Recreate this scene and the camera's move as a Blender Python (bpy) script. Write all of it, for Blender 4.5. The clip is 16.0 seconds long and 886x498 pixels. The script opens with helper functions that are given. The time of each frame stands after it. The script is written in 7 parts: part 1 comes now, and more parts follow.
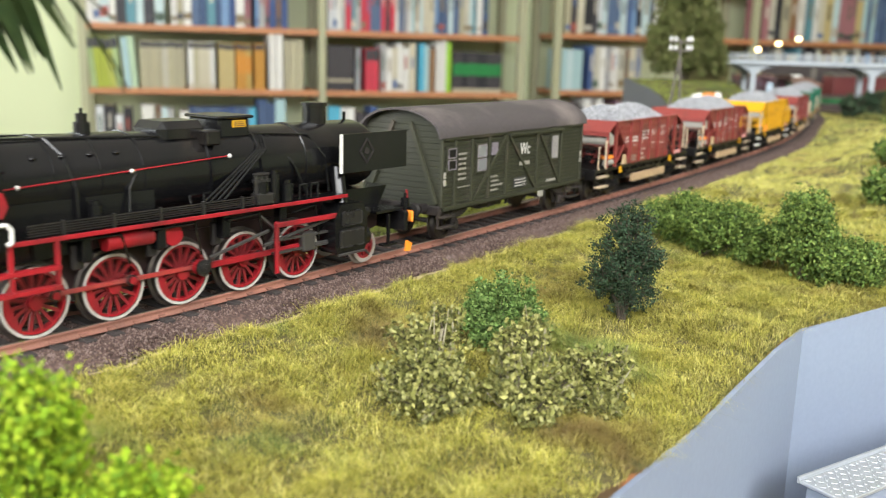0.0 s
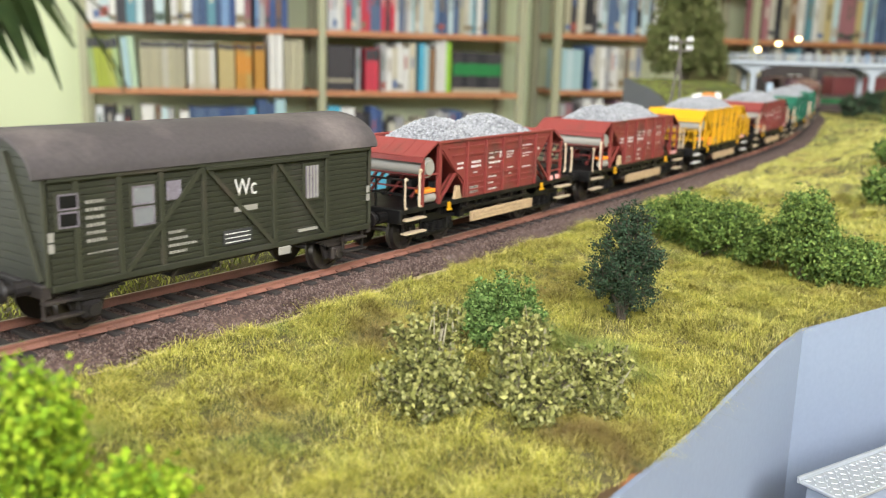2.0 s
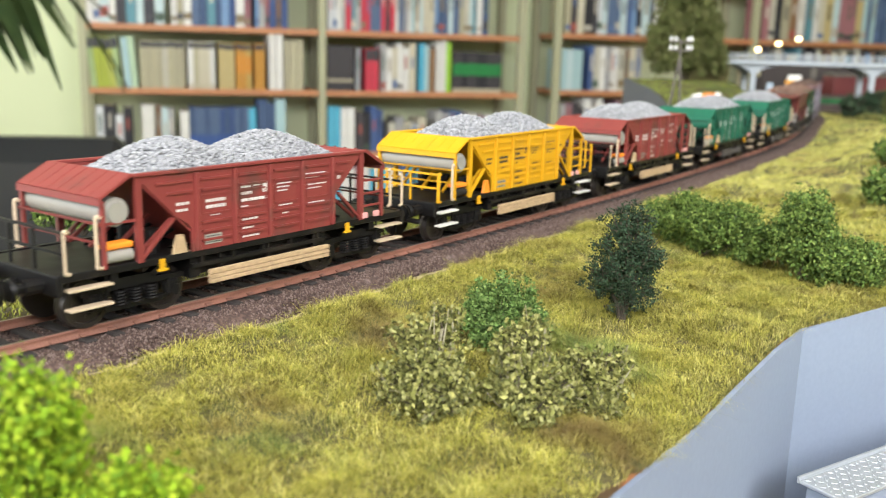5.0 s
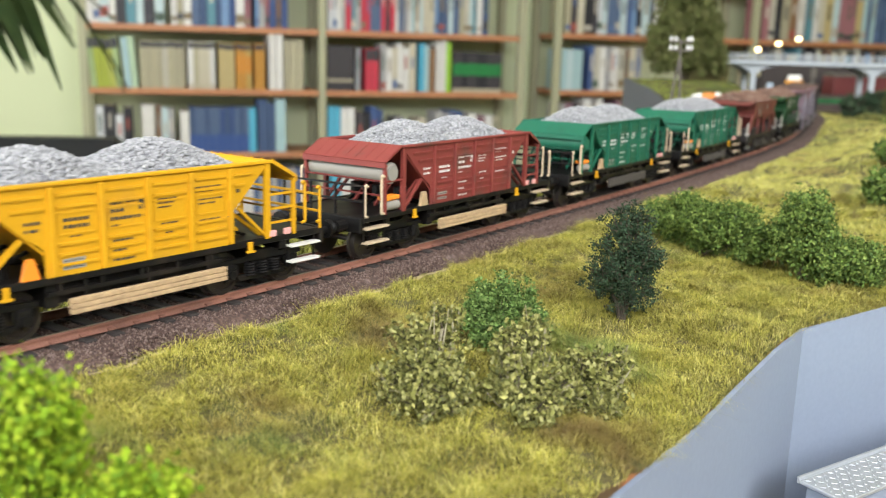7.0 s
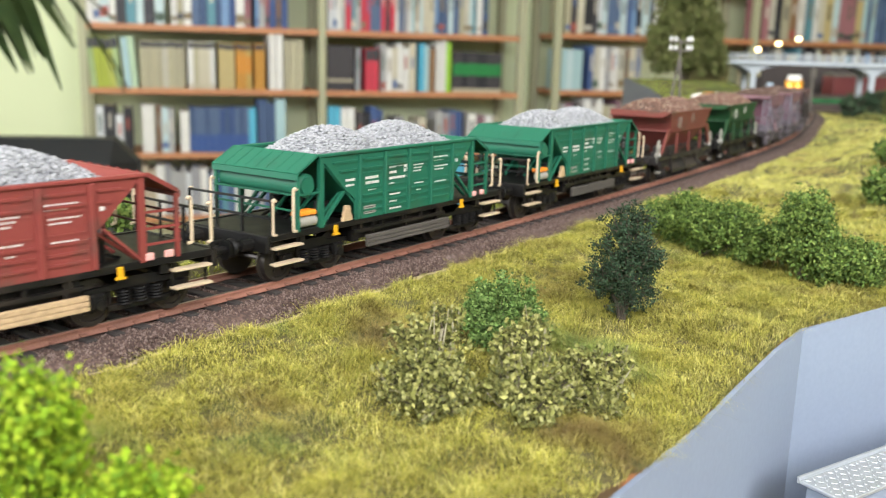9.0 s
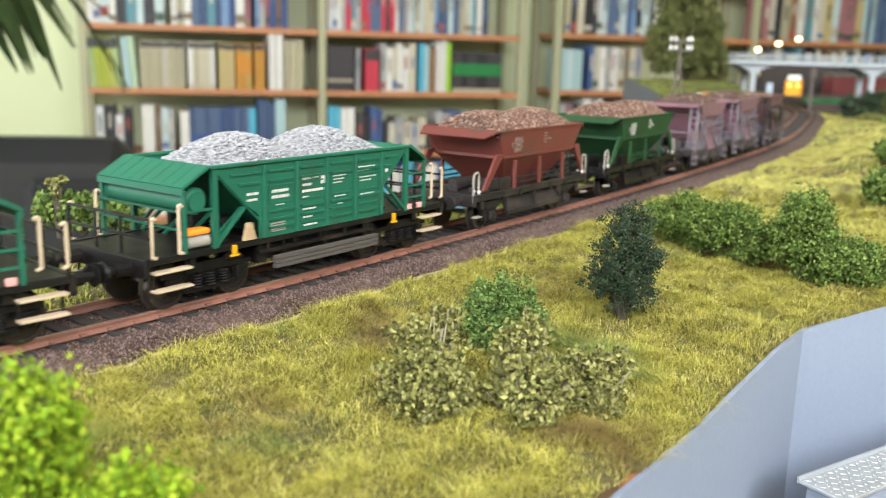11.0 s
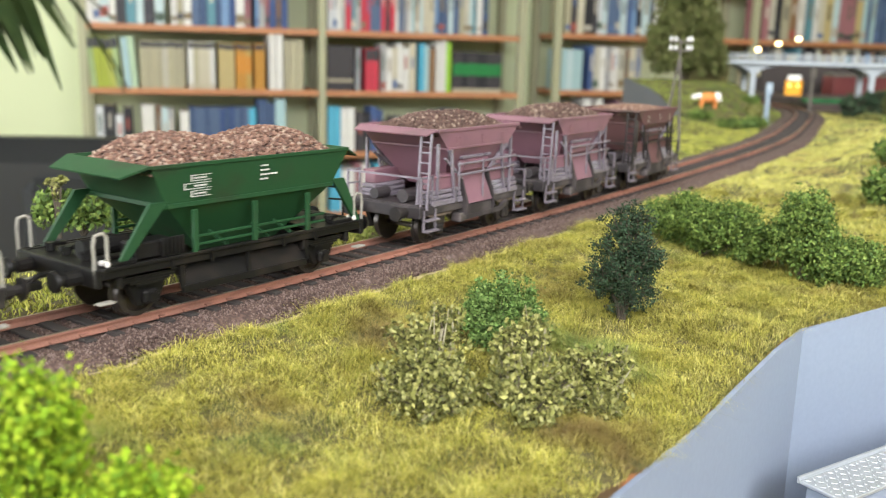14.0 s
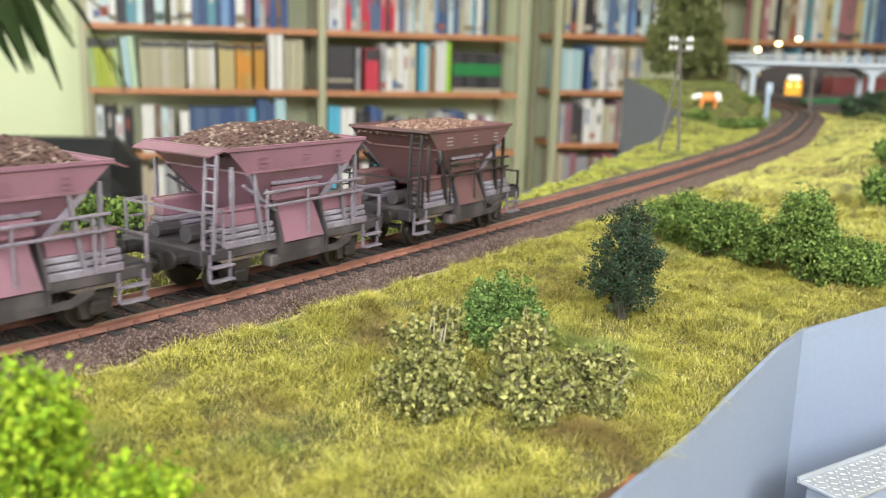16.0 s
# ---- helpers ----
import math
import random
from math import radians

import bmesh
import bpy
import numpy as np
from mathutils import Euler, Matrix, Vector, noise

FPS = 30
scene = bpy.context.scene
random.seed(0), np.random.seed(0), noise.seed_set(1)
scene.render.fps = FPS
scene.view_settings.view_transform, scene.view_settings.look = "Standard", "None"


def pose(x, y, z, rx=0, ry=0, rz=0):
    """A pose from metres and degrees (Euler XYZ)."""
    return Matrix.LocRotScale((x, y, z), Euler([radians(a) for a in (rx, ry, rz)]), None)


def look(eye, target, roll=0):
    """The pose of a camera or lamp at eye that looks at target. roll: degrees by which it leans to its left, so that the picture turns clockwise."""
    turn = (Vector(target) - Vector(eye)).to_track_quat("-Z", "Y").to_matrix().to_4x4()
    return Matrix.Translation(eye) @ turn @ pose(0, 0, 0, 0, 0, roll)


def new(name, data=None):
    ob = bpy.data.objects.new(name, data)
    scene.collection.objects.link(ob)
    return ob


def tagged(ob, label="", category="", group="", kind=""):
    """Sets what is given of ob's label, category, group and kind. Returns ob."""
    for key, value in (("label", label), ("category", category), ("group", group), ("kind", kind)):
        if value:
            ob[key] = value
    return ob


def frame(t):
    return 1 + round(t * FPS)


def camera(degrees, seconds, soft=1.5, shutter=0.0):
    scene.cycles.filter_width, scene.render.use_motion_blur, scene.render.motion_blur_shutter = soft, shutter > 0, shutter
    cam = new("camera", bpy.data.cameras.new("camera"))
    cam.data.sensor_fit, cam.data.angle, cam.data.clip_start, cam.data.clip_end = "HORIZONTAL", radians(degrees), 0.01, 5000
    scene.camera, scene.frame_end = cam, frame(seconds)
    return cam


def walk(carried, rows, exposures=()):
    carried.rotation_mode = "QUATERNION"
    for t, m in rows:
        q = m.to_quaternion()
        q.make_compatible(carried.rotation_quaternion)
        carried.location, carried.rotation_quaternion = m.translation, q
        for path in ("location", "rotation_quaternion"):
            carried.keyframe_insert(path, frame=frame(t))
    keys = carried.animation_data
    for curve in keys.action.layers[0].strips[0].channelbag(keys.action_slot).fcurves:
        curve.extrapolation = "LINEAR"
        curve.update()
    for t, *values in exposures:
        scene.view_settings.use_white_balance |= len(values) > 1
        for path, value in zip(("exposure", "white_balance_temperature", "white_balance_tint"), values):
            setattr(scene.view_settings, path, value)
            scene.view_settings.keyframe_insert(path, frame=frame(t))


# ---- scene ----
# All shapes of the model are written in millimetres; part() turns them into metres.
MM = 0.001

# ---- camera ----
cam = camera(51.88, 16.0, soft=1.0, shutter=0.35)
cam.data.dof.use_dof = True
cam.data.dof.focus_distance = 0.245
cam.data.dof.aperture_fstop = 21.0
EYE = Vector((0.0, 0.0, 0.06365))
AIM = EYE + Vector((0.0, math.cos(radians(12.246)), -math.sin(radians(12.246))))
walk(cam, [(0.0, look(EYE, AIM, 1.569)), (16.0, look(EYE, AIM, 1.569))],
     [(0.0, 0.2), (4.5, 0.2), (6.4, 0.05), (7.2, 0.03), (8.2, 0.14), (9.2, 0.2), (14.0, 0.22), (16.0, 0.24)])

# ---- world and light ----
world = bpy.data.worlds.new("daylight")
scene.world = world
world.use_nodes = True
_n = world.node_tree.nodes
_sky = _n.new("ShaderNodeTexSky")
_sky.sky_type, _sky.sun_disc = "NISHITA", False
_sky.sun_elevation, _sky.sun_rotation = radians(48), radians(200)
world.node_tree.links.new(_sky.outputs[0], _n["Background"].inputs[0])
_n["Background"].inputs[1].default_value = 0.12


def window_light(name, at, to, wide, high, watts, colour):
    d = bpy.data.lights.new(name, "AREA")
    d.shape, d.size, d.size_y, d.energy, d.color = "RECTANGLE", wide, high, watts, colour
    ob = new(name, d)
    ob.matrix_world = look(at, to)
    return ob


# ---- track line: arc length s in mm, offset d to the far side ----
K_AT = [-2000, -230, -200, 100, 300, 420, 540, 660, 780, 900, 1000, 1150, 1250, 1300, 1900]
K_IS = [0.0, 0.0, 0.6475, 0.0272, 0.1201, 0.0637, 0.1836, 0.2987, 0.0532, 0.0, 0.3178, 0.7209, 0.95, 0.3, 0.0]
_S = np.arange(-2000.0, 1901.0, 2.0)
_K = np.interp(_S, K_AT, K_IS) / 500.0
_TH = np.concatenate([[0.0], np.cumsum((_K[1:] + _K[:-1]) / 2 * 2.0)])
_i0 = int(np.searchsorted(_S, 0.0))
_TH += 0.94138 - _TH[_i0]
_X = np.concatenate([[0.0], np.cumsum((np.cos(_TH)[1:] + np.cos(_TH)[:-1]))])
_Y = np.concatenate([[0.0], np.cumsum((np.sin(_TH)[1:] + np.sin(_TH)[:-1]))])
_X += -60.05 - _X[_i0]
_Y += 242.05 - _Y[_i0]


def on_track(s, d=0.0):
    """Place in mm and heading at arc length s, d to the far side."""
    th = np.interp(s, _S, _TH)
    return np.interp(s, _S, _X) - d * np.sin(th), np.interp(s, _S, _Y) + d * np.cos(th), th


def smooth(v):
    v = np.clip(v, 0.0, 1.0)
    return v * v * (3 - 2 * v)


def lump(x, y):
    """Gentle unevenness of the ground, in mm."""
    return (1.9 * np.sin(x * 0.043 + 1.0) * np.cos(y * 0.037) + 0.9 * np.sin(x * 0.11 + y * 0.07)
            + 0.6 * np.sin(x * 0.23 - y * 0.19 + 2.0)
            + 0.8 * np.sin(x * 0.31 + 1.7 * np.sin(y * 0.11)) * np.sin(y * 0.27 + np.sin(x * 0.17)))


def ground_z(s, d):
    """Height of the modelled ground in mm, rail top at 0."""
    x, y, _ = on_track(s, d)
    near = -5.0 - 10.0 * smooth((-d - 22) / 95) + (36 - 22 * smooth((s - 620) / 400)) * smooth((s - 70) / 560) * smooth((-d - 30) / 95)
    far = -5.0 + 37 * smooth((s - 640) / 420) * smooth((d - 24) / 80)
    edge = smooth((abs(d) - 19) / 14)
    return np.where(d < 0, near, far) + lump(x, y) * edge - 1.5 * (1 - edge)


def front_d(s):
    return np.where(s < 107, -126.0, -126.0 - (s - 107) * 0.42)


def back_d(s):
    s = np.asarray(s, float)
    x, y, th = on_track(s)
    far = (x - 247.0 - 0.9 * np.maximum(y - 1235.0, 0.0)) / np.maximum(np.sin(th), 0.3)
    far = np.maximum(far, 30.0)
    near = np.interp(s, [-2000, -150, 60, 130, 210, 420, 630, 775, 1105, 1400, 1900], [150, 110, 75, 40, 34, 66, 97, 115, 225, 235, 240])
    return np.where(s > 775, far, near)


# ---- mesh helpers ----
def box(bm, x0, x1, y0, y1, z0, z1, bevel=0.0):
    m = Matrix.LocRotScale(((x0 + x1) / 2, (y0 + y1) / 2, (z0 + z1) / 2), None, (x1 - x0, y1 - y0, z1 - z0))
    r = bmesh.ops.create_cube(bm, size=1.0, matrix=m)
    if bevel:
        es = {e for v in r["verts"] for e in v.link_edges}
        bmesh.ops.bevel(bm, geom=list(es), offset=bevel, segments=1, affect="EDGES")
    return bm


def solid(bm, poly, axis, a, b):
    """Extrudes a 2D outline along an axis from a to b."""
    def at(u, v, w):
        return {"x": (w, u, v), "y": (u, w, v), "z": (u, v, w)}[axis]
    va = [bm.verts.new(at(u, v, a)) for u, v in poly]
    vb = [bm.verts.new(at(u, v, b)) for u, v in poly]
    bm.faces.new(va)
    bm.faces.new(vb[::-1])
    for i in range(len(poly)):
        j = (i + 1) % len(poly)
        bm.faces.new((va[j], va[i], vb[i], vb[j]))
    return bm


def rod(bm, p, q, r, seg=8, r2=None):
    p, q = Vector(p), Vector(q)
    v = q - p
    m = Matrix.Translation((p + q) / 2) @ v.to_track_quat("Z", "Y").to_matrix().to_4x4()
    bmesh.ops.create_cone(bm, cap_ends=True, segments=seg, radius1=r, radius2=r if r2 is None else r2, depth=v.length, matrix=m)
    return bm


def pipe(bm, pts, r, seg=6):
    for p, q in zip(pts[:-1], pts[1:]):
        rod(bm, p, q, r, seg)
    return bm


def beam(bm, p, q, w, h):
    """A square bar from p to q."""
    p, q = Vector(p), Vector(q)
    v = q - p
    m = Matrix.Translation((p + q) / 2) @ v.to_track_quat("Z", "Y").to_matrix().to_4x4() @ Matrix.Diagonal((w, h, v.length, 1))
    bmesh.ops.create_cube(bm, size=1.0, matrix=m)
    return bm


def plate(bm, corners, t):
    """A flat plate of thickness t from a planar outline."""
    vs = [bm.verts.new(c) for c in corners]
    f = bm.faces.new(vs)
    f.normal_update()
    n = f.normal * t
    ws = [bm.verts.new(v.co + n) for v in vs]
    f.normal_flip()
    bm.faces.new(ws)
    for i in range(len(vs)):
        j = (i + 1) % len(vs)
        bm.faces.new((vs[i], vs[j], ws[j], ws[i]))
    return bm


def mesh_of(name, bm, material, soften=False):
    bmesh.ops.recalc_face_normals(bm, faces=bm.faces[:])
    bmesh.ops.scale(bm, vec=(MM, MM, MM), verts=bm.verts[:])
    me = bpy.data.meshes.new(name)
    bm.to_mesh(me)
    bm.free()
    for m in (material if isinstance(material, (list, tuple)) else [material]):
        me.materials.append(m)
    if soften:
        me.polygons.foreach_set("use_smooth", [True] * len(me.polygons))
        me.set_sharp_from_angle(angle=radians(35))
    return me


def part(name, bm, material, parent=None, label="", soften=False):
    ob = new(name, mesh_of(name, bm, material, soften))
    ob.parent = parent
    if label:
        tagged(ob, label)
    return ob


def put_mesh(name, me, parent, m):
    """Another object on an existing mesh."""
    ob = new(name, me)
    ob.parent = parent
    ob.matrix_basis = m
    return ob


def mesh_from(name, verts, faces, material, smoothed=False):
    """A mesh from numpy arrays in mm; all faces have the same number of corners."""
    me = bpy.data.meshes.new(name)
    n = faces.shape[1]
    me.vertices.add(len(verts))
    me.vertices.foreach_set("co", (np.asarray(verts) * MM).ravel())
    me.loops.add(faces.size)
    me.loops.foreach_set("vertex_index", faces.ravel().astype(np.int32))
    me.polygons.add(len(faces))
    me.polygons.foreach_set("loop_start", np.arange(0, faces.size, n, dtype=np.int32))
    if smoothed:
        me.polygons.foreach_set("use_smooth", np.ones(len(faces), dtype=bool))
    me.update(calc_edges=True)
    me.materials.append(material)
    return me


def empty(name, label="", category="", group="", kind=""):
    return tagged(new(name), label, category, group, kind)


# ---- materials ----
def material(name, colour, rough=0.6, metal=0.0, vary=0.12, scale=200.0, grain=0.0, grain_scale=2000.0, bump=0.0,
             second=None, second_scale=60.0, second_amount=0.5, island=0.0, object_random=0.0, spec=0.5):
    """Procedural surface: base colour, blotches of a second colour, fine grain, bump. Scales are per metre."""
    m = bpy.data.materials.new(name)
    m.use_nodes = True
    nt = m.node_tree
    n, l = nt.nodes, nt.links
    b = n["Principled BSDF"]
    b.inputs["Roughness"].default_value = rough
    b.inputs["Metallic"].default_value = metal
    b.inputs["Specular IOR Level"].default_value = spec
    co = n.new("ShaderNodeTexCoord")
    t1 = n.new("ShaderNodeTexNoise")
    t1.inputs["Scale"].default_value = scale
    t1.inputs["Detail"].default_value = 4
    l.new(co.outputs["Object"], t1.inputs["Vector"])
    base = n.new("ShaderNodeRGB")
    base.outputs[0].default_value = (*colour, 1)
    out = base.outputs[0]
    if second:
        t2 = n.new("ShaderNodeTexNoise")
        t2.inputs["Scale"].default_value = second_scale
        t2.inputs["Detail"].default_value = 5
        l.new(co.outputs["Object"], t2.inputs["Vector"])
        ramp = n.new("ShaderNodeMapRange")
        ramp.inputs[1].default_value = 0.62 - 0.25 * second_amount
        ramp.inputs[2].default_value = 0.80 - 0.2 * second_amount
        l.new(t2.outputs["Fac"], ramp.inputs[0])
        mix = n.new("ShaderNodeMix")
        mix.data_type = "RGBA"
        mix.inputs[7].default_value = (*second, 1)
        l.new(ramp.outputs[0], mix.inputs[0])
        l.new(out, mix.inputs[6])
        out = mix.outputs[2]
    hsv = n.new("ShaderNodeHueSaturation")
    l.new(out, hsv.inputs["Color"])
    val = n.new("ShaderNodeMapRange")
    val.inputs[3].default_value = 1 - vary
    val.inputs[4].default_value = 1 + vary
    l.new(t1.outputs["Fac"], val.inputs[0])
    v = val.outputs[0]
    for amount, node, sock in ((island, "ShaderNodeNewGeometry", "Random Per Island"), (object_random, "ShaderNodeObjectInfo", "Random")):
        if amount:
            g = n.new(node)
            r = n.new("ShaderNodeMapRange")
            r.inputs[3].default_value = 1 - amount
            r.inputs[4].default_value = 1 + amount
            l.new(g.outputs[sock], r.inputs[0])
            mu = n.new("ShaderNodeMath")
            mu.operation = "MULTIPLY"
            l.new(v, mu.inputs[0])
            l.new(r.outputs[0], mu.inputs[1])
            v = mu.outputs[0]
    if grain:
        t3 = n.new("ShaderNodeTexNoise")
        t3.inputs["Scale"].default_value = grain_scale
        l.new(co.outputs["Object"], t3.inputs["Vector"])
        r = n.new("ShaderNodeMapRange")
        r.inputs[1].default_value, r.inputs[2].default_value = 0.3, 0.7
        r.inputs[3].default_value, r.inputs[4].default_value = 1 - grain, 1 + grain
        l.new(t3.outputs["Fac"], r.inputs[0])
        mu = n.new("ShaderNodeMath")
        mu.operation = "MULTIPLY"
        l.new(v, mu.inputs[0])
        l.new(r.outputs[0], mu.inputs[1])
        v = mu.outputs[0]
        if bump:
            bp = n.new("ShaderNodeBump")
            bp.inputs["Strength"].default_value = bump
            bp.inputs["Distance"].default_value = 0.3 / grain_scale
            l.new(t3.outputs["Fac"], bp.inputs["Height"])
            l.new(bp.outputs[0], b.inputs["Normal"])
    l.new(v, hsv.inputs["Value"])
    l.new(hsv.outputs[0], b.inputs["Base Color"])
    rr = n.new("ShaderNodeMapRange")
    rr.inputs[3].default_value, rr.inputs[4].default_value = max(0.02, rough - 0.1), min(1, rough + 0.1)
    l.new(t1.outputs["Fac"], rr.inputs[0])
    l.new(rr.outputs[0], b.inputs["Roughness"])
    return m


def palette(name, colours, rough=0.7, patch=None, patch_scale=18.0, by="island", vary=0.15, sheen=0.0):
    """Pieces that each take one colour of a list at random; patch: a colour that takes over in patches."""
    m = bpy.data.materials.new(name)
    m.use_nodes = True
    n, l = m.node_tree.nodes, m.node_tree.links
    b = n["Principled BSDF"]
    b.inputs["Roughness"].default_value = rough
    b.inputs["Specular IOR Level"].default_value = 0.3
    g = n.new("ShaderNodeNewGeometry" if by == "island" else "ShaderNodeObjectInfo")
    ramp = n.new("ShaderNodeValToRGB")
    e = ramp.color_ramp
    e.interpolation = "CONSTANT"
    while len(e.elements) < len(colours):
        e.elements.new(0.5)
    for i, c in enumerate(colours):
        e.elements[i].position = i / len(colours)
        e.elements[i].color = (*c, 1)
    l.new(g.outputs["Random Per Island" if by == "island" else "Random"], ramp.inputs[0])
    out = ramp.outputs[0]
    co = n.new("ShaderNodeTexCoord")
    for c, sc, lo in (patch or []):
        t = n.new("ShaderNodeTexNoise")
        t.inputs["Scale"].default_value = sc
        t.inputs["Detail"].default_value = 3
        l.new(co.outputs["Object"], t.inputs["Vector"])
        mr = n.new("ShaderNodeMapRange")
        mr.inputs[1].default_value, mr.inputs[2].default_value = lo, lo + 0.16
        mr.inputs[4].default_value = 0.85
        l.new(t.outputs["Fac"], mr.inputs[0])
        mix = n.new("ShaderNodeMix")
        mix.data_type = "RGBA"
        mix.inputs[7].default_value = (*c, 1)
        l.new(mr.outputs[0], mix.inputs[0])
        l.new(out, mix.inputs[6])
        out = mix.outputs[2]
    l.new(out, b.inputs["Base Color"])
    return m


M_BALLAST = material("ballast", (0.070, 0.042, 0.034), 0.95, vary=0.25, scale=120, grain=0.45, grain_scale=900, bump=0.8, second=(0.14, 0.10, 0.09), second_scale=400)
M_SLEEPER = material("sleeper_wood", (0.030, 0.024, 0.022), 0.85, vary=0.3, scale=300, grain=0.2, grain_scale=3000)
M_RAIL = material("rusty_rail", (0.25, 0.108, 0.074), 0.7, vary=0.2, scale=80, grain=0.12, grain_scale=2500, second=(0.12, 0.06, 0.045), second_scale=30)
M_RAILTOP = material("worn_rail_top", (0.40, 0.30, 0.24), 0.35, 0.8, vary=0.2, scale=120)
M_SOIL = material("soil", (0.075, 0.062, 0.020), 0.95, vary=0.3, scale=60, grain=0.3, grain_scale=1500, second=(0.065, 0.068, 0.020), second_scale=30)
M_FASCIA = material("grey_paint", (0.205, 0.245, 0.322), 0.5, vary=0.04, scale=15, grain=0.03, grain_scale=600)
# back board's grey, darkened because that face lies in shade
M_FASCIASHADE = material("grey_paint_shaded", (0.085, 0.092, 0.108), 0.6, vary=0.06, scale=15, grain=0.04, grain_scale=600)
M_GRASS = palette("static_grass", [(0.28, 0.26, 0.042), (0.12, 0.12, 0.022), (0.48, 0.43, 0.13), (0.05, 0.054, 0.013), (0.32, 0.27, 0.06), (0.18, 0.18, 0.032), (0.58, 0.52, 0.18), (0.075, 0.075, 0.02)],
                  patch=[((0.13, 0.21, 0.055), 24.0, 0.56), ((0.16, 0.10, 0.04), 31.0, 0.54), ((0.46, 0.38, 0.08), 47.0, 0.58), ((0.085, 0.085, 0.028), 60.0, 0.57)])
# yellower flock, also lightened to paint in the stronger light on the far slope
M_FARGRASS = palette("lightened_slope_grass", [(0.50, 0.48, 0.11), (0.34, 0.34, 0.07), (0.64, 0.60, 0.20), (0.26, 0.26, 0.055), (0.56, 0.50, 0.14)], patch=[((0.26, 0.33, 0.10), 17.0, 0.55), ((0.34, 0.25, 0.09), 23.0, 0.56)])
M_WISP = palette("pale_wisps", [(0.41, 0.385, 0.058), (0.27, 0.27, 0.038), (0.60, 0.54, 0.15), (0.15, 0.155, 0.026), (0.37, 0.32, 0.058)], patch=[((0.13, 0.20, 0.05), 24.0, 0.56), ((0.15, 0.095, 0.035), 31.0, 0.52), ((0.46, 0.42, 0.07), 15.0, 0.58)])
M_MEADOW = palette("meadow_grass", [(0.20, 0.24, 0.045), (0.13, 0.17, 0.032), (0.27, 0.29, 0.065), (0.16, 0.20, 0.04)], patch=[((0.09, 0.13, 0.03), 14.0, 0.5)])
M_VERGEGRASS = palette("verge_grass", [(0.34, 0.35, 0.06), (0.22, 0.24, 0.04), (0.46, 0.44, 0.10), (0.27, 0.29, 0.05)], patch=[((0.16, 0.21, 0.05), 20.0, 0.54)])
M_WALLPAINT = material("pale_green_wall", (0.64, 0.70, 0.46), 0.8, vary=0.03, scale=3)
M_CEIL = material("white_ceiling", (0.8, 0.8, 0.78), 0.9, vary=0.02, scale=3)
M_FLOOR = material("parquet_floor", (0.25, 0.16, 0.09), 0.5, vary=0.2, scale=8, grain=0.1, grain_scale=60)
M_SHELF = material("orange_pine_shelf", (0.50, 0.22, 0.10), 0.5, vary=0.15, scale=12, grain=0.1, grain_scale=90)
M_UPRIGHT = material("green_grey_upright", (0.40, 0.40, 0.26), 0.6, vary=0.06, scale=9)


# ---- the room ----
WALL_YAW = 17.16
_wu = Vector((math.cos(radians(WALL_YAW)), math.sin(radians(WALL_YAW)), 0))
_wn = Vector((-_wu.y, _wu.x, 0))
_w0 = Vector((-503.3, 3795.0, 0)) * MM


def on_wall(a, out=0.0, z=0.0):
    """Pose on the book wall: a along it and out of it towards the room, in metres."""
    p = _w0 + _wu * a - _wn * out
    return pose(p.x, p.y, z, 0, 0, WALL_YAW)


FLOOR_Z, CEIL_Z = -1.05, 1.75


def room():
    bm = box(bmesh.new(), -4200, 5200, 40, 160, FLOOR_Z * 1000, CEIL_Z * 1000)
    ob = part("wall_north", bm, M_WALLPAINT)
    ob.matrix_basis = on_wall(0.0)
    tagged(ob, "pale green painted wall behind the bookshelves", "wall", kind="structure")
    bm = box(bmesh.new(), -4500, 5500, -3500, 6500, FLOOR_Z * 1000 - 80, FLOOR_Z * 1000)
    tagged(part("floor", bm, M_FLOOR), "brown wooden floor of the room", "floor", kind="structure")
    bm = box(bmesh.new(), -4500, 5500, -3500, 6500, CEIL_Z * 1000, CEIL_Z * 1000 + 80)
    tagged(part("ceiling", bm, M_CEIL), "plain white ceiling", "ceiling", kind="structure")
    zs = FLOOR_Z * 1000, CEIL_Z * 1000
    # south and west walls with window openings
    bm = bmesh.new()
    box(bm, -4300, -1900, -1520, -1400, *zs)
    box(bm, 2600, 5300, -1520, -1400, *zs)
    box(bm, -1900, 2600, -1520, -1400, zs[0], 720)
    box(bm, -1900, 2600, -1520, -1400, 1650, zs[1])
    tagged(part("wall_south", bm, M_WALLPAINT), "pale green wall with a wide window opening", "wall", kind="structure")
    bm = bmesh.new()
    box(bm, -4120, -4000, -3000, -1500, *zs)
    box(bm, -4120, -4000, 1500, 5200, *zs)
    box(bm, -4120, -4000, -1500, 1500, zs[0], -150)
    box(bm, -4120, -4000, -1500, 1500, 1500, zs[1])
    tagged(part("wall_west", bm, M_WALLPAINT), "pale green wall with a window opening", "wall", kind="structure")
    bm = box(bmesh.new(), 5000, 5120, -3000, 6400, *zs)
    tagged(part("wall_east", bm, M_WALLPAINT), "pale green side wall of the room", "wall", kind="structure")


room()
window_light("window_south", (0.35, -1.38, 1.18), (0.35, 0.4, 0.1), 4.3, 0.9, 165, (0.99, 0.99, 1.0))
window_light("window_west", (-3.95, 0.0, 0.7), (0, 0.3, 0.4), 2.8, 1.6, 100, (0.93, 0.97, 1.0))

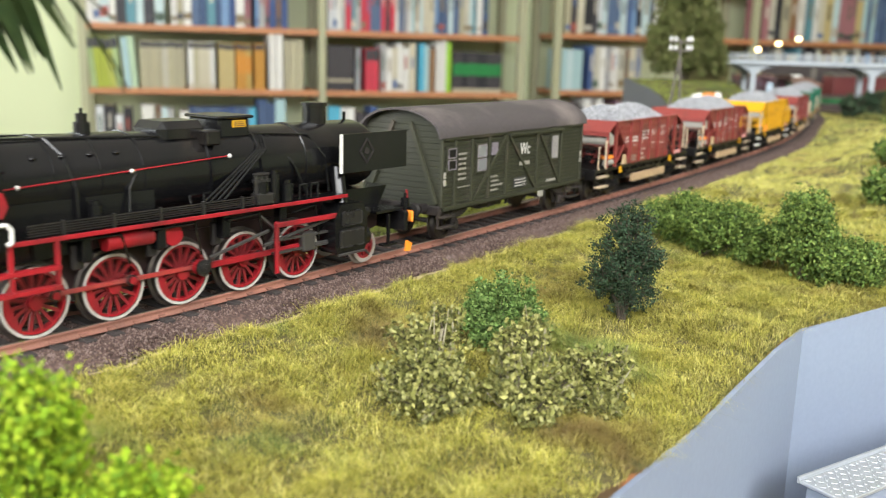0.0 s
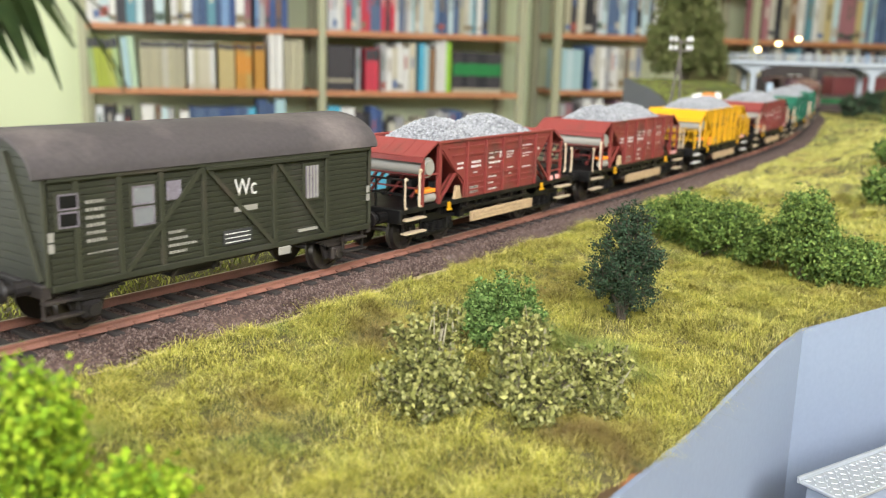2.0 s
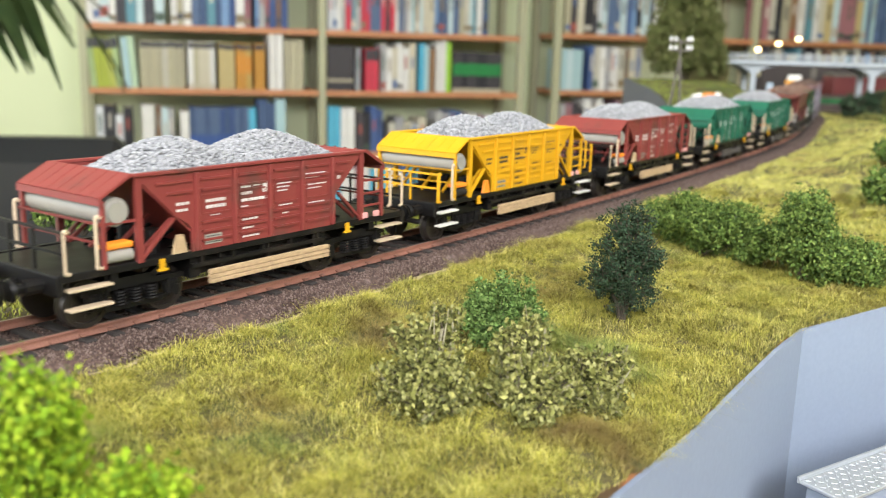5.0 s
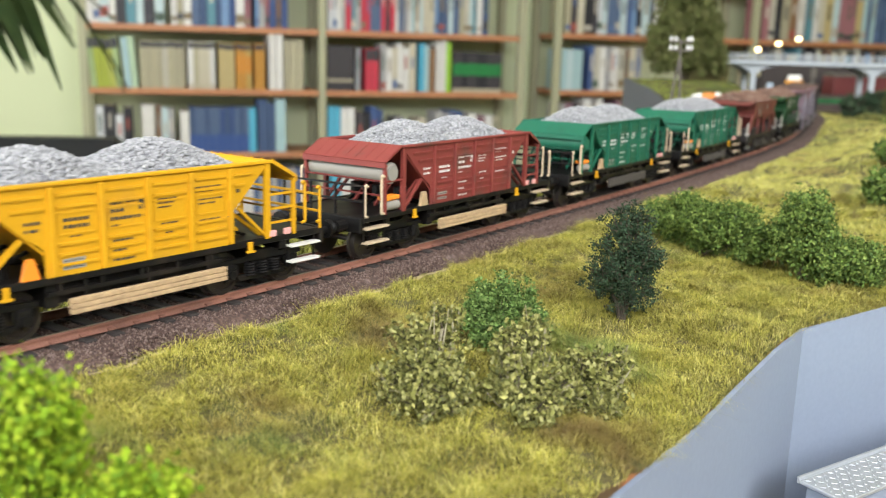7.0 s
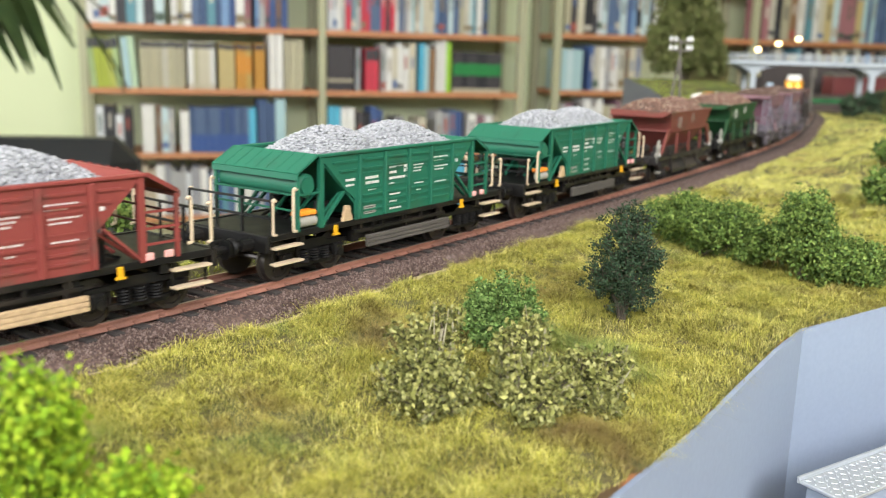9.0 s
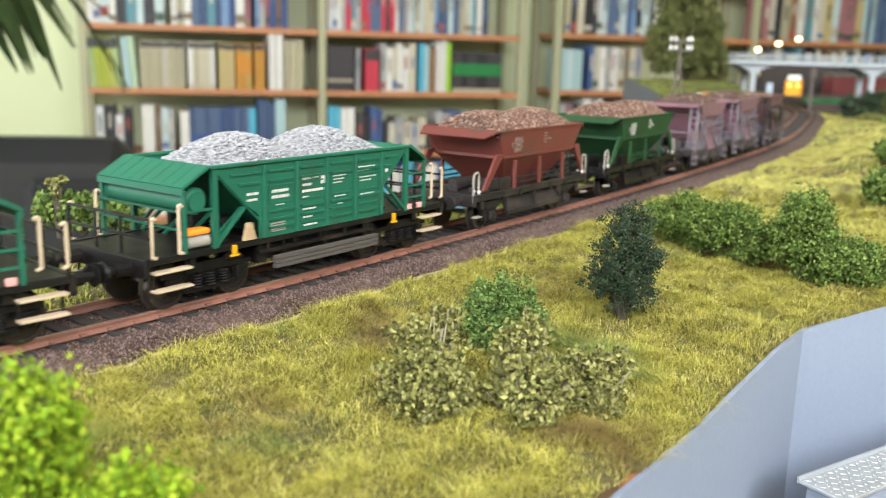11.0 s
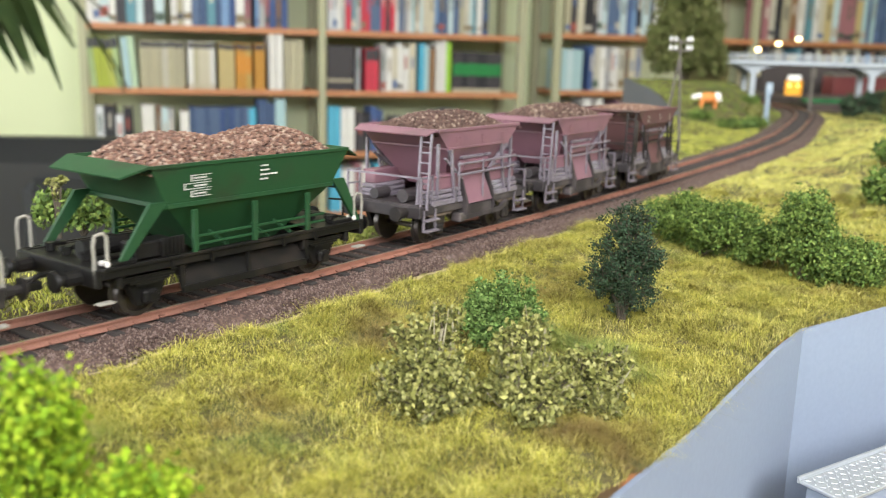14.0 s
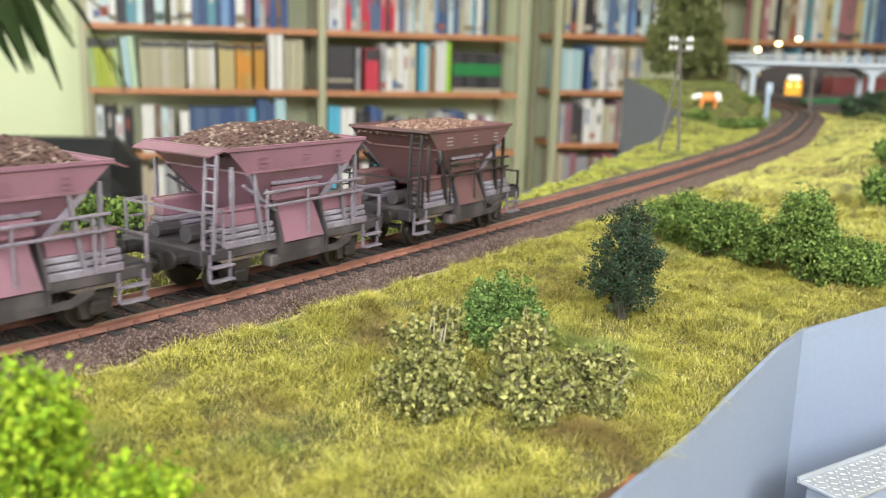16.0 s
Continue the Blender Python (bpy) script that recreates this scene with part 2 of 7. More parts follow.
BOOK_COLOURS = {
    "mixed": [(0.62, 0.64, 0.66), (0.07, 0.12, 0.28), (0.28, 0.12, 0.14), (0.60, 0.62, 0.64), (0.05, 0.05, 0.06), (0.18, 0.30, 0.50), (0.45, 0.38, 0.28), (0.70, 0.69, 0.66), (0.20, 0.12, 0.08), (0.12, 0.28, 0.34)],
    "lime": [(0.36, 0.42, 0.06), (0.42, 0.46, 0.10), (0.35, 0.46, 0.22)],
    "pale": [(0.44, 0.41, 0.28), (0.56, 0.52, 0.40), (0.40, 0.37, 0.26), (0.50, 0.48, 0.40)],
    "amber": [(0.48, 0.33, 0.10), (0.52, 0.26, 0.05)],
    "white": [(0.72, 0.71, 0.68), (0.66, 0.65, 0.62)],
    "black": [(0.03, 0.03, 0.035), (0.06, 0.055, 0.06)],
    "green": [(0.02, 0.13, 0.05), (0.025, 0.15, 0.06)],
    "blue": [(0.06, 0.10, 0.20), (0.05, 0.09, 0.23), (0.10, 0.15, 0.26)],
    "teal": [(0.38, 0.55, 0.58), (0.50, 0.62, 0.64)],
    "red": [(0.55, 0.05, 0.08)],
    "sky": [(0.10, 0.42, 0.60)],
    "limebright": [(0.30, 0.55, 0.05)],
    "grey": [(0.30, 0.30, 0.32), (0.40, 0.40, 0.40)],
    "limegrey": [(0.45, 0.60, 0.42)],
    "amberpale": [(0.52, 0.42, 0.20)],
    "brown": [(0.26, 0.15, 0.08)],
    "plum": [(0.24, 0.14, 0.17), (0.36, 0.16, 0.18)],
}
_book_mats = {k: [material("book_cloth_%s_%d" % (k, i), c, 0.55, vary=0.1, scale=25, spec=0.3) for i, c in enumerate(v)] for k, v in BOOK_COLOURS.items()}
M_PAGES = material("book_pages", (0.62, 0.58, 0.48), 0.9, vary=0.1, scale=60)
_book_rng = random.Random(4)
_spine_rng = random.Random(9)
_spine_mats = [material("spine_print_%d" % i, c, 0.5, vary=0.1, scale=40) for i, c in enumerate([(0.05, 0.05, 0.06), (0.65, 0.6, 0.5), (0.10, 0.16, 0.32), (0.35, 0.08, 0.06), (0.22, 0.17, 0.10), (0.45, 0.42, 0.36), (0.06, 0.10, 0.07)])]


def book(a, z, wide, high, deep, mat, lean=0.0, bands=None):
    """A bound book standing on a shelf, spine to the room."""
    bm = bmesh.new()
    c = min(2.5, wide * 0.15)
    solid(bm, [(-wide / 2, 0), (wide / 2, 0), (wide / 2, deep), (wide / 2 - c, deep), (wide / 2 - c, 3), (-wide / 2 + c, 3), (-wide / 2 + c, deep), (-wide / 2, deep)], "z", 0, high)
    b = part("book", bm, mat)
    bm = box(bmesh.new(), -wide / 2 + c, wide / 2 - c, 3.2, deep - 4, 3, high - 4)
    part("page_block", bm, M_PAGES, b, "cream paper pages")
    if bands is None:
        pick = _spine_rng.random()
        if pick < 0.45:
            z0, tall = high * _spine_rng.uniform(0.05, 0.12), high * _spine_rng.uniform(0.08, 0.2)
            part("spine_label", box(bmesh.new(), -wide * 0.48, wide * 0.48, -0.6, 0.4, z0, z0 + tall), _spine_rng.choice(_spine_mats), b, "printed band on the spine")
        if pick > 0.25:
            z0, tall = high * _spine_rng.uniform(0.42, 0.55), high * _spine_rng.uniform(0.2, 0.4)
            half = wide * _spine_rng.uniform(0.12, 0.2)
            part("spine_title", box(bmesh.new(), -half, half, -0.6, 0.4, z0, z0 + tall), _spine_rng.choice(_spine_mats), b, "printed title bar on the spine")
    else:
        for f0, f1, band in bands:
            part("spine_label", box(bmesh.new(), -wide * 0.5 + 0.3, wide * 0.5 - 0.3, -0.6, 0.4, high * f0, high * f1), band, b, "coloured band on the spine")
    b.matrix_basis = on_wall(a, 0.24, z) @ pose(0, 0, 0, 0, lean, 0)
    tagged(b, "clothbound book standing upright on a wooden shelf", "book", "books on the shelves")
    return b


def books(a0, a1, z, kinds, height, spread=0.03, width=(14, 30), lean=0.0, joined=False, bands=None):
    a = a0
    made = []
    while True:
        w = _book_rng.uniform(*width)
        if a + w * MM > a1:
            break
        k = _book_rng.choice(kinds)
        h = (height + _book_rng.uniform(-spread, spread)) * 1000
        mat, deep = _book_rng.choice(_book_mats[k]), _book_rng.uniform(130, 180)
        if joined:
            made.append((a - a0, w - 1.0, h, deep, mat))
        else:
            book(a + w * MM / 2, z, w - 1.0, h, deep, mat, lean, bands)
        a += w * MM + 0.0012
    if made:
        bm = bmesh.new()
        mats = []
        for at, w, h, deep, mat in made:
            if mat not in mats:
                mats.append(mat)
            n0 = len(bm.faces)
            box(bm, at * 1000, at * 1000 + w, 0, deep, 0, h, 1.0)
            bm.faces.ensure_lookup_table()
            for f in bm.faces[n0:]:
                f.material_index = mats.index(mat)
        ob = part("book_row", bm, mats)
        ob.matrix_basis = on_wall(a0, 0.24, z)
        tagged(ob, "row of mixed books on a low shelf", "books", kind="stuff")


SHELF_TOPS = [-0.80, -0.57, -0.332, -0.096, 0.131, 0.36, 0.58]
SHELF_TOPS_R = [-0.75, -0.525, -0.301, -0.081, 0.150, 0.38]


def bookcase(a_edges, tops, label):
    """Shelf boards carried by slim posts at the front and the back, open to the wall."""
    bc = empty("bookcase", label, "bookcase")
    bc.matrix_basis = on_wall(a_edges[0], 0.0, 0.0)
    a0 = a_edges[0]
    for a in a_edges:
        for y0, y1 in ((-245, -212), (-5, 30)):
            bm = box(bmesh.new(), (a - a0) * 1000 - 14, (a - a0) * 1000 + 14, y0, y1, FLOOR_Z * 1000, 1500, 1.5)
            part("upright", bm, M_UPRIGHT, bc, "grey-green painted post")
    for b0, b1 in zip(a_edges[:-1], a_edges[1:]):
        for z in tops:
            bm = box(bmesh.new(), (b0 - a0) * 1000 + 15, (b1 - a0) * 1000 - 15, -250, 34, z * 1000 - 21, z * 1000, 1.5)
            part("shelf_board", bm, M_SHELF, bc, "orange-brown pine shelf board")
    return bc


bookcase([-0.904, -0.050, 0.765], SHELF_TOPS, "tall double bookcase with pine shelves full of books")
bookcase([0.925, 1.863, 2.76, 3.62], SHELF_TOPS_R, "second tall bookcase with pine shelves full of books")


def fill_shelves():
    band = {k: material("spine_band_" + k, c, 0.5, vary=0.1, scale=40) for k, c in (
        ("dark", (0.035, 0.035, 0.04)), ("orange", (0.62, 0.25, 0.02)), ("blue", (0.035, 0.09, 0.30)), ("green", (0.01, 0.22, 0.05)), ("buff", (0.50, 0.45, 0.32)))}
    t = SHELF_TOPS
    # top row
    z = t[4]
    books(-0.886, -0.60, z, ["white", "teal", "mixed", "white"], 0.185, 0.02, (18, 36))
    books(-0.60, -0.30, z, ["white", "blue", "mixed", "teal", "pale"], 0.185, 0.02, (16, 34))
    books(-0.30, -0.175, z, ["mixed", "grey", "blue"], 0.18, 0.015, (14, 24))
    books(-0.028, 0.30, z, ["blue", "mixed", "grey", "red", "white"], 0.18, 0.02, (12, 22))
    books(0.30, 0.63, z, ["blue", "mixed", "white", "pale", "teal"], 0.18, 0.02, (12, 26))
    # second row: uniform sets
    z = t[3]
    books(-0.880, -0.765, z, ["lime"], 0.178, 0.004, (18, 21), -5, bands=[(0.78, 0.98, band["dark"])])
    books(-0.765, -0.715, z, ["teal", "limegrey"], 0.180, 0.004, (18, 22), -4, bands=[])
    books(-0.712, -0.545, z, ["pale"], 0.170, 0.002, (17, 19), bands=[(0.86, 0.97, band["dark"])])
    books(-0.545, -0.435, z, ["pale", "white"], 0.170, 0.002, (17, 19), bands=[(0.86, 0.97, band["dark"]), (0.04, 0.10, band["buff"])])
    books(-0.435, -0.372, z, ["amberpale"], 0.168, 0.002, (17, 19), bands=[(0.86, 0.97, band["dark"])])
    books(-0.372, -0.305, z, ["amber"], 0.168, 0.002, (17, 19), bands=[(0.86, 0.97, band["dark"]), (0.35, 0.72, band["orange"])])
    books(-0.305, -0.255, z, ["amber"], 0.168, 0.002, (17, 19), bands=[(0.86, 0.97, band["dark"])])
    books(-0.252, -0.195, z, ["white"], 0.205, 0.012, (22, 30), bands=[])
    books(-0.195, -0.105, z, ["white", "white", "pale"], 0.182, 0.004, (18, 26), bands=[])
    books(-0.028, 0.080, z, ["black"], 0.165, 0.008, (16, 24), bands=[(0.2, 0.26, band["buff"])])
    books(0.080, 0.115, z, ["white", "grey"], 0.165, 0.004, (15, 18))
    books(0.118, 0.178, z, ["red"], 0.160, 0.01, (24, 30), bands=[(0.72, 0.98, band["dark"])])
    books(0.180, 0.335, z, ["white", "white", "pale", "grey"], 0.175, 0.012, (18, 28))
    books(0.335, 0.375, z, ["sky", "teal"], 0.185, 0.006, (17, 20), bands=[])
    books(0.376, 0.402, z, ["brown"], 0.17, 0.004, (20, 24), bands=[])
    books(0.403, 0.445, z, ["white"], 0.195, 0.004, (20, 21), bands=[])
    books(0.445, 0.472, z, ["limebright"], 0.195, 0.003, (20, 24), bands=[])
    books(0.474, 0.680, z, ["black"], 0.158, 0.002, (18, 21), bands=[(0.42, 0.72, band["green"]), (0.0, 0.10, band["buff"])])
    # third row
    z = t[2]
    books(-0.872, -0.715, z, ["black", "grey", "mixed"], 0.155, 0.02, (24, 40))
    books(-0.715, -0.665, z, ["white"], 0.175, 0.004, (40, 48), bands=[])
    books(-0.665, -0.58, z, ["plum", "teal", "grey", "mixed"], 0.170, 0.008, (16, 24))
    books(-0.58, -0.545, z, ["white"], 0.155, 0.004, (28, 33), bands=[])
    books(-0.545, -0.33, z, ["blue"], 0.168, 0.002, (15, 18), bands=[(0.02, 0.40, band["blue"])])
    books(-0.33, -0.30, z, ["sky"], 0.165, 0.002, (26, 29), bands=[])
    books(-0.295, -0.185, z, ["blue", "blue", "teal"], 0.195, 0.012, (24, 40), bands=[])
    books(-0.028, 0.022, z, ["sky"], 0.175, 0.004, (22, 24), bands=[])
    books(0.022, 0.085, z, ["white"], 0.170, 0.01, (24, 30), bands=[])
    books(0.085, 0.21, z, ["mixed", "blue", "black"], 0.165, 0.02, (20, 32))
    books(0.215, 0.40, z, ["white", "grey", "pale"], 0.12, 0.02, (22, 36))
    books(0.41, 0.54, z, ["black", "blue", "grey"], 0.165, 0.015, (22, 34))
    books(0.545, 0.70, z, ["pale", "white", "plum"], 0.14, 0.02, (22, 36))
    # low row behind the train
    books(-0.88, -0.10, t[1], ["mixed", "white", "blue", "grey"], 0.175, 0.02, (14, 32), joined=True)
    books(-0.02, 0.70, t[1], ["white", "mixed", "sky"], 0.18, 0.02, (14, 32), joined=True)
    t = SHELF_TOPS_R
    books(0.95, 1.40, t[4], ["blue", "mixed", "pale", "black", "teal", "white"], 0.20, 0.015, (18, 36))
    books(0.945, 1.052, t[3], ["teal"], 0.165, 0.006, (20, 26), bands=[])
    books(1.07, 1.33, t[3], ["white", "grey", "pale", "mixed", "white"], 0.175, 0.015, (16, 30))
    books(0.95, 1.28, t[2], ["plum", "white", "grey", "pale", "black"], 0.165, 0.02, (18, 34))
    books(0.95, 1.40, t[1], ["mixed", "grey"], 0.17, 0.02, (18, 34), joined=True)
    c1, c2 = 2.743, 3.60
    books(1.895, 2.12, t[4], ["pale", "plum", "black", "white", "brown"], 0.205, 0.012, (26, 46))
    books(2.12, c1, t[4], ["pale", "blue", "mixed", "white", "teal", "amberpale", "plum"], 0.205, 0.018, (20, 38))
    books(c1 + 0.05, c2, t[4], ["mixed", "white"], 0.20, 0.02, (18, 34))
    books(1.895, c1, t[3], ["mixed", "pale", "black"], 0.19, 0.02, (18, 34), joined=True)


fill_shelves()


# ---- the layout ----
def sheet(name, s_list, d_frac, low, high, material_, lift=0.0):
    """A sheet over the track's s, between two offsets."""
    s = np.asarray(s_list, float)
    u = np.asarray(d_frac, float)
    ss = np.repeat(s[:, None], len(u), 1)
    dd = low(s)[:, None] + (high(s) - low(s))[:, None] * u[None, :]
    x, y, _ = on_track(ss, dd)
    z = ground_z(ss, dd) + lift
    v = np.stack([x, y, z], -1).reshape(-1, 3)
    i = np.arange(len(s) - 1)[:, None] * len(u) + np.arange(len(u) - 1)[None, :]
    f = np.stack([i, i + len(u), i + len(u) + 1, i + 1], -1).reshape(-1, 4)[:, ::-1]
    return new(name, mesh_from(name, v, f, material_, True))


def layout():
    s = np.concatenate([np.arange(-1900, -300, 40.0), np.arange(-300, 500, 4.0), np.arange(500, 1890, 10.0)])
    ob = sheet("ground", s, np.linspace(0, 1, 70), lambda q: front_d(q), lambda q: back_d(q), M_SOIL)
    tagged(ob, "grassy model landscape sloping down from the railway", "ground", kind="structure")
    # fascia boards: along the front in two faces, and along the back
    for nm, s0, s1, fn, side in (("fascia_front", -1900, 107, front_d, -1), ("fascia_corner", 107, 700, front_d, -1), ("fascia_back", -1900, 1890, back_d, 1)):
        bm = bmesh.new()
        q = np.arange(s0, s1 + 1, 60.0 if nm != "fascia_back" else 30.0)
        if q[-1] < s1:
            q = np.append(q, s1)
        rows = []
        for sv in q:
            d = float(fn(np.array(sv)))
            top = float(ground_z(np.array(sv), np.array(d))) + 0.2
            x0, y0, _ = on_track(sv, d + side * 0.3)
            x1, y1, _ = on_track(sv, d + side * 1.6)
            rows.append([bm.verts.new(c) for c in ((x0, y0, top), (x1, y1, top), (x1, y1, -170), (x0, y0, -170))])
        for a, b in zip(rows[:-1], rows[1:]):
            for i in range(4):
                j = (i + 1) % 4
                bm.faces.new((a[i], a[j], b[j], b[i]))
        bm.faces.new(rows[0])
        bm.faces.new(rows[-1][::-1])
        tagged(part(nm, bm, M_FASCIASHADE if nm == "fascia_back" else M_FASCIA), "grey painted board closing the back of the layout, shade in its colour" if nm == "fascia_back" else "smooth grey-blue painted fascia board edging the layout", "fascia board", kind="structure")


layout()


def trestles():
    for i, (x, y) in enumerate([(-900, -560), (-560, -240), (-260, 30), (-60, 285), (60, 420), (190, 560), (330, 800), (420, 1150), (900, 1200), (420, 1800), (1150, 1800)]):
        t = part("trestle", box(bmesh.new(), -22, 22, -22, 22, FLOOR_Z * 1000, -168, 2), M_SHELF)
        t.location = (x * MM, y * MM, 0)
        tagged(t, "square wooden post carrying the layout", "post", "posts under the layout")


trestles()


def track():
    tr = empty("track", "railway track with rusty rails and dark sleepers in brown ballast", "railway track", kind="structure")
    s = np.concatenate([np.arange(-1900, -300, 40.0), np.arange(-300, 1000, 10.0), np.arange(1000, 1890, 20.0)])
    prof = [(-24.0, -8.0), (-21.5, -6.2), (-18.0, -3.2), (-15.8, -2.75), (0, -2.85), (15.8, -2.75), (18, -3.2), (22, -6.4), (25, -8.2)]
    v, m = [], len(prof)
    for sv in s:
        spread = min(1.0, max(0.0, (sv - 120) / 200))
        for d, z in prof:
            d += (7 * spread if d > 17 else -3.5 * spread if d < -17 else 0)
            x, y, _ = on_track(sv, d + (0.7 * math.sin(sv * 0.13) if abs(d) > 17 else 0))
            v.append((x, y, z))
    i = np.arange(len(s) - 1)[:, None] * m + np.arange(m - 1)[None, :]
    f = np.stack([i, i + m, i + m + 1, i + 1], -1).reshape(-1, 4)[:, ::-1]
    ob = new("ballast_bed", mesh_from("ballast_bed", np.array(v), f, M_BALLAST, True))
    ob.parent = tr
    # rails: foot, web and head
    shape = [(-1.1, -2.1), (1.1, -2.1), (1.0, -1.75), (0.3, -1.5), (0.3, -0.75), (0.45, -0.6), (0.45, 0.0), (-0.45, 0.0), (-0.45, -0.6), (-0.3, -0.75), (-0.3, -1.5), (-1.0, -1.75)]
    for d0 in (-8.7, 8.7):
        v = []
        for sv in s:
            for d, z in shape:
                x, y, _ = on_track(sv, d0 + d)
                v.append((x, y, z))
        m = len(shape)
        i = (np.arange(len(s) - 1)[:, None] * m + np.arange(m)[None, :])
        j = (np.arange(len(s) - 1)[:, None] * m + (np.arange(m)[None, :] + 1) % m)
        f = np.stack([i, j, j + m, i + m], -1).reshape(-1, 4)
        me = mesh_from("rail", np.array(v), f, M_RAIL)
        me.materials.append(M_RAILTOP)
        idx = np.tile((np.arange(m) == 6).astype(np.int32), len(s) - 1)
        me.polygons.foreach_set("material_index", idx)
        r = new("rail", me)
        r.parent = tr
    bm = box(bmesh.new(), -1.45, 1.45, -13.2, 13.2, -5, -2.0, 0.25)
    me = mesh_of("sleeper", bm, M_SLEEPER)
    for q in np.arange(-230, 1500, 7.0):
        x, y, th = on_track(q)
        put_mesh("sleeper", me, tr, pose(x * MM, y * MM, 0, 0, 0, math.degrees(th)))
    # rail chairs on the sleeper ends nearest to the viewer's side
    bm = box(bmesh.new(), -1.0, 1.0, -1.7, 1.7, -1.95, -1.35, 0.2)
    me = mesh_of("rail_chair", bm, M_RAIL)
    for q in np.arange(-230, 460, 7.0):
        x, y, th = on_track(q, -8.7)
        put_mesh("rail_chair", me, tr, pose(x * MM, y * MM, 0, 0, 0, math.degrees(th)))
    return tr


track()


# ---- planting on the layout ----
def ground_at(x, y):
    """Height in mm of the modelled ground under a place in mm."""
    j = int(np.argmin((_X - x) ** 2 + (_Y - y) ** 2))
    d = -(x - _X[j]) * math.sin(_TH[j]) + (y - _Y[j]) * math.cos(_TH[j])
    return float(ground_z(np.array(_S[j]), np.array(d)))


def verge_d(s):
    """Where the grass begins beside the ballast; bare sand shows where it draws back."""
    return -21.8 - 3.2 * np.clip((s - 120) / 200, 0, 1) - 3.6 * np.maximum(0.0, np.sin(s * 0.06 + 1.9)) ** 2 - 0.8 * np.sin(s * 0.37)


def blades(name, s0, s1, low, high, n, length, width, seed, label, curl=0.9, tufts=0, fibre=None):
    """Static grass: thin bent fibres standing on the ground, as one mesh."""
    rng = np.random.RandomState(seed)
    s = rng.uniform(s0, s1, n)
    lo, hi = low(s), high(s)
    d = lo + (hi - lo) * rng.uniform(0, 1, n)
    if tufts:
        k = rng.randint(0, tufts, n)
        r = rng.uniform(1.0, 4.2, tufts)[k]
        s, d = s[k] + rng.normal(size=n) * r, d[k] + rng.normal(size=n) * r
        d = np.clip(d, front_d(s), -22)
    x, y, _ = on_track(s, d)
    tall = 0.62 + 0.55 * (0.5 + 0.5 * np.sin(x * 0.09 + 2 * np.sin(y * 0.05)) * np.cos(y * 0.08 + np.sin(x * 0.06)))
    bare = np.sin(x * 0.21 + 1.3 * np.sin(y * 0.13)) * np.sin(y * 0.17 + 0.7) + rng.uniform(-0.5, 0.5, n)
    ux, uy = np.sin(x * 0.52 + 1.3 * np.sin(y * 0.29)), np.cos(y * 0.47 + 1.4 * np.sin(x * 0.25))
    tall = tall * (0.76 + 0.46 * ux * uy)
    ok = bare < 0.98
    x, y, s, d, tall, ux, uy = x[ok], y[ok], s[ok], d[ok], tall[ok], ux[ok], uy[ok]
    n = len(x)
    z = ground_z(s, d) - 0.3
    ln = length * tall * rng.uniform(0.55, 1.25, n)
    a = rng.uniform(0, 2 * np.pi, n)
    b = a + rng.uniform(-1.2, 1.2, n)
    lean = rng.uniform(0.05, 0.55, n) * curl
    tip = rng.uniform(0.3, 1.1, n) * curl
    base = np.stack([x, y, z], -1)
    side = np.stack([-np.sin(a), np.cos(a), np.zeros(n)], -1) * (width * rng.uniform(0.7, 1.2, n))[:, None] / 2
    m = base + np.stack([np.cos(a) * lean + 0.13 * ux, np.sin(a) * lean + 0.13 * uy, np.ones(n) * 0.62], -1) * (ln * 0.62)[:, None]
    t = m + np.stack([np.cos(b) * tip, np.sin(b) * tip, 0.75 - 0.6 * tip], -1) * (ln * 0.5)[:, None]
    v = np.stack([base - side, base + side, m - side * 0.8, m + side * 0.8, t], 1).reshape(-1, 3)
    k = np.arange(n)[:, None, None] * 5
    f = (k + np.array([(0, 1, 3), (0, 3, 2), (2, 3, 4)])[None]).reshape(-1, 3)
    ob = new(name, mesh_from(name, v, f, fibre or M_GRASS))
    return tagged(ob, label, "grass", kind="stuff")


blades("grass", -130, 232, lambda s: front_d(s) - 0.5, lambda s: verge_d(s), 330000, 3.9, 0.15, 1, "yellow-green static grass on the embankment")
blades("grass_tufts", -110, 310, lambda s: front_d(s) + 2, lambda s: np.full_like(s, -25.0), 215000, 6.6, 0.12, 6, "curly longer grass tufts on the embankment", 2.0, 1100, M_WISP)
blades("grass", 200, 620, lambda s: np.maximum(front_d(s), -240), lambda s: np.full_like(s, -25.0), 110000, 4.6, 0.28, 2, "yellow static grass on the far slope, lightened as if more brightly lit", fibre=M_FARGRASS)
blades("grass", 620, 1150, lambda s: np.full_like(s, -260), lambda s: np.full_like(s, -22), 32000, 4.5, 0.7, 3, "yellow static grass beside the bridge, lightened as if more brightly lit", fibre=M_FARGRASS)
blades("grass", -200, 760, lambda s: np.full_like(s, 22), lambda s: back_d(s) - 0.5, 52000, 4.0, 0.48, 4, "short grass strip behind the track", fibre=M_VERGEGRASS)
blades("grass", 760, 1300, lambda s: np.full_like(s, 22), lambda s: back_d(s) - 0.5, 42000, 3.0, 0.72, 5, "short green grass on the meadow hill", fibre=M_MEADOW)

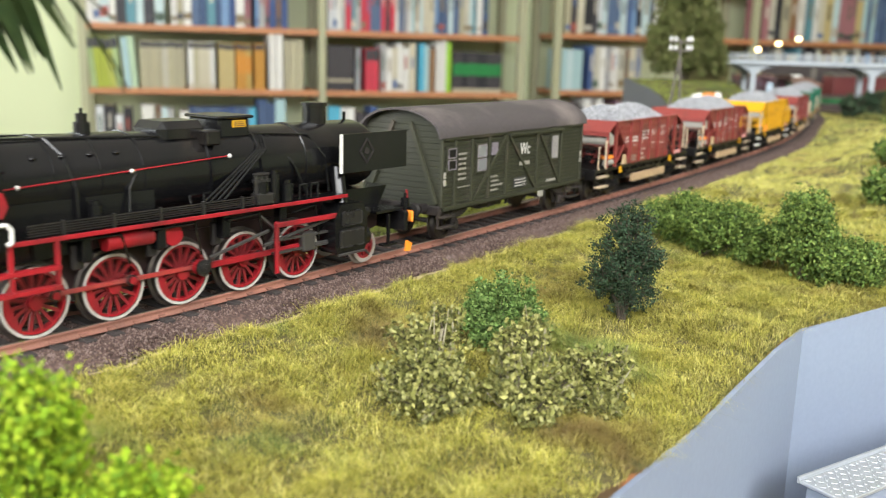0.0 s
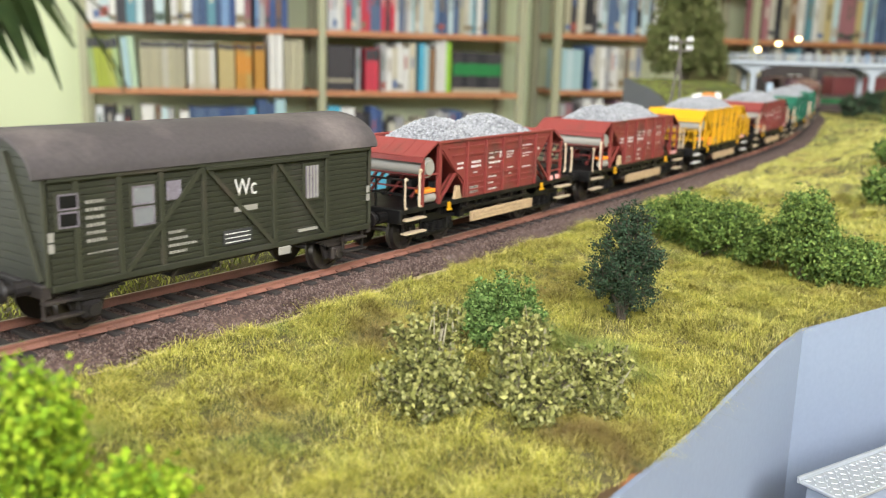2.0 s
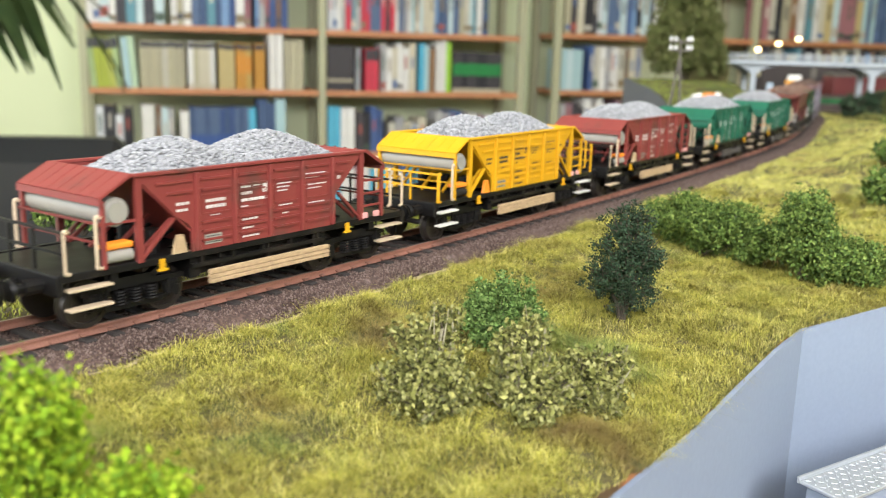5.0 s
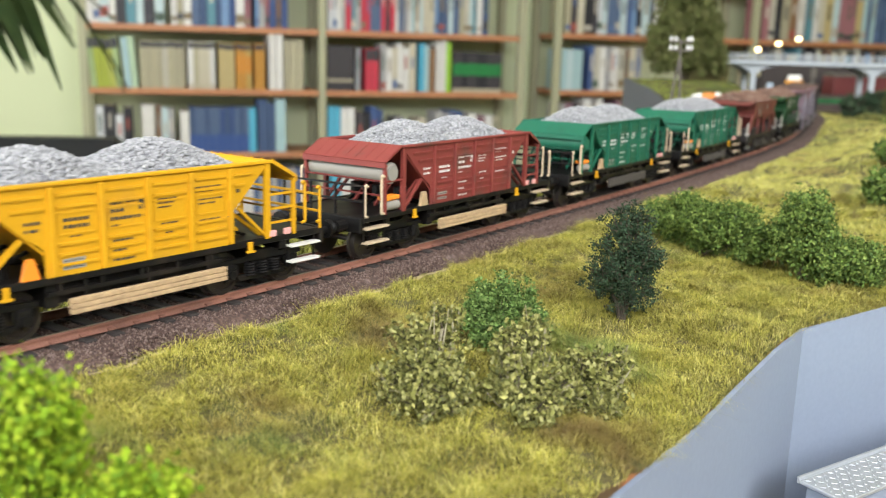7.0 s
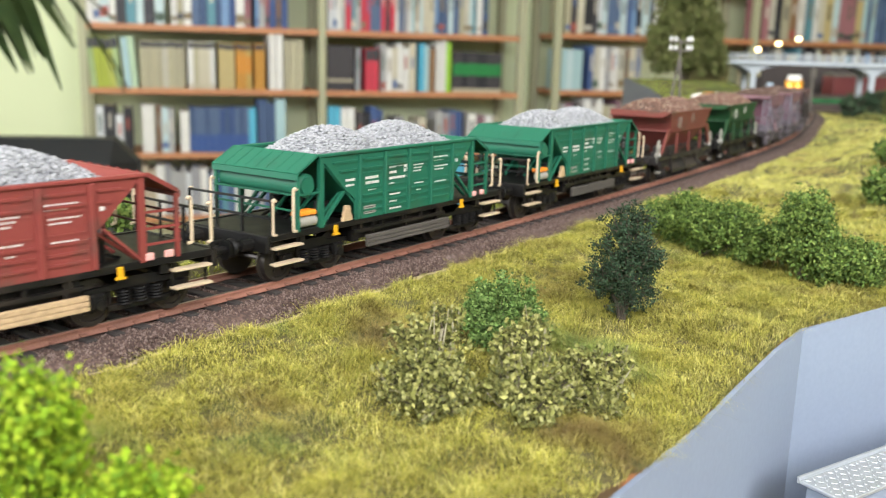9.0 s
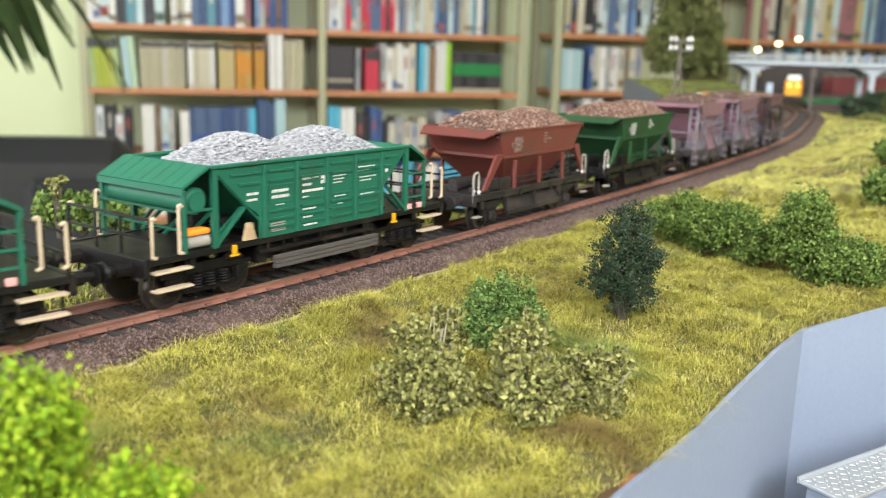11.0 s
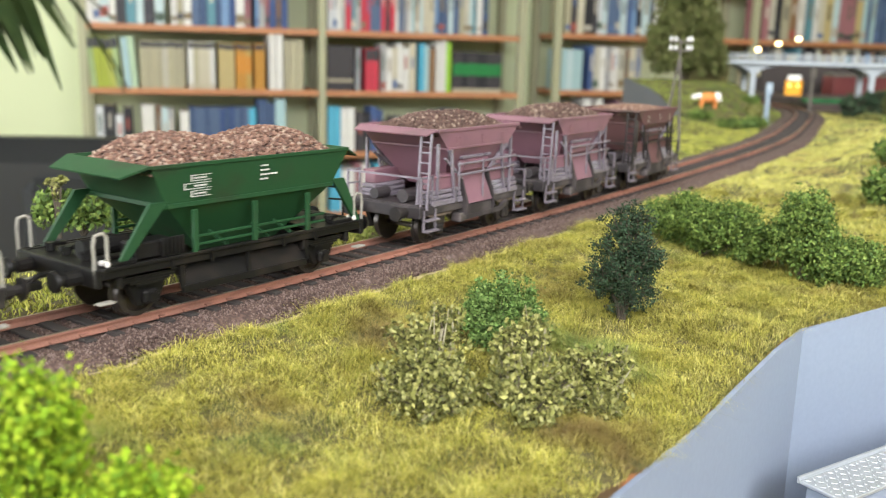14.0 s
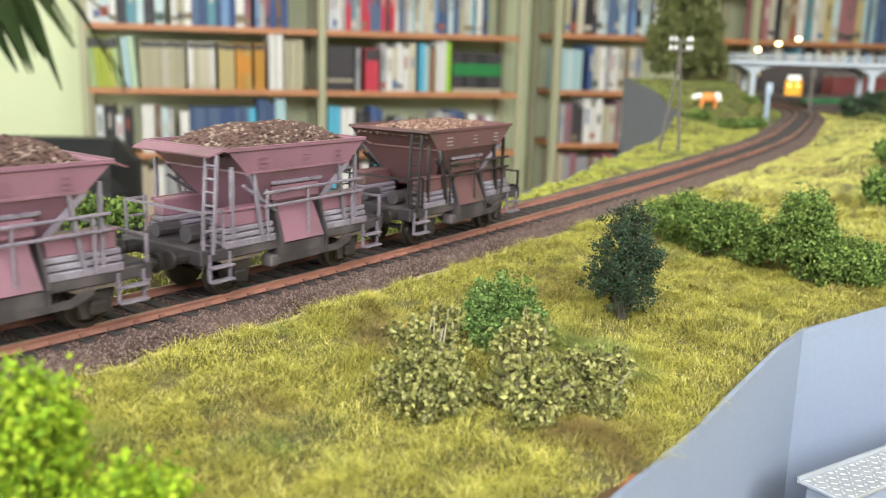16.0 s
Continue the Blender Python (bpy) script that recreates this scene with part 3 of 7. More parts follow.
LEAF = {
    "olive": [(0.16, 0.165, 0.042), (0.20, 0.20, 0.065), (0.105, 0.11, 0.028), (0.27, 0.265, 0.10), (0.17, 0.175, 0.045), (0.30, 0.29, 0.09), (0.065, 0.07, 0.02)],
    "green": [(0.075, 0.135, 0.028), (0.110, 0.185, 0.042), (0.045, 0.085, 0.018), (0.15, 0.22, 0.060)],
    "dark": [(0.019, 0.044, 0.020), (0.040, 0.034, 0.020), (0.024, 0.050, 0.024), (0.030, 0.060, 0.027), (0.012, 0.028, 0.014), (0.046, 0.076, 0.036)],
    "bright": [(0.16, 0.27, 0.008), (0.21, 0.32, 0.010), (0.09, 0.17, 0.006), (0.26, 0.34, 0.018)],
    "mid": [(0.070, 0.120, 0.020), (0.110, 0.170, 0.030), (0.040, 0.074, 0.014), (0.155, 0.21, 0.045)],
    "pine": [(0.075, 0.090, 0.024), (0.105, 0.120, 0.034), (0.125, 0.125, 0.045)],
}
M_LEAF = {k: palette("leaves_" + k, v, 0.75) for k, v in LEAF.items()}
M_TWIG = material("dry_twig", (0.30, 0.27, 0.18), 0.85, vary=0.3, scale=300)
M_BARK = material("dark_bark", (0.055, 0.042, 0.030), 0.9, vary=0.3, scale=200)


def plant(name, label, category, x, y, clumps, leaf, size, n, seed, twigs=0, shell=0.55, group="", long=1.5, tuft=1, spread=1.2):
    """A shrub or tree: stems from the ground into clumps of many small leaves. Clumps: dx, dy, height, rx, rz."""
    rng = np.random.RandomState(seed)
    g = ground_at(x, y)
    thing = empty(name, label, category, group)
    thing.location = (x * MM, y * MM, g * MM)
    bm = bmesh.new()
    for dx, dy, h, rx, rz in clumps:
        mid = (dx * 0.3, dy * 0.3, h * 0.45)
        rod(bm, (0, 0, -1), mid, 0.9, 7, 0.6)
        rod(bm, mid, (dx, dy, h), 0.6, 6, 0.25)
        for _ in range(7):
            q = rng.normal(size=3)
            q /= np.linalg.norm(q)
            q = q * np.array([rx, rx, rz]) * 0.85
            rod(bm, (dx * 0.9, dy * 0.9, h - rz * 0.35), (dx + q[0], dy + q[1], h + abs(q[2]) * 0.9), 0.3, 5, 0.12)
    part("trunk" if category == "tree" else "stem", bm, M_BARK, thing)
    tot = sum(c[3] ** 2 * c[4] for c in clumps)
    vs = []
    for dx, dy, h, rx, rz in clumps:
        k = max(60 // tuft + 4, int(n / tuft * rx ** 2 * rz / tot))
        q = rng.normal(size=(k, 3))
        q /= np.linalg.norm(q, axis=1)[:, None]
        # uneven outline: lobes on the ball
        lob = 1 + 0.20 * np.sin(q[:, 0] * 7 + seed) * np.cos(q[:, 1] * 6 + 2 * seed) + 0.14 * np.sin(q[:, 2] * 11 + q[:, 0] * 9)
        r = (1 - shell * rng.uniform(0, 1, k) ** 1.6) * lob
        p = q * r[:, None] * np.array([rx, rx, rz]) + np.array([dx, dy, h])
        p = p[p[:, 2] > 0.4]
        vs.append(p)
    ends = np.concatenate(vs)
    c = np.repeat(ends, tuft, 0)
    if tuft > 1:
        c = c + rng.normal(size=c.shape) * spread * rng.uniform(0.4, 1.0, (len(c), 1))
        c = c[c[:, 2] > 0.2]
    k = len(c)
    u = rng.normal(size=(k, 3))
    u /= np.linalg.norm(u, axis=1)[:, None]
    w = np.cross(u, rng.normal(size=(k, 3)))
    w /= np.linalg.norm(w, axis=1)[:, None]
    nn = np.cross(u, w)
    sz = size * rng.uniform(0.6, 1.3, k)[:, None]
    v = np.stack([c - u * sz * long / 2, c + w * sz / 2 + nn * sz * 0.15, c + u * sz * long / 2, c - w * sz / 2 + nn * sz * 0.15], 1).reshape(-1, 3)
    i = np.arange(k)[:, None, None] * 4
    f = (i + np.array([(0, 1, 2), (0, 2, 3)])[None]).reshape(-1, 3)
    ob = new("crown" if category == "tree" else "leaves", mesh_from("leaves", v, f, M_LEAF[leaf]))
    ob.parent = thing
    tagged(ob, kind="stuff")
    if twigs:
        bm = bmesh.new()
        for e in ends[rng.choice(len(ends), min(twigs, len(ends)), replace=False)]:
            p = e * np.array([0.55, 0.55, 0.35]) + rng.normal(size=3) * 0.8
            p[2] = max(p[2], 0.3)
            mid = (p + e) / 2 + rng.normal(size=3) * 0.9
            rod(bm, p, mid, 0.26, 5, 0.2)
            rod(bm, mid, e + (e - mid) * rng.uniform(0.1, 0.45), 0.2, 5, 0.09)
        tagged(part("brushwood", bm, M_TWIG, thing, "dry pale twigs"), kind="stuff")
    return thing


_bg = "bushes on the embankment"
_ol = "olive-leaved bush with dry twigs on the grass"
plant("bush", _ol, "bush", -2, 186, [(0, 0, 8, 8, 7), (-4, 5, 13, 5.5, 5), (5, -5, 5, 7, 5), (3, 6, 16, 4.5, 4.5), (-6, -3, 5, 6, 5), (-1, -9, 3, 6, 4)], "olive", 0.86, 6200, 11, 120, 0.8, _bg, 1.7, 15, 1.0)
plant("bush", _ol, "bush", 18, 186, [(0, 0, 7, 7, 7), (2, 6, 14, 5, 5), (-4, -4, 5, 6, 5), (6, -3, 6, 6, 5), (-2, 5, 12, 5, 4), (2, -9, 3, 6, 4)], "olive", 0.86, 5800, 12, 130, 0.8, _bg, 1.7, 15, 1.0)
plant("bush", _ol, "bush", 35, 194, [(0, 0, 6, 7, 6), (-4, 3, 10, 4.5, 4.5), (4, 3, 11, 4.5, 4), (-1, -6, 3, 6, 4)], "olive", 0.86, 4300, 13, 80, 0.8, _bg, 1.7, 15, 1.0)
plant("bush", "small rounded green bush behind the olive one", "bush", 15.5, 222, [(0, 0, 12, 9, 8), (-5, 1, 9, 6, 6), (6, 0, 9, 6, 6), (0, -3, 7, 8, 6)], "green", 0.58, 17000, 14, 4, group=_bg, tuft=16, spread=0.95)
plant("tree", "dense dark green young tree on the slope", "tree", 53, 257, [(0, 0, 19, 9.6, 9), (-1, 0, 28, 7, 7.5), (1, 1, 11, 9, 8), (5, -2, 22, 6, 6), (-6, 1, 14, 5.5, 6), (3, 0, 31, 4.5, 4)], "dark", 0.56, 24000, 15, 0, 0.8, long=1.2, tuft=40, spread=1.05)
plant("bush", "broad leafy green bush at the foot of the slope", "bush", 99, 345, [(-9, 14, 12, 8, 8), (0, 0, 12, 10, 10), (10, -9, 12, 9, 9), (16, -16, 9, 8, 8), (-4, 10, 16, 7, 6)], "mid", 0.85, 26000, 16, group=_bg, tuft=40, spread=1.7)
plant("bush", "tall leafy green bush at the foot of the slope", "bush", 127, 314, [(0, 0, 24, 8, 8), (2, 0, 13, 10, 9), (8, -4, 9, 9, 8), (-5, 3, 18, 6, 6)], "mid", 0.85, 23000, 17, group=_bg, tuft=40, spread=1.7)
plant("bush", "low leafy green bush at the foot of the slope", "bush", 144, 306, [(0, 0, 7, 8, 7), (-6, 2, 7, 6, 6)], "mid", 0.85, 10000, 18, group=_bg, tuft=40, spread=1.7)
plant("bush", "green bush high on the far slope", "bush", 204, 420, [(0, 0, 8, 10, 9), (10, 4, 12, 10, 9)], "mid", 1.9, 1500, 19, group=_bg)
plant("bush", "green bush high on the far slope", "bush", 262, 520, [(0, 0, 7, 10, 8), (-8, 6, 6, 8, 7)], "mid", 2.2, 1000, 20, group=_bg)
plant("bush", "bright light-green bush close to the track", "bush", -61, 121, [(0, 0, 19, 7, 7), (-10, 2, 14, 8, 8), (4, 2, 13, 6, 7), (-3, -2, 6, 10, 8), (-17, 0, 17, 8, 8), (5, 0, 21, 4, 5)], "bright", 0.9, 20000, 21, group=_bg, tuft=40, spread=1.7)
plant("bush", "bright light-green bush close to the track", "bush", -42, 119, [(0, 0, 10, 6, 6), (-7, 0, 8, 7, 6), (6, 1, 5, 5, 5)], "bright", 1.1, 7000, 22, group=_bg, tuft=40, spread=1.7)
plant("bush", "green bush behind the track", "bush", -130, 322, [(0, 0, 8, 9, 7), (-12, 4, 8, 8, 7), (12, 4, 6, 8, 6)], "mid", 1.5, 2200, 23, group=_bg)
plant("sapling", "thin pale sapling standing above a bush", "tree", -137, 318, [(0, 0, 16, 1.2, 3), (2, 0, 20, 2.2, 1.6), (-2, 0, 19, 2, 1.4)], "olive", 1.2, 160, 24)
plant("bush", "green bush behind the track", "bush", -215, 300, [(0, 0, 7, 9, 7), (12, 2, 6, 8, 6)], "mid", 1.6, 1300, 25, group=_bg)
plant("tree", "large dark green tree on the meadow hill", "tree", 316, 1250, [(0, 0, 52, 44, 30), (-24, 0, 36, 30, 24), (28, 0, 34, 30, 24), (-6, 0, 84, 38, 30), (10, 4, 78, 34, 30), (0, 0, 118, 30, 26), (-26, 0, 62, 26, 22), (30, 0, 58, 24, 20), (4, 0, 146, 20, 20)], "pine", 3.4, 26000, 26, tuft=30, spread=5.0)
for _k, (_x, _y, _l) in enumerate([(276, 905, "mid"), (296, 912, "green"), (318, 950, "mid"), (342, 1020, "olive"), (352, 1060, "olive"), (366, 1120, "mid"), (255, 935, "mid")]):
    plant("shrub", "small shrub on the meadow hill", "bush", _x, _y, [(0, 0, 4, 10, 6), (8, 0, 4, 7, 5)], _l, 2.2, 420, 30 + _k, group="shrubs on the meadow hill")
for _k, (_x, _y) in enumerate([(480, 960), (520, 1010), (560, 1060), (500, 1090), (440, 900)]):
    plant("shrub", "low shrub beside the bridge approach", "bush", _x, _y, [(0, 0, 4, 12, 6), (9, 0, 3, 9, 5)], ("mid", "olive")[_k % 2], 2.4, 420, 50 + _k, group="shrubs beside the bridge")

for _k, (_x, _y) in enumerate([(515, 1150), (556, 1168), (600, 1150), (640, 1175)]):
    plant("shrub", "dark overgrown shrub in front of the bridge pier", "bush", _x, _y, [(0, 0, 12, 22, 16), (14, 4, 24, 16, 13), (-10, 0, 20, 12, 10)], ("dark", "pine")[_k % 2], 2.6, 3200, 60 + _k, group="shrubs beside the bridge", tuft=20, spread=3.0)

# stones of the ballast shoulder nearest to the viewer
M_PEBBLE = palette("ballast_stone", [(0.078, 0.050, 0.042), (0.12, 0.080, 0.067), (0.055, 0.035, 0.030), (0.17, 0.125, 0.108), (0.070, 0.043, 0.035)], 0.9)
M_SAND = material("pale_sand", (0.36, 0.28, 0.20), 0.95, vary=0.2, scale=80, grain=0.2, grain_scale=1500)


def ballast_stones():
    rng = np.random.RandomState(8)
    n = 52000
    s = rng.uniform(-130, 420, n)
    d = np.where(rng.uniform(0, 1, n) < 0.74, -9.6 + (verge_d(s) + 9.8) * rng.uniform(0, 1, n), rng.uniform(-7.6, 20, n))
    x, y, _ = on_track(s, d)
    z = np.interp(np.abs(d), [0, 15.8, 18, 22, 25], [-2.8, -2.75, -3.2, -6.2, -8])
    z = np.maximum(z, np.where(d < -18, ground_z(s, d) + 0.1, -9))
    octa = np.array([(1, 0, 0), (-1, 0, 0), (0, 1, 0), (0, -1, 0), (0, 0, 1), (0, 0, -1)], float)
    tri = np.array([(0, 2, 4), (2, 1, 4), (1, 3, 4), (3, 0, 4), (2, 0, 5), (1, 2, 5), (3, 1, 5), (0, 3, 5)])
    k = octa[None] * rng.uniform(0.25, 0.5, (n, 1, 3)) + rng.uniform(-0.1, 0.1, (n, 6, 3))
    v = (np.stack([x, y, z], -1)[:, None] + k).reshape(-1, 3)
    f = (np.arange(n)[:, None, None] * 6 + tri[None]).reshape(-1, 3)
    ob = new("ballast_stones", mesh_from("ballast_stones", v, f, M_PEBBLE))
    tagged(ob, "fine brown ballast stones along the track", "ballast", kind="stuff")
    s = np.arange(-140, 300, 3.0)
    u = np.linspace(0, 1, 5)
    ob = sheet("sand_verge", s, u, lambda q: verge_d(q) - 1.2, lambda q: verge_d(q) + 1.3 + 1.1 * np.sin(q * 0.31) * np.sin(q * 0.083), M_SAND, 0.35)
    tagged(ob, "pale sandy verge between ballast and grass", "verge", kind="structure")


ballast_stones()

# ---- things on the far side of the layout ----
M_CONCRETE = material("pale_concrete", (0.32, 0.35, 0.38), 0.8, vary=0.1, scale=60, second=(0.40, 0.40, 0.40), second_scale=25, second_amount=0.3)
M_POLE = material("tarred_pole", (0.085, 0.075, 0.062), 0.85, vary=0.2, scale=120)
M_PORCELAIN = material("white_insulator", (0.50, 0.50, 0.49), 0.3)
M_ASPHALT = material("asphalt", (0.06, 0.06, 0.065), 0.9, vary=0.15, scale=100)
# near-black tone that paints in the shade beyond the bridge
M_SHADEWALL = material("wall_shade_tone", (0.035, 0.028, 0.026), 0.9, vary=0.3, scale=60)


def glow(name, colour, strength):
    m = bpy.data.materials.new(name)
    m.use_nodes = True
    b = m.node_tree.nodes["Principled BSDF"]
    b.inputs["Emission Color"].default_value = (*colour, 1)
    b.inputs["Emission Strength"].default_value = strength
    b.inputs["Base Color"].default_value = (*colour, 1)
    return m


def telegraph_pole(x, y):
    g = ground_at(x, y)
    t = empty("telegraph_pole", "dark wooden telegraph pole with a strut and white insulators", "telegraph pole")
    t.location = (x * MM, y * MM, g * MM)
    part("mast", rod(bmesh.new(), (0, 0, -2), (-5, 0, 79), 1.15, 10, 0.85), M_POLE, t)
    part("strut", rod(bmesh.new(), (-14.5, 0, -2), (-4.2, 0, 68), 1.05, 10, 0.8), M_POLE, t)
    for z in (71, 77):
        part("crossarm", box(bmesh.new(), -12.5, 3.5, -0.8, 0.8, z - 0.8, z + 0.6), M_POLE, t)
        for dx in (-11.5, -8, 0.5, 3):
            bm = bmesh.new()
            rod(bm, (dx, 0, z + 0.6), (dx, 0, z + 2.4), 1.25, 10)
            rod(bm, (dx, 0, z + 2.4), (dx, 0, z + 3.6), 0.8, 10)
            part("insulator", bm, M_PORCELAIN, t, "white insulator")


telegraph_pole(168.5, 660)


def bridge():
    b = empty("road_bridge", "pale concrete road bridge with railings over the track", "bridge")
    b.location = (0.37, 1.25, 0)
    bm = box(bmesh.new(), 0, 330, -2, 52, 57.5, 63.5, 0.6)
    part("deck", bm, M_CONCRETE, b)
    part("roadway", box(bmesh.new(), -40, 330, 6, 46, 63.5, 64.2), M_ASPHALT, b, "dark asphalt roadway")
    for x in (43, 204):
        for y in (4, 40):
            bm = box(bmesh.new(), x - 3.6, x + 3.6, y, y + 7, -6, 57.5, 0.5)
            part("pier", bm, M_CONCRETE, b)
            for sx in (-1, 1):
                bm = solid(bmesh.new(), [(x + sx * 3.4, 57.6), (x + sx * 34, 57.6), (x + sx * 20, 54.6), (x + sx * 10, 51), (x + sx * 3.4, 45)], "y", y, y + 7)
                part("haunch", bm, M_CONCRETE, b)
    for y in (0, 50):
        bm = bmesh.new()
        for z in (67.5, 71.5):
            box(bm, -30, 330, y - 0.5, y + 0.5, z - 0.6, z + 0.6)
        part("rail_bar", bm, M_CONCRETE, b)
        for i in range(31):
            x = -28 + i * 11.8
            part("railing_post", box(bmesh.new(), x - 0.7, x + 0.7, y - 0.7, y + 0.7, 63.4, 72), M_CONCRETE, b)
    # embankment block that the deck runs into on the meadow side
    bm = solid(bmesh.new(), [(-44, -8), (8, -8), (8, 57.4), (0, 63.4), (-44, 63.4)], "y", 0, 50)
    part("abutment", bm, M_SOIL, b)


bridge()


def street_lamp(x, y, z0, h):
    t = empty("street_lamp", "slim street lamp with a glowing warm head on the bridge", "street lamp", "lamps on the bridge")
    t.location = (x * MM, y * MM, z0 * MM)
    part("post", pipe(bmesh.new(), [(0, 0, 0), (0, 0, h), (-2.5, -1, h + 2), (-5, -2, h + 2)], 0.6, 8), M_POLE, t)
    bm = bmesh.new()
    bmesh.ops.create_uvsphere(bm, u_segments=12, v_segments=8, radius=3.4, matrix=Matrix.Translation((-6, -2.4, h + 1.2)) @ Matrix.Diagonal((1.3, 1, 0.8, 1)))
    part("lamp_head", bm, M_LAMPGLOW, t, "warm glowing lamp head")


M_LAMPGLOW = glow("warm_lamp", (1.0, 0.72, 0.34), 9.0)
street_lamp(421, 1255, 64, 12)
street_lamp(462, 1295, 64, 21)
street_lamp(505, 1338, 64, 29)


def cow(x, y, turn):
    g = ground_at(x, y)
    c = empty("cow", "orange-brown and white cow grazing on the meadow", "cow")
    c.matrix_basis = pose(x * MM, y * MM, (g - 3.6) * MM, 0, 0, turn)
    tan = material("orange_hide", (0.58, 0.20, 0.05), 0.8, vary=0.2, scale=150)
    whi = material("white_hide", (0.72, 0.69, 0.64), 0.8, vary=0.1, scale=150)
    bm = bmesh.new()
    bmesh.ops.create_uvsphere(bm, u_segments=18, v_segments=12, radius=1, matrix=Matrix.Translation((0, 0, 13)) @ Matrix.Diagonal((11, 5, 5.6, 1)))
    part("body", bm, tan, c, "orange-brown body", True)
    bm = bmesh.new()
    bmesh.ops.create_uvsphere(bm, u_segments=14, v_segments=10, radius=1, matrix=Matrix.Translation((9.5, 0, 13.6)) @ Matrix.Diagonal((4.6, 4.7, 5.4, 1)))
    part("rump", bm, whi, c, "white patch", True)
    bm = bmesh.new()
    rod(bm, (-9, 0, 14.5), (-14.5, 0, 14.5), 3.4, 12, 2.2)
    bmesh.ops.create_uvsphere(bm, u_segments=12, v_segments=8, radius=1, matrix=Matrix.Translation((-16, 0, 13.5)) @ Matrix.Diagonal((3.6, 2.2, 2.4, 1)))
    for sy in (-1, 1):
        rod(bm, (-14.4, sy * 1.8, 15.4), (-14, sy * 4, 16.2), 0.8, 6, 0.4)
    part("head", bm, whi, c, "white head", True)
    for x in (-7.5, 7.5):
        for sy in (-1, 1):
            part("leg", rod(bmesh.new(), (x, sy * 2.6, 11), (x, sy * 2.6, 0), 1.6, 8, 1.0), tan, c, soften=True)
    part("tail", pipe(bmesh.new(), [(13, 0, 16), (14.4, 0, 12), (14.2, 0, 7)], 0.4, 6), whi, c)


cow(283, 1000, 6)


def signal_post(x, y, h, mat, nm, lab):
    g = ground_at(x, y)
    t = empty(nm, lab, "signal")
    t.location = (x * MM, y * MM, g * MM)
    part("mast", rod(bmesh.new(), (0, 0, 0), (0, 0, h), 2.4, 10, 1.7), mat, t)
    part("signal_head", box(bmesh.new(), -3.4, 3.4, -2.6, 1.4, h - 9, h + 4, 0.8), mat, t)
    part("ladder", box(bmesh.new(), -3.0, -2.4, 0.4, 1.0, 0, h - 8), mat, t)
    part("base", box(bmesh.new(), -3.6, 3.6, -3.6, 3.6, -3, 3, 0.5), M_CONCRETE, t)


M_BLUEGREY = material("blue_grey_paint", (0.22, 0.28, 0.34), 0.5, vary=0.15, scale=100, second=(0.55, 0.60, 0.66), second_scale=90, second_amount=0.3)
signal_post(347.5, 1000, 40, M_BLUEGREY, "signal_mast", "blue-grey signal mast beside the track")
signal_post(468, 1190, 58, M_POLE, "bridge_mast", "tall dark mast in front of the bridge")


def yellow_railcar():
    t = empty("railcar", "small yellow and white railcar parked beyond the bridge", "railcar")
    t.matrix_basis = pose(0.597, 1.60, -0.004, 0, 0, 68)
    yel = material("railcar_yellow", (0.80, 0.34, 0.01), 0.45, vary=0.1, scale=60)
    part("body", box(bmesh.new(), 0, 90, -13.5, 13.5, 8, 34, 1.5), yel, t)
    part("cab", box(bmesh.new(), 2, 60, -11, 11, 34, 43, 2.0), M_WHITE_CAB, t, "white cab roof")
    part("underframe", box(bmesh.new(), -2, 92, -12, 12, 3, 8, 0.4), M_POLE, t)
    for y in (-7, 7):
        part("headlight", rod(bmesh.new(), (-0.6, y, 26), (0.2, y, 26), 2.6, 14), M_HEADLIGHT, t, "lit warm headlight")
    for x in (15, 75):
        bm = bmesh.new()
        for sy in (-1, 1):
            rod(bm, (x, sy * 8, 4.9), (x, sy * 10, 4.9), 5, 16)
        part("wheelset", bm, M_POLE, t)


M_WHITE_CAB = material("white_cab_paint", (0.78, 0.77, 0.74), 0.5, vary=0.05, scale=60)
M_HEADLIGHT = glow("warm_headlight", (1.0, 0.62, 0.15), 2.0)
yellow_railcar()


def maroon_wagon():
    t = empty("parked_wagon", "dark maroon covered wagon parked beyond the bridge", "railway wagon")
    t.matrix_basis = pose(0.745, 1.70, -0.004, 0, 0, 20)
    mar = material("maroon_paint", (0.11, 0.022, 0.022), 0.6, vary=0.2, scale=60)
    part("body", box(bmesh.new(), -60, 90, -15, 15, 10, 42, 0.8), mar, t)
    part("roof", solid(bmesh.new(), [(-16, 42), (16, 42), (12, 46), (0, 48), (-12, 46)], "x", -61, 91), M_POLE, t)
    for i in range(9):
        part("rib", box(bmesh.new(), -56 + i * 17, -54.6 + i * 17, -15.7, -15, 10, 42), mar, t)
    part("underframe", box(bmesh.new(), -60, 90, -12, 12, 5, 10), M_POLE, t)
    for x in (-35, 65):
        bm = bmesh.new()
        for sy in (-1, 1):
            rod(bm, (x, sy * 8, 5.2), (x, sy * 10, 5.2), 5.4, 16)
        part("wheelset", bm, M_POLE, t)


maroon_wagon()
M_FELT = material("green_felt", (0.03, 0.16, 0.055), 0.95, vary=0.15, scale=60, grain=0.15, grain_scale=900)
tagged(part("lawn_panel", solid(bmesh.new(), [(520, 1340), (600, 1340), (615, 1385), (530, 1385)], "z", -6, 10), M_FELT), "flat green panel of lawn beyond the bridge", "lawn", kind="structure")
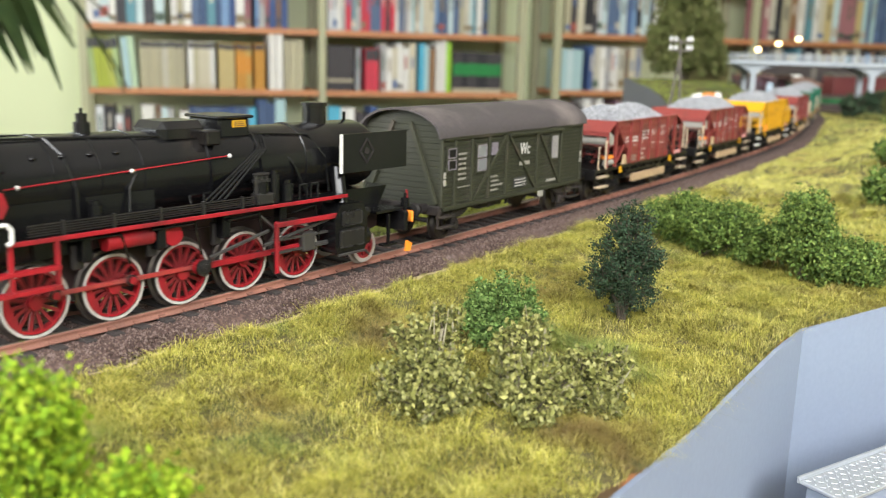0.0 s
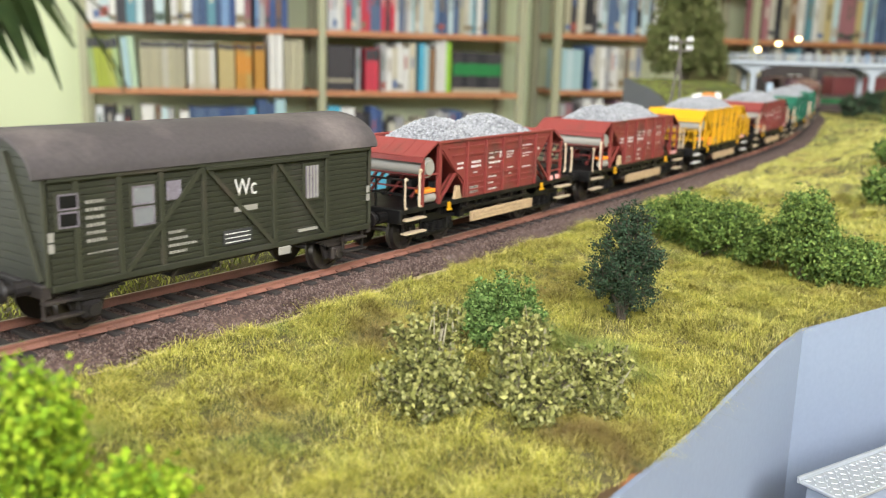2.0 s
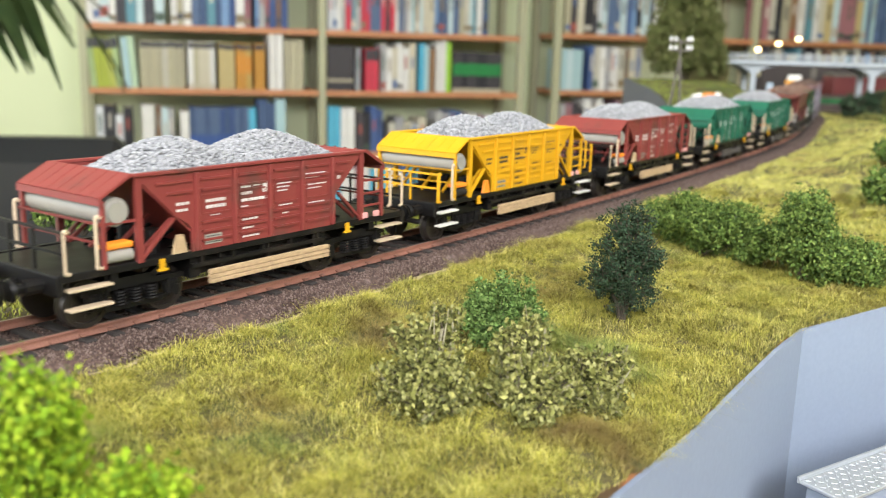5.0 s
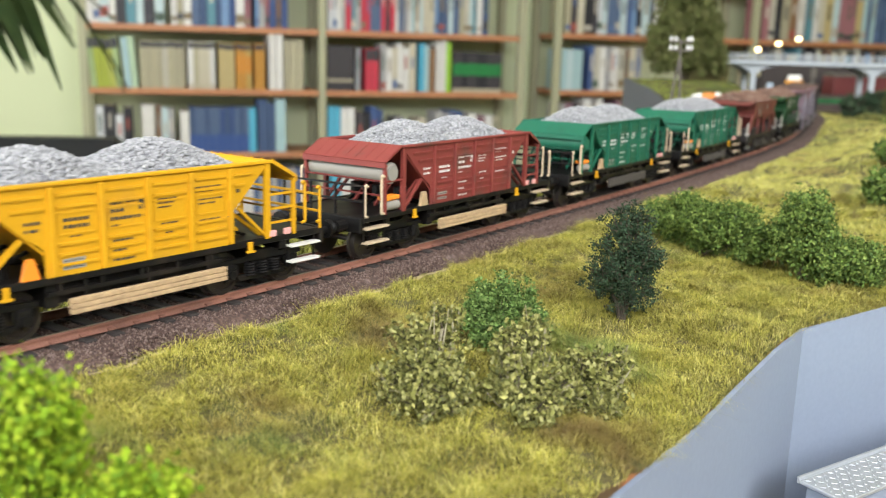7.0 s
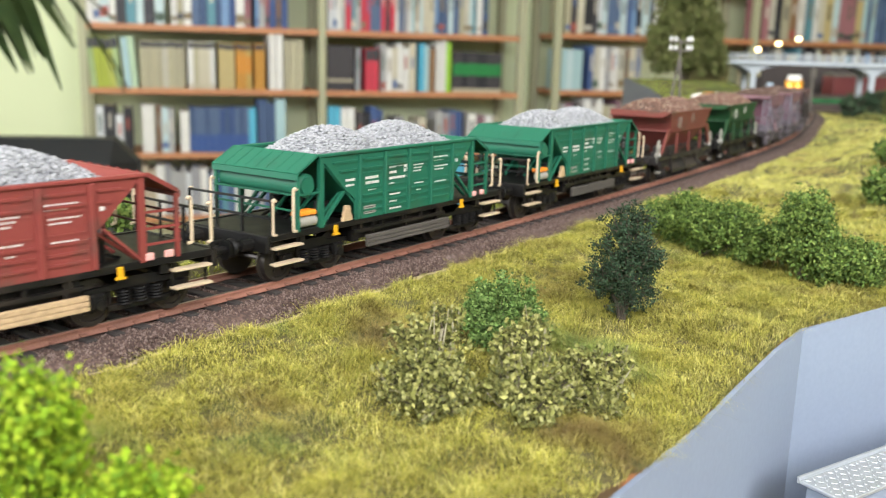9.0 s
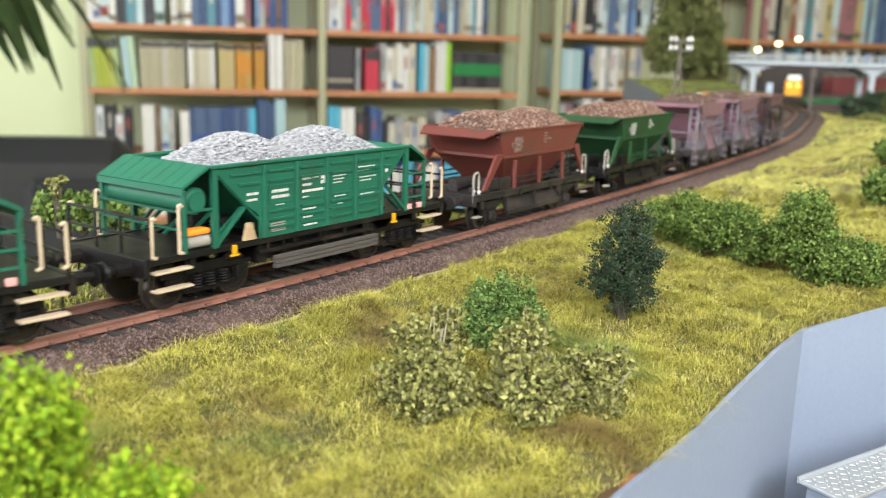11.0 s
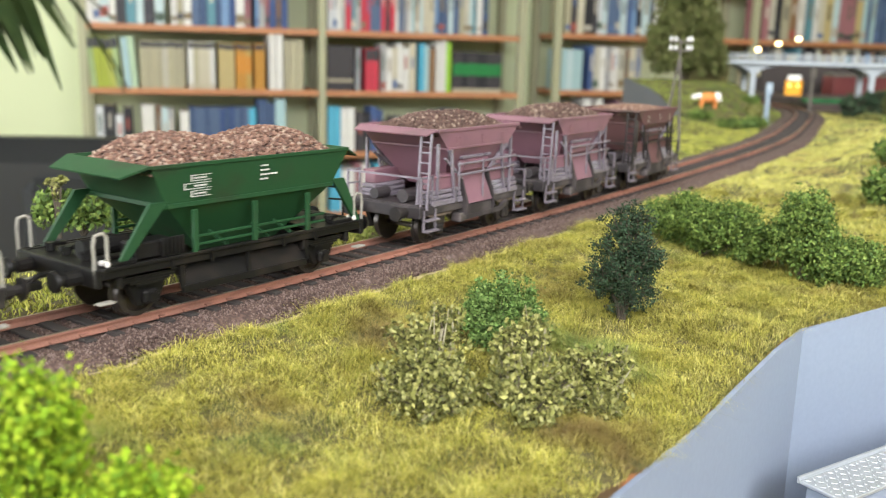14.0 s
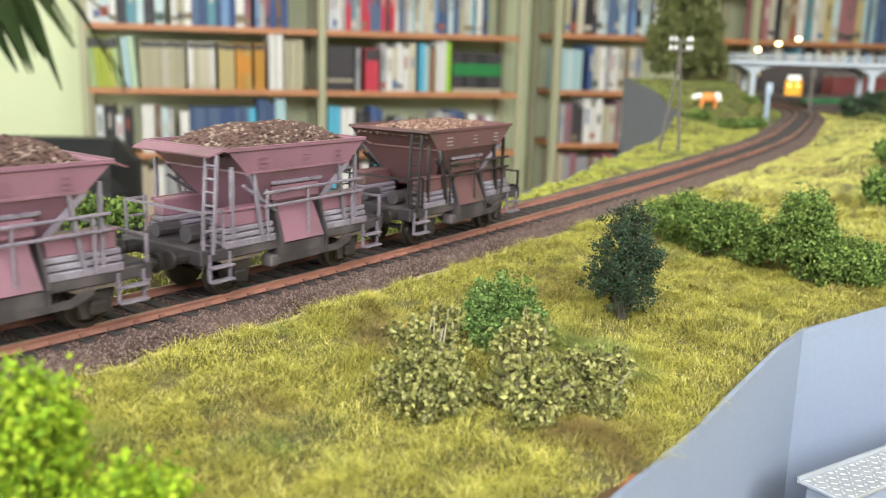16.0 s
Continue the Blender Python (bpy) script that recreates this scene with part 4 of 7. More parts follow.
# backing beyond the bridge: end of the layout, shade put into its dark colour
tagged(part("backscene", box(bmesh.new(), 620, 1250, 1880, 1895, -170, 30), M_SHADEWALL), "board closing the layout, coloured dark for the shade behind the bridge", "board", kind="structure")
tagged(part("baseboard", box(bmesh.new(), 560, 1260, 1300, 1880, -172, -9), M_SOIL), "earth-brown board carrying the far end of the layout", "board", kind="structure")

# dark sheet over the ground: the bridge's shade as gravel colour
M_SHADEYARD = material("gravel_shade_tone", (0.050, 0.036, 0.030), 0.95, vary=0.3, scale=60, grain=0.3, grain_scale=900)
tagged(part("yard", solid(bmesh.new(), [(500, 1275), (1000, 1275), (1200, 1500), (1200, 1878), (470, 1878), (560, 1500)], "z", -9, 5), M_SHADEYARD), "gravel sheet coloured dark for the shade under and beyond the bridge", "yard", kind="structure")
# added wall, dark to stand in for the shade seen through the bridge
part_wall = part("shade_wall", box(bmesh.new(), 590, 1200, 1740, 1752, -9, 58), M_SHADEWALL)
tagged(part_wall, "added dark wall standing in for the shade behind the bridge", "wall", kind="structure")

# ---- things beside the layout ----
M_BLACKLEATHER = material("black_leather", (0.008, 0.009, 0.010), 0.5, vary=0.2, scale=20, grain=0.05, grain_scale=400, bump=0.3)


def armchair():
    c = empty("office_chair", "black leather office chair behind the layout", "chair")
    c.matrix_basis = pose(-0.80, 1.62, FLOOR_Z, 0, 0, 8)
    part("backrest", box(bmesh.new(), -260, 245, -60, 60, 480, 945, 40), M_BLACKLEATHER, c, soften=True)
    part("side_cushion", box(bmesh.new(), 60, 235, -95, -50, 500, 880, 22), M_BLACKLEATHER, c, soften=True)
    part("seat", box(bmesh.new(), -260, 245, 40, 520, 400, 490, 30), M_BLACKLEATHER, c, soften=True)
    part("column", rod(bmesh.new(), (0, 250, 60), (0, 250, 410), 28, 14), M_POLE, c)
    for i in range(5):
        a = i * 2 * math.pi / 5
        part("foot", beam(bmesh.new(), (0, 250, 60), (280 * math.cos(a), 250 + 280 * math.sin(a), 30), 40, 30), M_POLE, c)
        part("castor", rod(bmesh.new(), (280 * math.cos(a) - 15, 250 + 280 * math.sin(a), 25), (280 * math.cos(a) + 15, 250 + 280 * math.sin(a), 25), 25, 12), M_POLE, c)


armchair()


def houseplant():
    p = empty("houseplant", "tall potted palm with long dark green drooping leaves", "houseplant")
    p.location = (-1.0, 1.60, FLOOR_Z)
    leafm = material("palm_leaf", (0.045, 0.085, 0.025), 0.5, vary=0.25, scale=20, second=(0.09, 0.13, 0.04), second_scale=9)
    part("pot", rod(bmesh.new(), (0, 0, 0), (0, 0, 300), 120, 24, 160), material("terracotta", (0.36, 0.15, 0.08), 0.8), p, "terracotta pot", True)
    part("stem", rod(bmesh.new(), (0, 0, 290), (10, 0, 1330), 22, 12, 14), M_BARK, p)
    rng = random.Random(3)
    for i in range(26):
        a = rng.uniform(0, 6.28) if i > 17 else rng.uniform(-0.5, 0.55)
        reach, up, drop, wide = rng.uniform(250, 420), rng.uniform(0, 140), rng.uniform(150, 300), rng.uniform(24, 38)
        bm = bmesh.new()
        rows = []
        for k in range(9):
            t = k / 8
            x = 10 + math.cos(a) * reach * t
            y = math.sin(a) * reach * t
            z = 1325 + up * math.sin(t * math.pi) - drop * t * t
            h = wide * math.sin(math.pi * (0.06 + 0.94 * t)) ** 0.8 + 1.5
            n = (-math.sin(a), math.cos(a))
            rows.append([bm.verts.new((x + n[0] * h, y + n[1] * h, z - 4)), bm.verts.new((x, y, z)), bm.verts.new((x - n[0] * h, y - n[1] * h, z - 4))])
        for r, q in zip(rows[:-1], rows[1:]):
            for k in range(2):
                bm.faces.new((r[k], r[k + 1], q[k + 1], q[k]))
        bmesh.ops.solidify(bm, geom=bm.faces[:], thickness=1.2)
        part("leaf", bm, leafm, p, soften=True)


houseplant()


def tread_plate():
    t = empty("tread_plate", "silver chequered metal plate edging a ledge", "metal plate", kind="structure")
    alu = material("chequered_aluminium", (0.50, 0.53, 0.57), 0.42, 0.7, vary=0.1, scale=60)
    t.matrix_basis = pose(0.0925, 0.215, -0.0408, 0, 0, 33)
    part("sheet", box(bmesh.new(), 0, 160, -13, 0, -1.0, 0, 0.2), alu, t)
    part("upturn", box(bmesh.new(), 0, 160, 0, 0.8, -1.0, 0.8, 0.1), alu, t)
    bm = box(bmesh.new(), -0.7, 0.7, -0.28, 0.28, 0, 0.22, 0.1)
    me = mesh_of("boss", bm, alu)
    for i in range(26):
        for j in range(6):
            put_mesh("boss", me, t, pose((1.6 + i * 2.3) * MM, (-1.4 - j * 2.1) * MM, 0, 0, 0, 45 if (i + j) % 2 else -45))
    part("ledge", box(bmesh.new(), 2, 158, -12, -1, -130, -1.0), M_FASCIA, t)


tread_plate()


# ---- the train ----
def paint(name, c, rough=0.55, dirt=(0.06, 0.045, 0.035), amount=0.25, vary=0.1):
    return material(name, c, rough, vary=vary, scale=90, grain=0.05, grain_scale=1800, second=dirt, second_scale=70, second_amount=amount, spec=0.35)


M_RED = paint("oxide_red_paint", (0.190, 0.036, 0.031), 0.45)
M_YELLOW = paint("yellow_paint", (0.53, 0.275, 0.006), dirt=(0.42, 0.22, 0.02), amount=0.2)
M_GREEN = paint("green_paint", (0.010, 0.100, 0.058), dirt=(0.02, 0.06, 0.035))
M_DKGREEN = paint("dark_green_paint", (0.010, 0.047, 0.016), dirt=(0.018, 0.030, 0.014))
M_BROWNRED = paint("brown_red_paint", (0.125, 0.032, 0.027), 0.42, amount=0.2)
M_OLIVE = paint("olive_paint", (0.022, 0.023, 0.013), 0.6, dirt=(0.035, 0.034, 0.026))
M_OLIVEJOINT = paint("olive_batten_paint", (0.029, 0.030, 0.017), 0.6)
M_ROOF = material("grey_brown_roof", (0.050, 0.042, 0.042), 0.8, vary=0.2, scale=40, grain=0.1, grain_scale=900, second=(0.17, 0.14, 0.13), second_scale=22, second_amount=0.45)
M_BLACK = material("black_chassis", (0.0065, 0.006, 0.0058), 0.45, vary=0.25, scale=150, grain=0.1, grain_scale=1500, second=(0.024, 0.018, 0.014), second_scale=80, second_amount=0.3, spec=0.25)
M_GREYBROWN = material("weathered_chassis", (0.018, 0.0155, 0.015), 0.5, vary=0.25, scale=150, grain=0.15, grain_scale=1500, second=(0.046, 0.036, 0.030), second_scale=80, spec=0.3)
M_PURPLE = paint("faded_purple_brown", (0.190, 0.096, 0.122), 0.33, dirt=(0.13, 0.075, 0.088), amount=0.4)
M_DKBROWN = paint("dark_brown_paint", (0.105, 0.050, 0.050), 0.65, amount=0.4)
M_SLATE = material("weathered_grey_violet", (0.15, 0.13, 0.155), 0.3, vary=0.3, scale=160, grain=0.2, grain_scale=1500, second=(0.24, 0.23, 0.26), second_scale=120, second_amount=0.3)
M_LOCO = material("black_boiler_paint", (0.0055, 0.0055, 0.006), 0.22, vary=0.3, scale=60, second=(0.020, 0.016, 0.013), second_scale=45, second_amount=0.35, spec=0.4)
M_LOCORED = paint("signal_red_paint", (0.28, 0.011, 0.017), 0.38, dirt=(0.09, 0.014, 0.015), amount=0.55)
M_WHITE = material("white_paint", (0.60, 0.58, 0.55), 0.5, vary=0.1, scale=200)
M_CREAM = material("cream_paint", (0.46, 0.36, 0.25), 0.5, vary=0.12, scale=200)
M_TANK = material("pale_grey_tank", (0.26, 0.245, 0.215), 0.5, vary=0.15, scale=120)
M_ORANGE = material("orange_plastic", (0.80, 0.24, 0.02), 0.45, vary=0.08, scale=200)
M_PLANK = material("pale_wood_plank", (0.38, 0.265, 0.15), 0.75, vary=0.2, scale=120, grain=0.15, grain_scale=700)
M_STEEL = material("dull_steel", (0.085, 0.080, 0.078), 0.38, 0.6, vary=0.2, scale=200)
M_DARKSTEEL = material("oily_dark_steel", (0.05, 0.047, 0.045), 0.3, 0.7, vary=0.25, scale=200)
M_GLASSGREY = material("milky_window", (0.17, 0.175, 0.18), 0.25, vary=0.2, scale=200)
M_INK = material("dark_lettering", (0.03, 0.03, 0.03), 0.6)
M_STONE = palette("grey_stone", [(0.25, 0.255, 0.27), (0.31, 0.315, 0.33), (0.20, 0.205, 0.22), (0.36, 0.365, 0.38), (0.28, 0.285, 0.30)], 0.9)
M_STONEBROWN = palette("brown_stone", [(0.15, 0.083, 0.060), (0.21, 0.125, 0.092), (0.095, 0.054, 0.042), (0.30, 0.22, 0.17), (0.17, 0.092, 0.066), (0.12, 0.068, 0.052)], 0.9)
M_STONEDARK = palette("dark_brown_stone", [(0.075, 0.045, 0.036), (0.10, 0.060, 0.048), (0.065, 0.040, 0.032), (0.095, 0.058, 0.046), (0.080, 0.048, 0.040), (0.11, 0.066, 0.052), (0.085, 0.05, 0.04), (0.24, 0.18, 0.14)], 0.9)
M_HEAP = material("heap_core", (0.09, 0.06, 0.05), 0.95, vary=0.2, scale=300)
M_HEAPGREY = material("grey_heap_core", (0.18, 0.185, 0.20), 0.95, vary=0.2, scale=300)

M_TYREWHITE = paint("worn_white_tyre", (0.40, 0.37, 0.34), 0.5, (0.16, 0.12, 0.10), 0.45)
M_WHEEL = material("rusty_wheel", (0.075, 0.064, 0.058), 0.36, 0.7, vary=0.3, scale=200)
M_SPRING = material("dusty_spring", (0.115, 0.085, 0.062), 0.75, vary=0.25, scale=200, second=(0.06, 0.046, 0.036), second_scale=120)
M_ORECHASSIS = material("violet_black_chassis", (0.026, 0.021, 0.023), 0.6, vary=0.3, scale=150, second=(0.085, 0.070, 0.070), second_scale=90)
TRAIN = []
WHEELS = []


def lathe(bm, profile, y0=0.0, seg=28, ring=False):
    """Turns (radius, y) pairs round the y axis; ring: a closed ring with a hole."""
    rings = []
    for r, y in profile:
        rings.append([bm.verts.new((r * math.cos(2 * math.pi * i / seg), y0 + y, r * math.sin(2 * math.pi * i / seg))) for i in range(seg)])
    for a, b in zip(rings, rings[1:] + rings[:1]) if ring else zip(rings[:-1], rings[1:]):
        for i in range(seg):
            j = (i + 1) % seg
            bm.faces.new((a[i], a[j], b[j], b[i]))
    if not ring:
        bm.faces.new(rings[0])
        bm.faces.new(rings[-1][::-1])
    return bm


_wheel_mesh = {}


def wagon_wheelset(parent, x, r=5.6):
    if r not in _wheel_mesh:
        bm = bmesh.new()
        for sgn in (-1, 1):
            prof = [(0.9, 9.6), (1.5, 9.5), (r - 1.2, 9.0), (r - 1.1, 9.5), (r, 9.4), (r + 0.1, 7.6), (r + 0.7, 7.3), (r + 0.6, 6.9), (0.9, 7.1)]
            lathe(bm, [(a, b * sgn) for a, b in prof])
            for i in range(4):
                a = i * math.pi / 2
                rod(bm, (2.9 * math.cos(a), 9.2 * sgn, 2.9 * math.sin(a)), (2.9 * math.cos(a), 9.6 * sgn, 2.9 * math.sin(a)), 0.5, 6)
        rod(bm, (0, -11.5, 0), (0, 11.5, 0), 0.9, 8)
        _wheel_mesh[r] = mesh_of("wheelset", bm, M_WHEEL, True)
    ob = put_mesh("wheelset", _wheel_mesh[r], parent, pose(x * MM, 0, r * MM))
    WHEELS.append((ob, x, r, 0.0))
    return ob


def buffers(wagon, x, mat=M_BLACK, far=7.5, z=12.3):
    for sx in (-1, 1):
        for y in (-10, 10):
            bm = bmesh.new()
            rod(bm, (sx * x, y, z), (sx * (x + far * 0.55), y, z), 1.75, 10)
            rod(bm, (sx * (x + far * 0.5), y, z), (sx * (x + far - 0.8), y, z), 1.15, 10)
            rod(bm, (sx * (x + far - 0.9), y, z), (sx * (x + far), y, z), 2.6, 14, 2.3)
            part("buffer", bm, mat, wagon, soften=True)
        bm = bmesh.new()
        pipe(bm, [(sx * x, 0, z - 0.5), (sx * (x + 4), 0, z - 0.6), (sx * (x + 7), 0, z - 2.6)], 0.7, 6)
        box(bm, *sorted((sx * (x + 3.5), sx * (x + 7.6))), -1.3, 1.3, z - 3.6, z - 1.6, 0.3)
        part("coupling", bm, M_BLACK, wagon)


def bars(bm, x, z, w, h, y, rng):
    """A line of unreadable writing: short bars in a row."""
    a = x
    while a < x + w:
        q = min(rng.uniform(0.35, 1.0), x + w - a)
        box(bm, a, a + q, y - 0.06, y + 0.02, z + 0.1 * h, z + 0.78 * h)
        a += q + 0.3


def heap(name, wagon, x0, x1, half, z0, high, humps, stone, size, n, seed):
    """A heap of loose stones with humps, on a core."""
    rng = np.random.RandomState(seed)

    def top(x, y):
        f = np.zeros_like(x)
        for hx, hw in humps:
            f = np.maximum(f, np.exp(-((x - hx) / hw) ** 2))
        ex = np.minimum(smooth((x - x0) / 7), smooth((x1 - x) / 7))
        return z0 + high * f * np.clip(1 - (y / half) ** 2, 0, 1) ** 0.8 * ex
    gx, gy = np.meshgrid(np.linspace(x0, x1, 40), np.linspace(-half, half, 18), indexing="ij")
    v = np.stack([gx, gy, top(gx, gy) - 0.4 * size], -1).reshape(-1, 3)
    i = np.arange(39)[:, None] * 18 + np.arange(17)[None, :]
    f = np.stack([i, i + 18, i + 19, i + 1], -1).reshape(-1, 4)
    x, y = rng.uniform(x0, x1, n), rng.uniform(-half, half, n)
    c = np.stack([x, y, top(x, y) + rng.uniform(-0.5, 0.55, n) * size], -1)
    octa = np.array([(1, 0, 0), (-1, 0, 0), (0, 1, 0), (0, -1, 0), (0, 0, 1), (0, 0, -1)], float)
    tri = np.array([(0, 2, 4), (2, 1, 4), (1, 3, 4), (3, 0, 4), (2, 0, 5), (1, 2, 5), (3, 1, 5), (0, 3, 5)])
    k = octa[None] * rng.uniform(0.45, 1.0, (n, 1, 3)) * size * rng.uniform(0.6, 1.25, (n, 1, 1)) + rng.uniform(-0.25, 0.25, (n, 6, 3)) * size
    a = rng.uniform(0, 6.28, n)
    t = rng.uniform(-1, 1, n)
    ca, sa, ct, st = np.cos(a)[:, None], np.sin(a)[:, None], np.cos(t)[:, None], np.sin(t)[:, None]
    kx, ky, kz = k[..., 0], k[..., 1] * ct - k[..., 2] * st, k[..., 1] * st + k[..., 2] * ct
    k = np.stack([kx * ca - ky * sa, kx * sa + ky * ca, kz], -1)
    sv = (c[:, None] + k).reshape(-1, 3)
    sf = (np.arange(n)[:, None, None] * 6 + tri[None]).reshape(-1, 3)
    core = new("load_core", mesh_from("load_core", v, f, M_HEAPGREY if stone is M_STONE else M_HEAP, True))
    core.parent = wagon
    ob = new(name, mesh_from(name, sv, sf, stone))
    ob.parent = wagon
    tagged(ob, kind="stuff")
    return ob


_spring = []


def bogie(wagon, x):
    bm = bmesh.new()
    for sy in (-1, 1):
        y0, y1 = sorted((sy * 11.6, sy * 12.8))
        # side frame with raised middle
        solid(bm, [(x - 14, 8.3), (x - 14, 9.4), (x - 6, 9.8), (x - 4, 11), (x + 4, 11), (x + 6, 9.8), (x + 14, 9.4), (x + 14, 8.3), (x + 5, 8.5), (x - 5, 8.5)], "y", y0, y1)
        solid(bm, [(x - 7.5, 3.6), (x + 7.5, 3.6), (x + 8.5, 5), (x - 8.5, 5)], "y", y0, y1)
        for wx in (-10.5, 10.5):
            box(bm, x + wx - 1.7, x + wx + 1.7, min(sy * 11.8, sy * 13.4), max(sy * 11.8, sy * 13.4), 4.4, 8.4, 0.5)
            rod(bm, (x + wx, sy * 13.3, 5.8), (x + wx, sy * 13.9, 5.8), 1.25, 10)
            for side in (-1, 1):
                beam(bm, (x + wx + side * 2.3, sy * 12.2, 8.0), (x + wx + side * 1.3, sy * 12.2, 4.0), 0.5, 0.8)
    box(bm, x - 3, x + 3, -12, 12, 7.4, 10.8, 0.4)
    b = part("bogie", bm, M_BLACK, wagon, "black bogie frame")
    if not _spring:
        bm = bmesh.new()
        ring = None
        for i in range(41):
            a = i * math.pi / 4
            now = [bm.verts.new(((1.5 + 0.28 * math.cos(b)) * math.cos(a), (1.5 + 0.28 * math.cos(b)) * math.sin(a), i * 0.09 + 0.28 * math.sin(b))) for b in (0, 1.57, 3.14, 4.71)]
            if ring:
                for j in range(4):
                    bm.faces.new((ring[j], ring[(j + 1) % 4], now[(j + 1) % 4], now[j]))
            ring = now
        _spring.append(mesh_of("coil_spring", bm, M_BLACK))
    for sy in (-1, 1):
        for sx in (-4.2, 0, 4.2):
            put_mesh("coil_spring", _spring[0], b, pose((x + sx) * MM, sy * 12.9 * MM, 4.6 * MM))
    for wx in (-10.5, 10.5):
        wagon_wheelset(b, x + wx)
    return b


_ridge = {}


def hopper(u, body, tank, ink, plank, deckrail, seed, lab):
    """Four-axle ballast hopper wagon, rim 77 mm long, 133 mm over buffers."""
    rng = random.Random(seed)
    w = empty("hopper_wagon", lab, "railway wagon", "bogie hopper wagons")
    # underframe
    bm = bmesh.new()
    for sy in (-1, 1):
        y0, y1 = sorted((sy * 14.6, sy * 16.2))
        box(bm, -57, 57, y0, y1, 13.2, 15.0, 0.2)
        box(bm, -23, 23, y0 + 0.3, y1 - 0.3, 10.6, 11.6)
        for x in (-20, -10, 0, 10, 20):
            box(bm, x - 0.5, x + 0.5, y0 + 0.3, y1 - 0.3, 11.6, 13.2)
    for sx in (-1, 1):
        box(bm, *sorted((sx * 57, sx * 58.6)), -16.2, 16.2, 10.3, 15.0, 0.3)
        box(bm, *sorted((sx * 24, sx * 57)), -14.6, 14.6, 13.9, 14.7)
        box(bm, *sorted((sx * 43, sx * 45)), -15, 15, 10.8, 13.4)
        box(bm, *sorted((sx * 20, sx * 23)), -14.8, 14.8, 8.0, 13.4)
    box(bm, -57, 57, -4, 4, 10.5, 13.9)
    for sy in (-1, 1):
        box(bm, -23, 23, *sorted((sy * 12.2, sy * 13.2)), 8.2, 13.6)
    part("underframe", bm, M_BLACK, w, "black steel underframe", True)
    # hopper shell
    bm = bmesh.new()
    right = [(38.6, 34.6), (27.6, 24.0), (24.6, 22.0), (26.8, 20.2), (26.8, 14.8)]
    left = [(-x, z) for x, z in right[::-1]]
    left[0], left[1] = (-23.2, 14.8), (-23.2, 20.6)
    for sy in (-1, 1):
        y0, y1 = sorted((sy * 15.6, sy * 16.2))
        solid(bm, right + left, "y", y0, y1)
    for sx in (-1, 1):
        plate(bm, [(sx * 38.4, -15.7, 34.4), (sx * 38.4, 15.7, 34.4), (sx * 18, 15.7, 15.5), (sx * 18, -15.7, 15.5)], 0.5)
    part("hopper_body", bm, body, w)
    # ribs and pressed ridges
    ribx = [-21.6, -9.8, 2.0, 13.8, 25.6]
    for sy in (-1, 1):
        for x in ribx:
            bm = box(bmesh.new(), x - 0.6, x + 0.6, *sorted((sy * 16.1, sy * 17.1)), 15.0, 34.0, 0.15)
            part("rib", bm, body, w)
        bm = bmesh.new()
        for a, b in zip([-33.0] + ribx, ribx + [35.0]):
            for z, lo in ((32.2, 0), (29.6, 1), (21.6, 2), (19.4, 2), (17.2, 2)):
                a2, b2 = a + 1.4, b - 1.4
                if a < -30:
                    if z < 28:
                        continue
                    a2 = -36.5 + (34.6 - z) * 1.05 + 1
                if b > 30:
                    if z < 28:
                        continue
                    b2 = 36.5 - (34.6 - z) * 1.05 - 1
                key = (body.name, sy, round(a2, 2), z)
                if key not in _ridge:
                    _ridge[key] = mesh_of("pressed_ridge", beam(bmesh.new(), (a2, sy * 16.3, z), (b2, sy * 16.3, z), 0.75, 0.6), body)
                put_mesh("pressed_ridge", _ridge[key], w, Matrix())
            if -25 < a < 20:
                for p, q in (((a + 1.6, 28.2), (b - 1.6, 28.2)), ((a + 1.6, 23.6), (b - 1.6, 23.6)), ((a + 1.6, 23.6), (a + 1.6, 28.2)), ((b - 1.6, 23.6), (b - 1.6, 28.2))):
                    beam(bm, (p[0], sy * 16.2, p[1]), (q[0], sy * 16.25, q[1]), 0.4, 0.4)
        part("panel_frame", bm, body, w)
    bm = bmesh.new()
    for sy in (-1, 1):
        box(bm, -39.2, 39.2, *sorted((sy * 15.3, sy * 16.9)), 34.2, 35.1, 0.2)
    for sx in (-1, 1):
        box(bm, *sorted((sx * 38.2, sx * 39.4)), -15.3, 15.3, 34.2, 35.0, 0.2)
    part("top_rim", bm, body, w)
    # sloped end hoods with standing seams
    for sx in (-1, 1):
        bm = bmesh.new()
        plate(bm, [(sx * 39.3, -16.8, 34.8), (sx * 39.3, 16.8, 34.8), (sx * 47.6, 16.8, 30.2), (sx * 47.6, -16.8, 30.2)], 0.5)
        box(bm, *sorted((sx * 47.3, sx * 47.9)), -16.8, 16.8, 28.8, 30.4)
        hood = part("end_hood", bm, body, w)
        for i in range(9):
            y = -16.2 + i * 4.05
            key = (body.name, sx, i)
            if key not in _ridge:
                _ridge[key] = mesh_of("seam", beam(bmesh.new(), (sx * 39.5, y, 35.1), (sx * 47.7, y, 30.5), 0.35, 0.5), body)
            put_mesh("seam", _ridge[key], hood, Matrix())
        for sy in (-1, 1):
            bm = bmesh.new()
            box(bm, *sorted((sx * 37.0, sx * 38.6)), *sorted((sy * 15.4, sy * 16.6)), 14.6, 34.4)
            part("corner_post", bm, body, w)
            bm = bmesh.new()
            box(bm, *sorted((sx * 46.6, sx * 47.5)), *sorted((sy * 15.6, sy * 16.6)), 14.6, 29.8)
            part("end_post", bm, body, w)
            bm = bmesh.new()
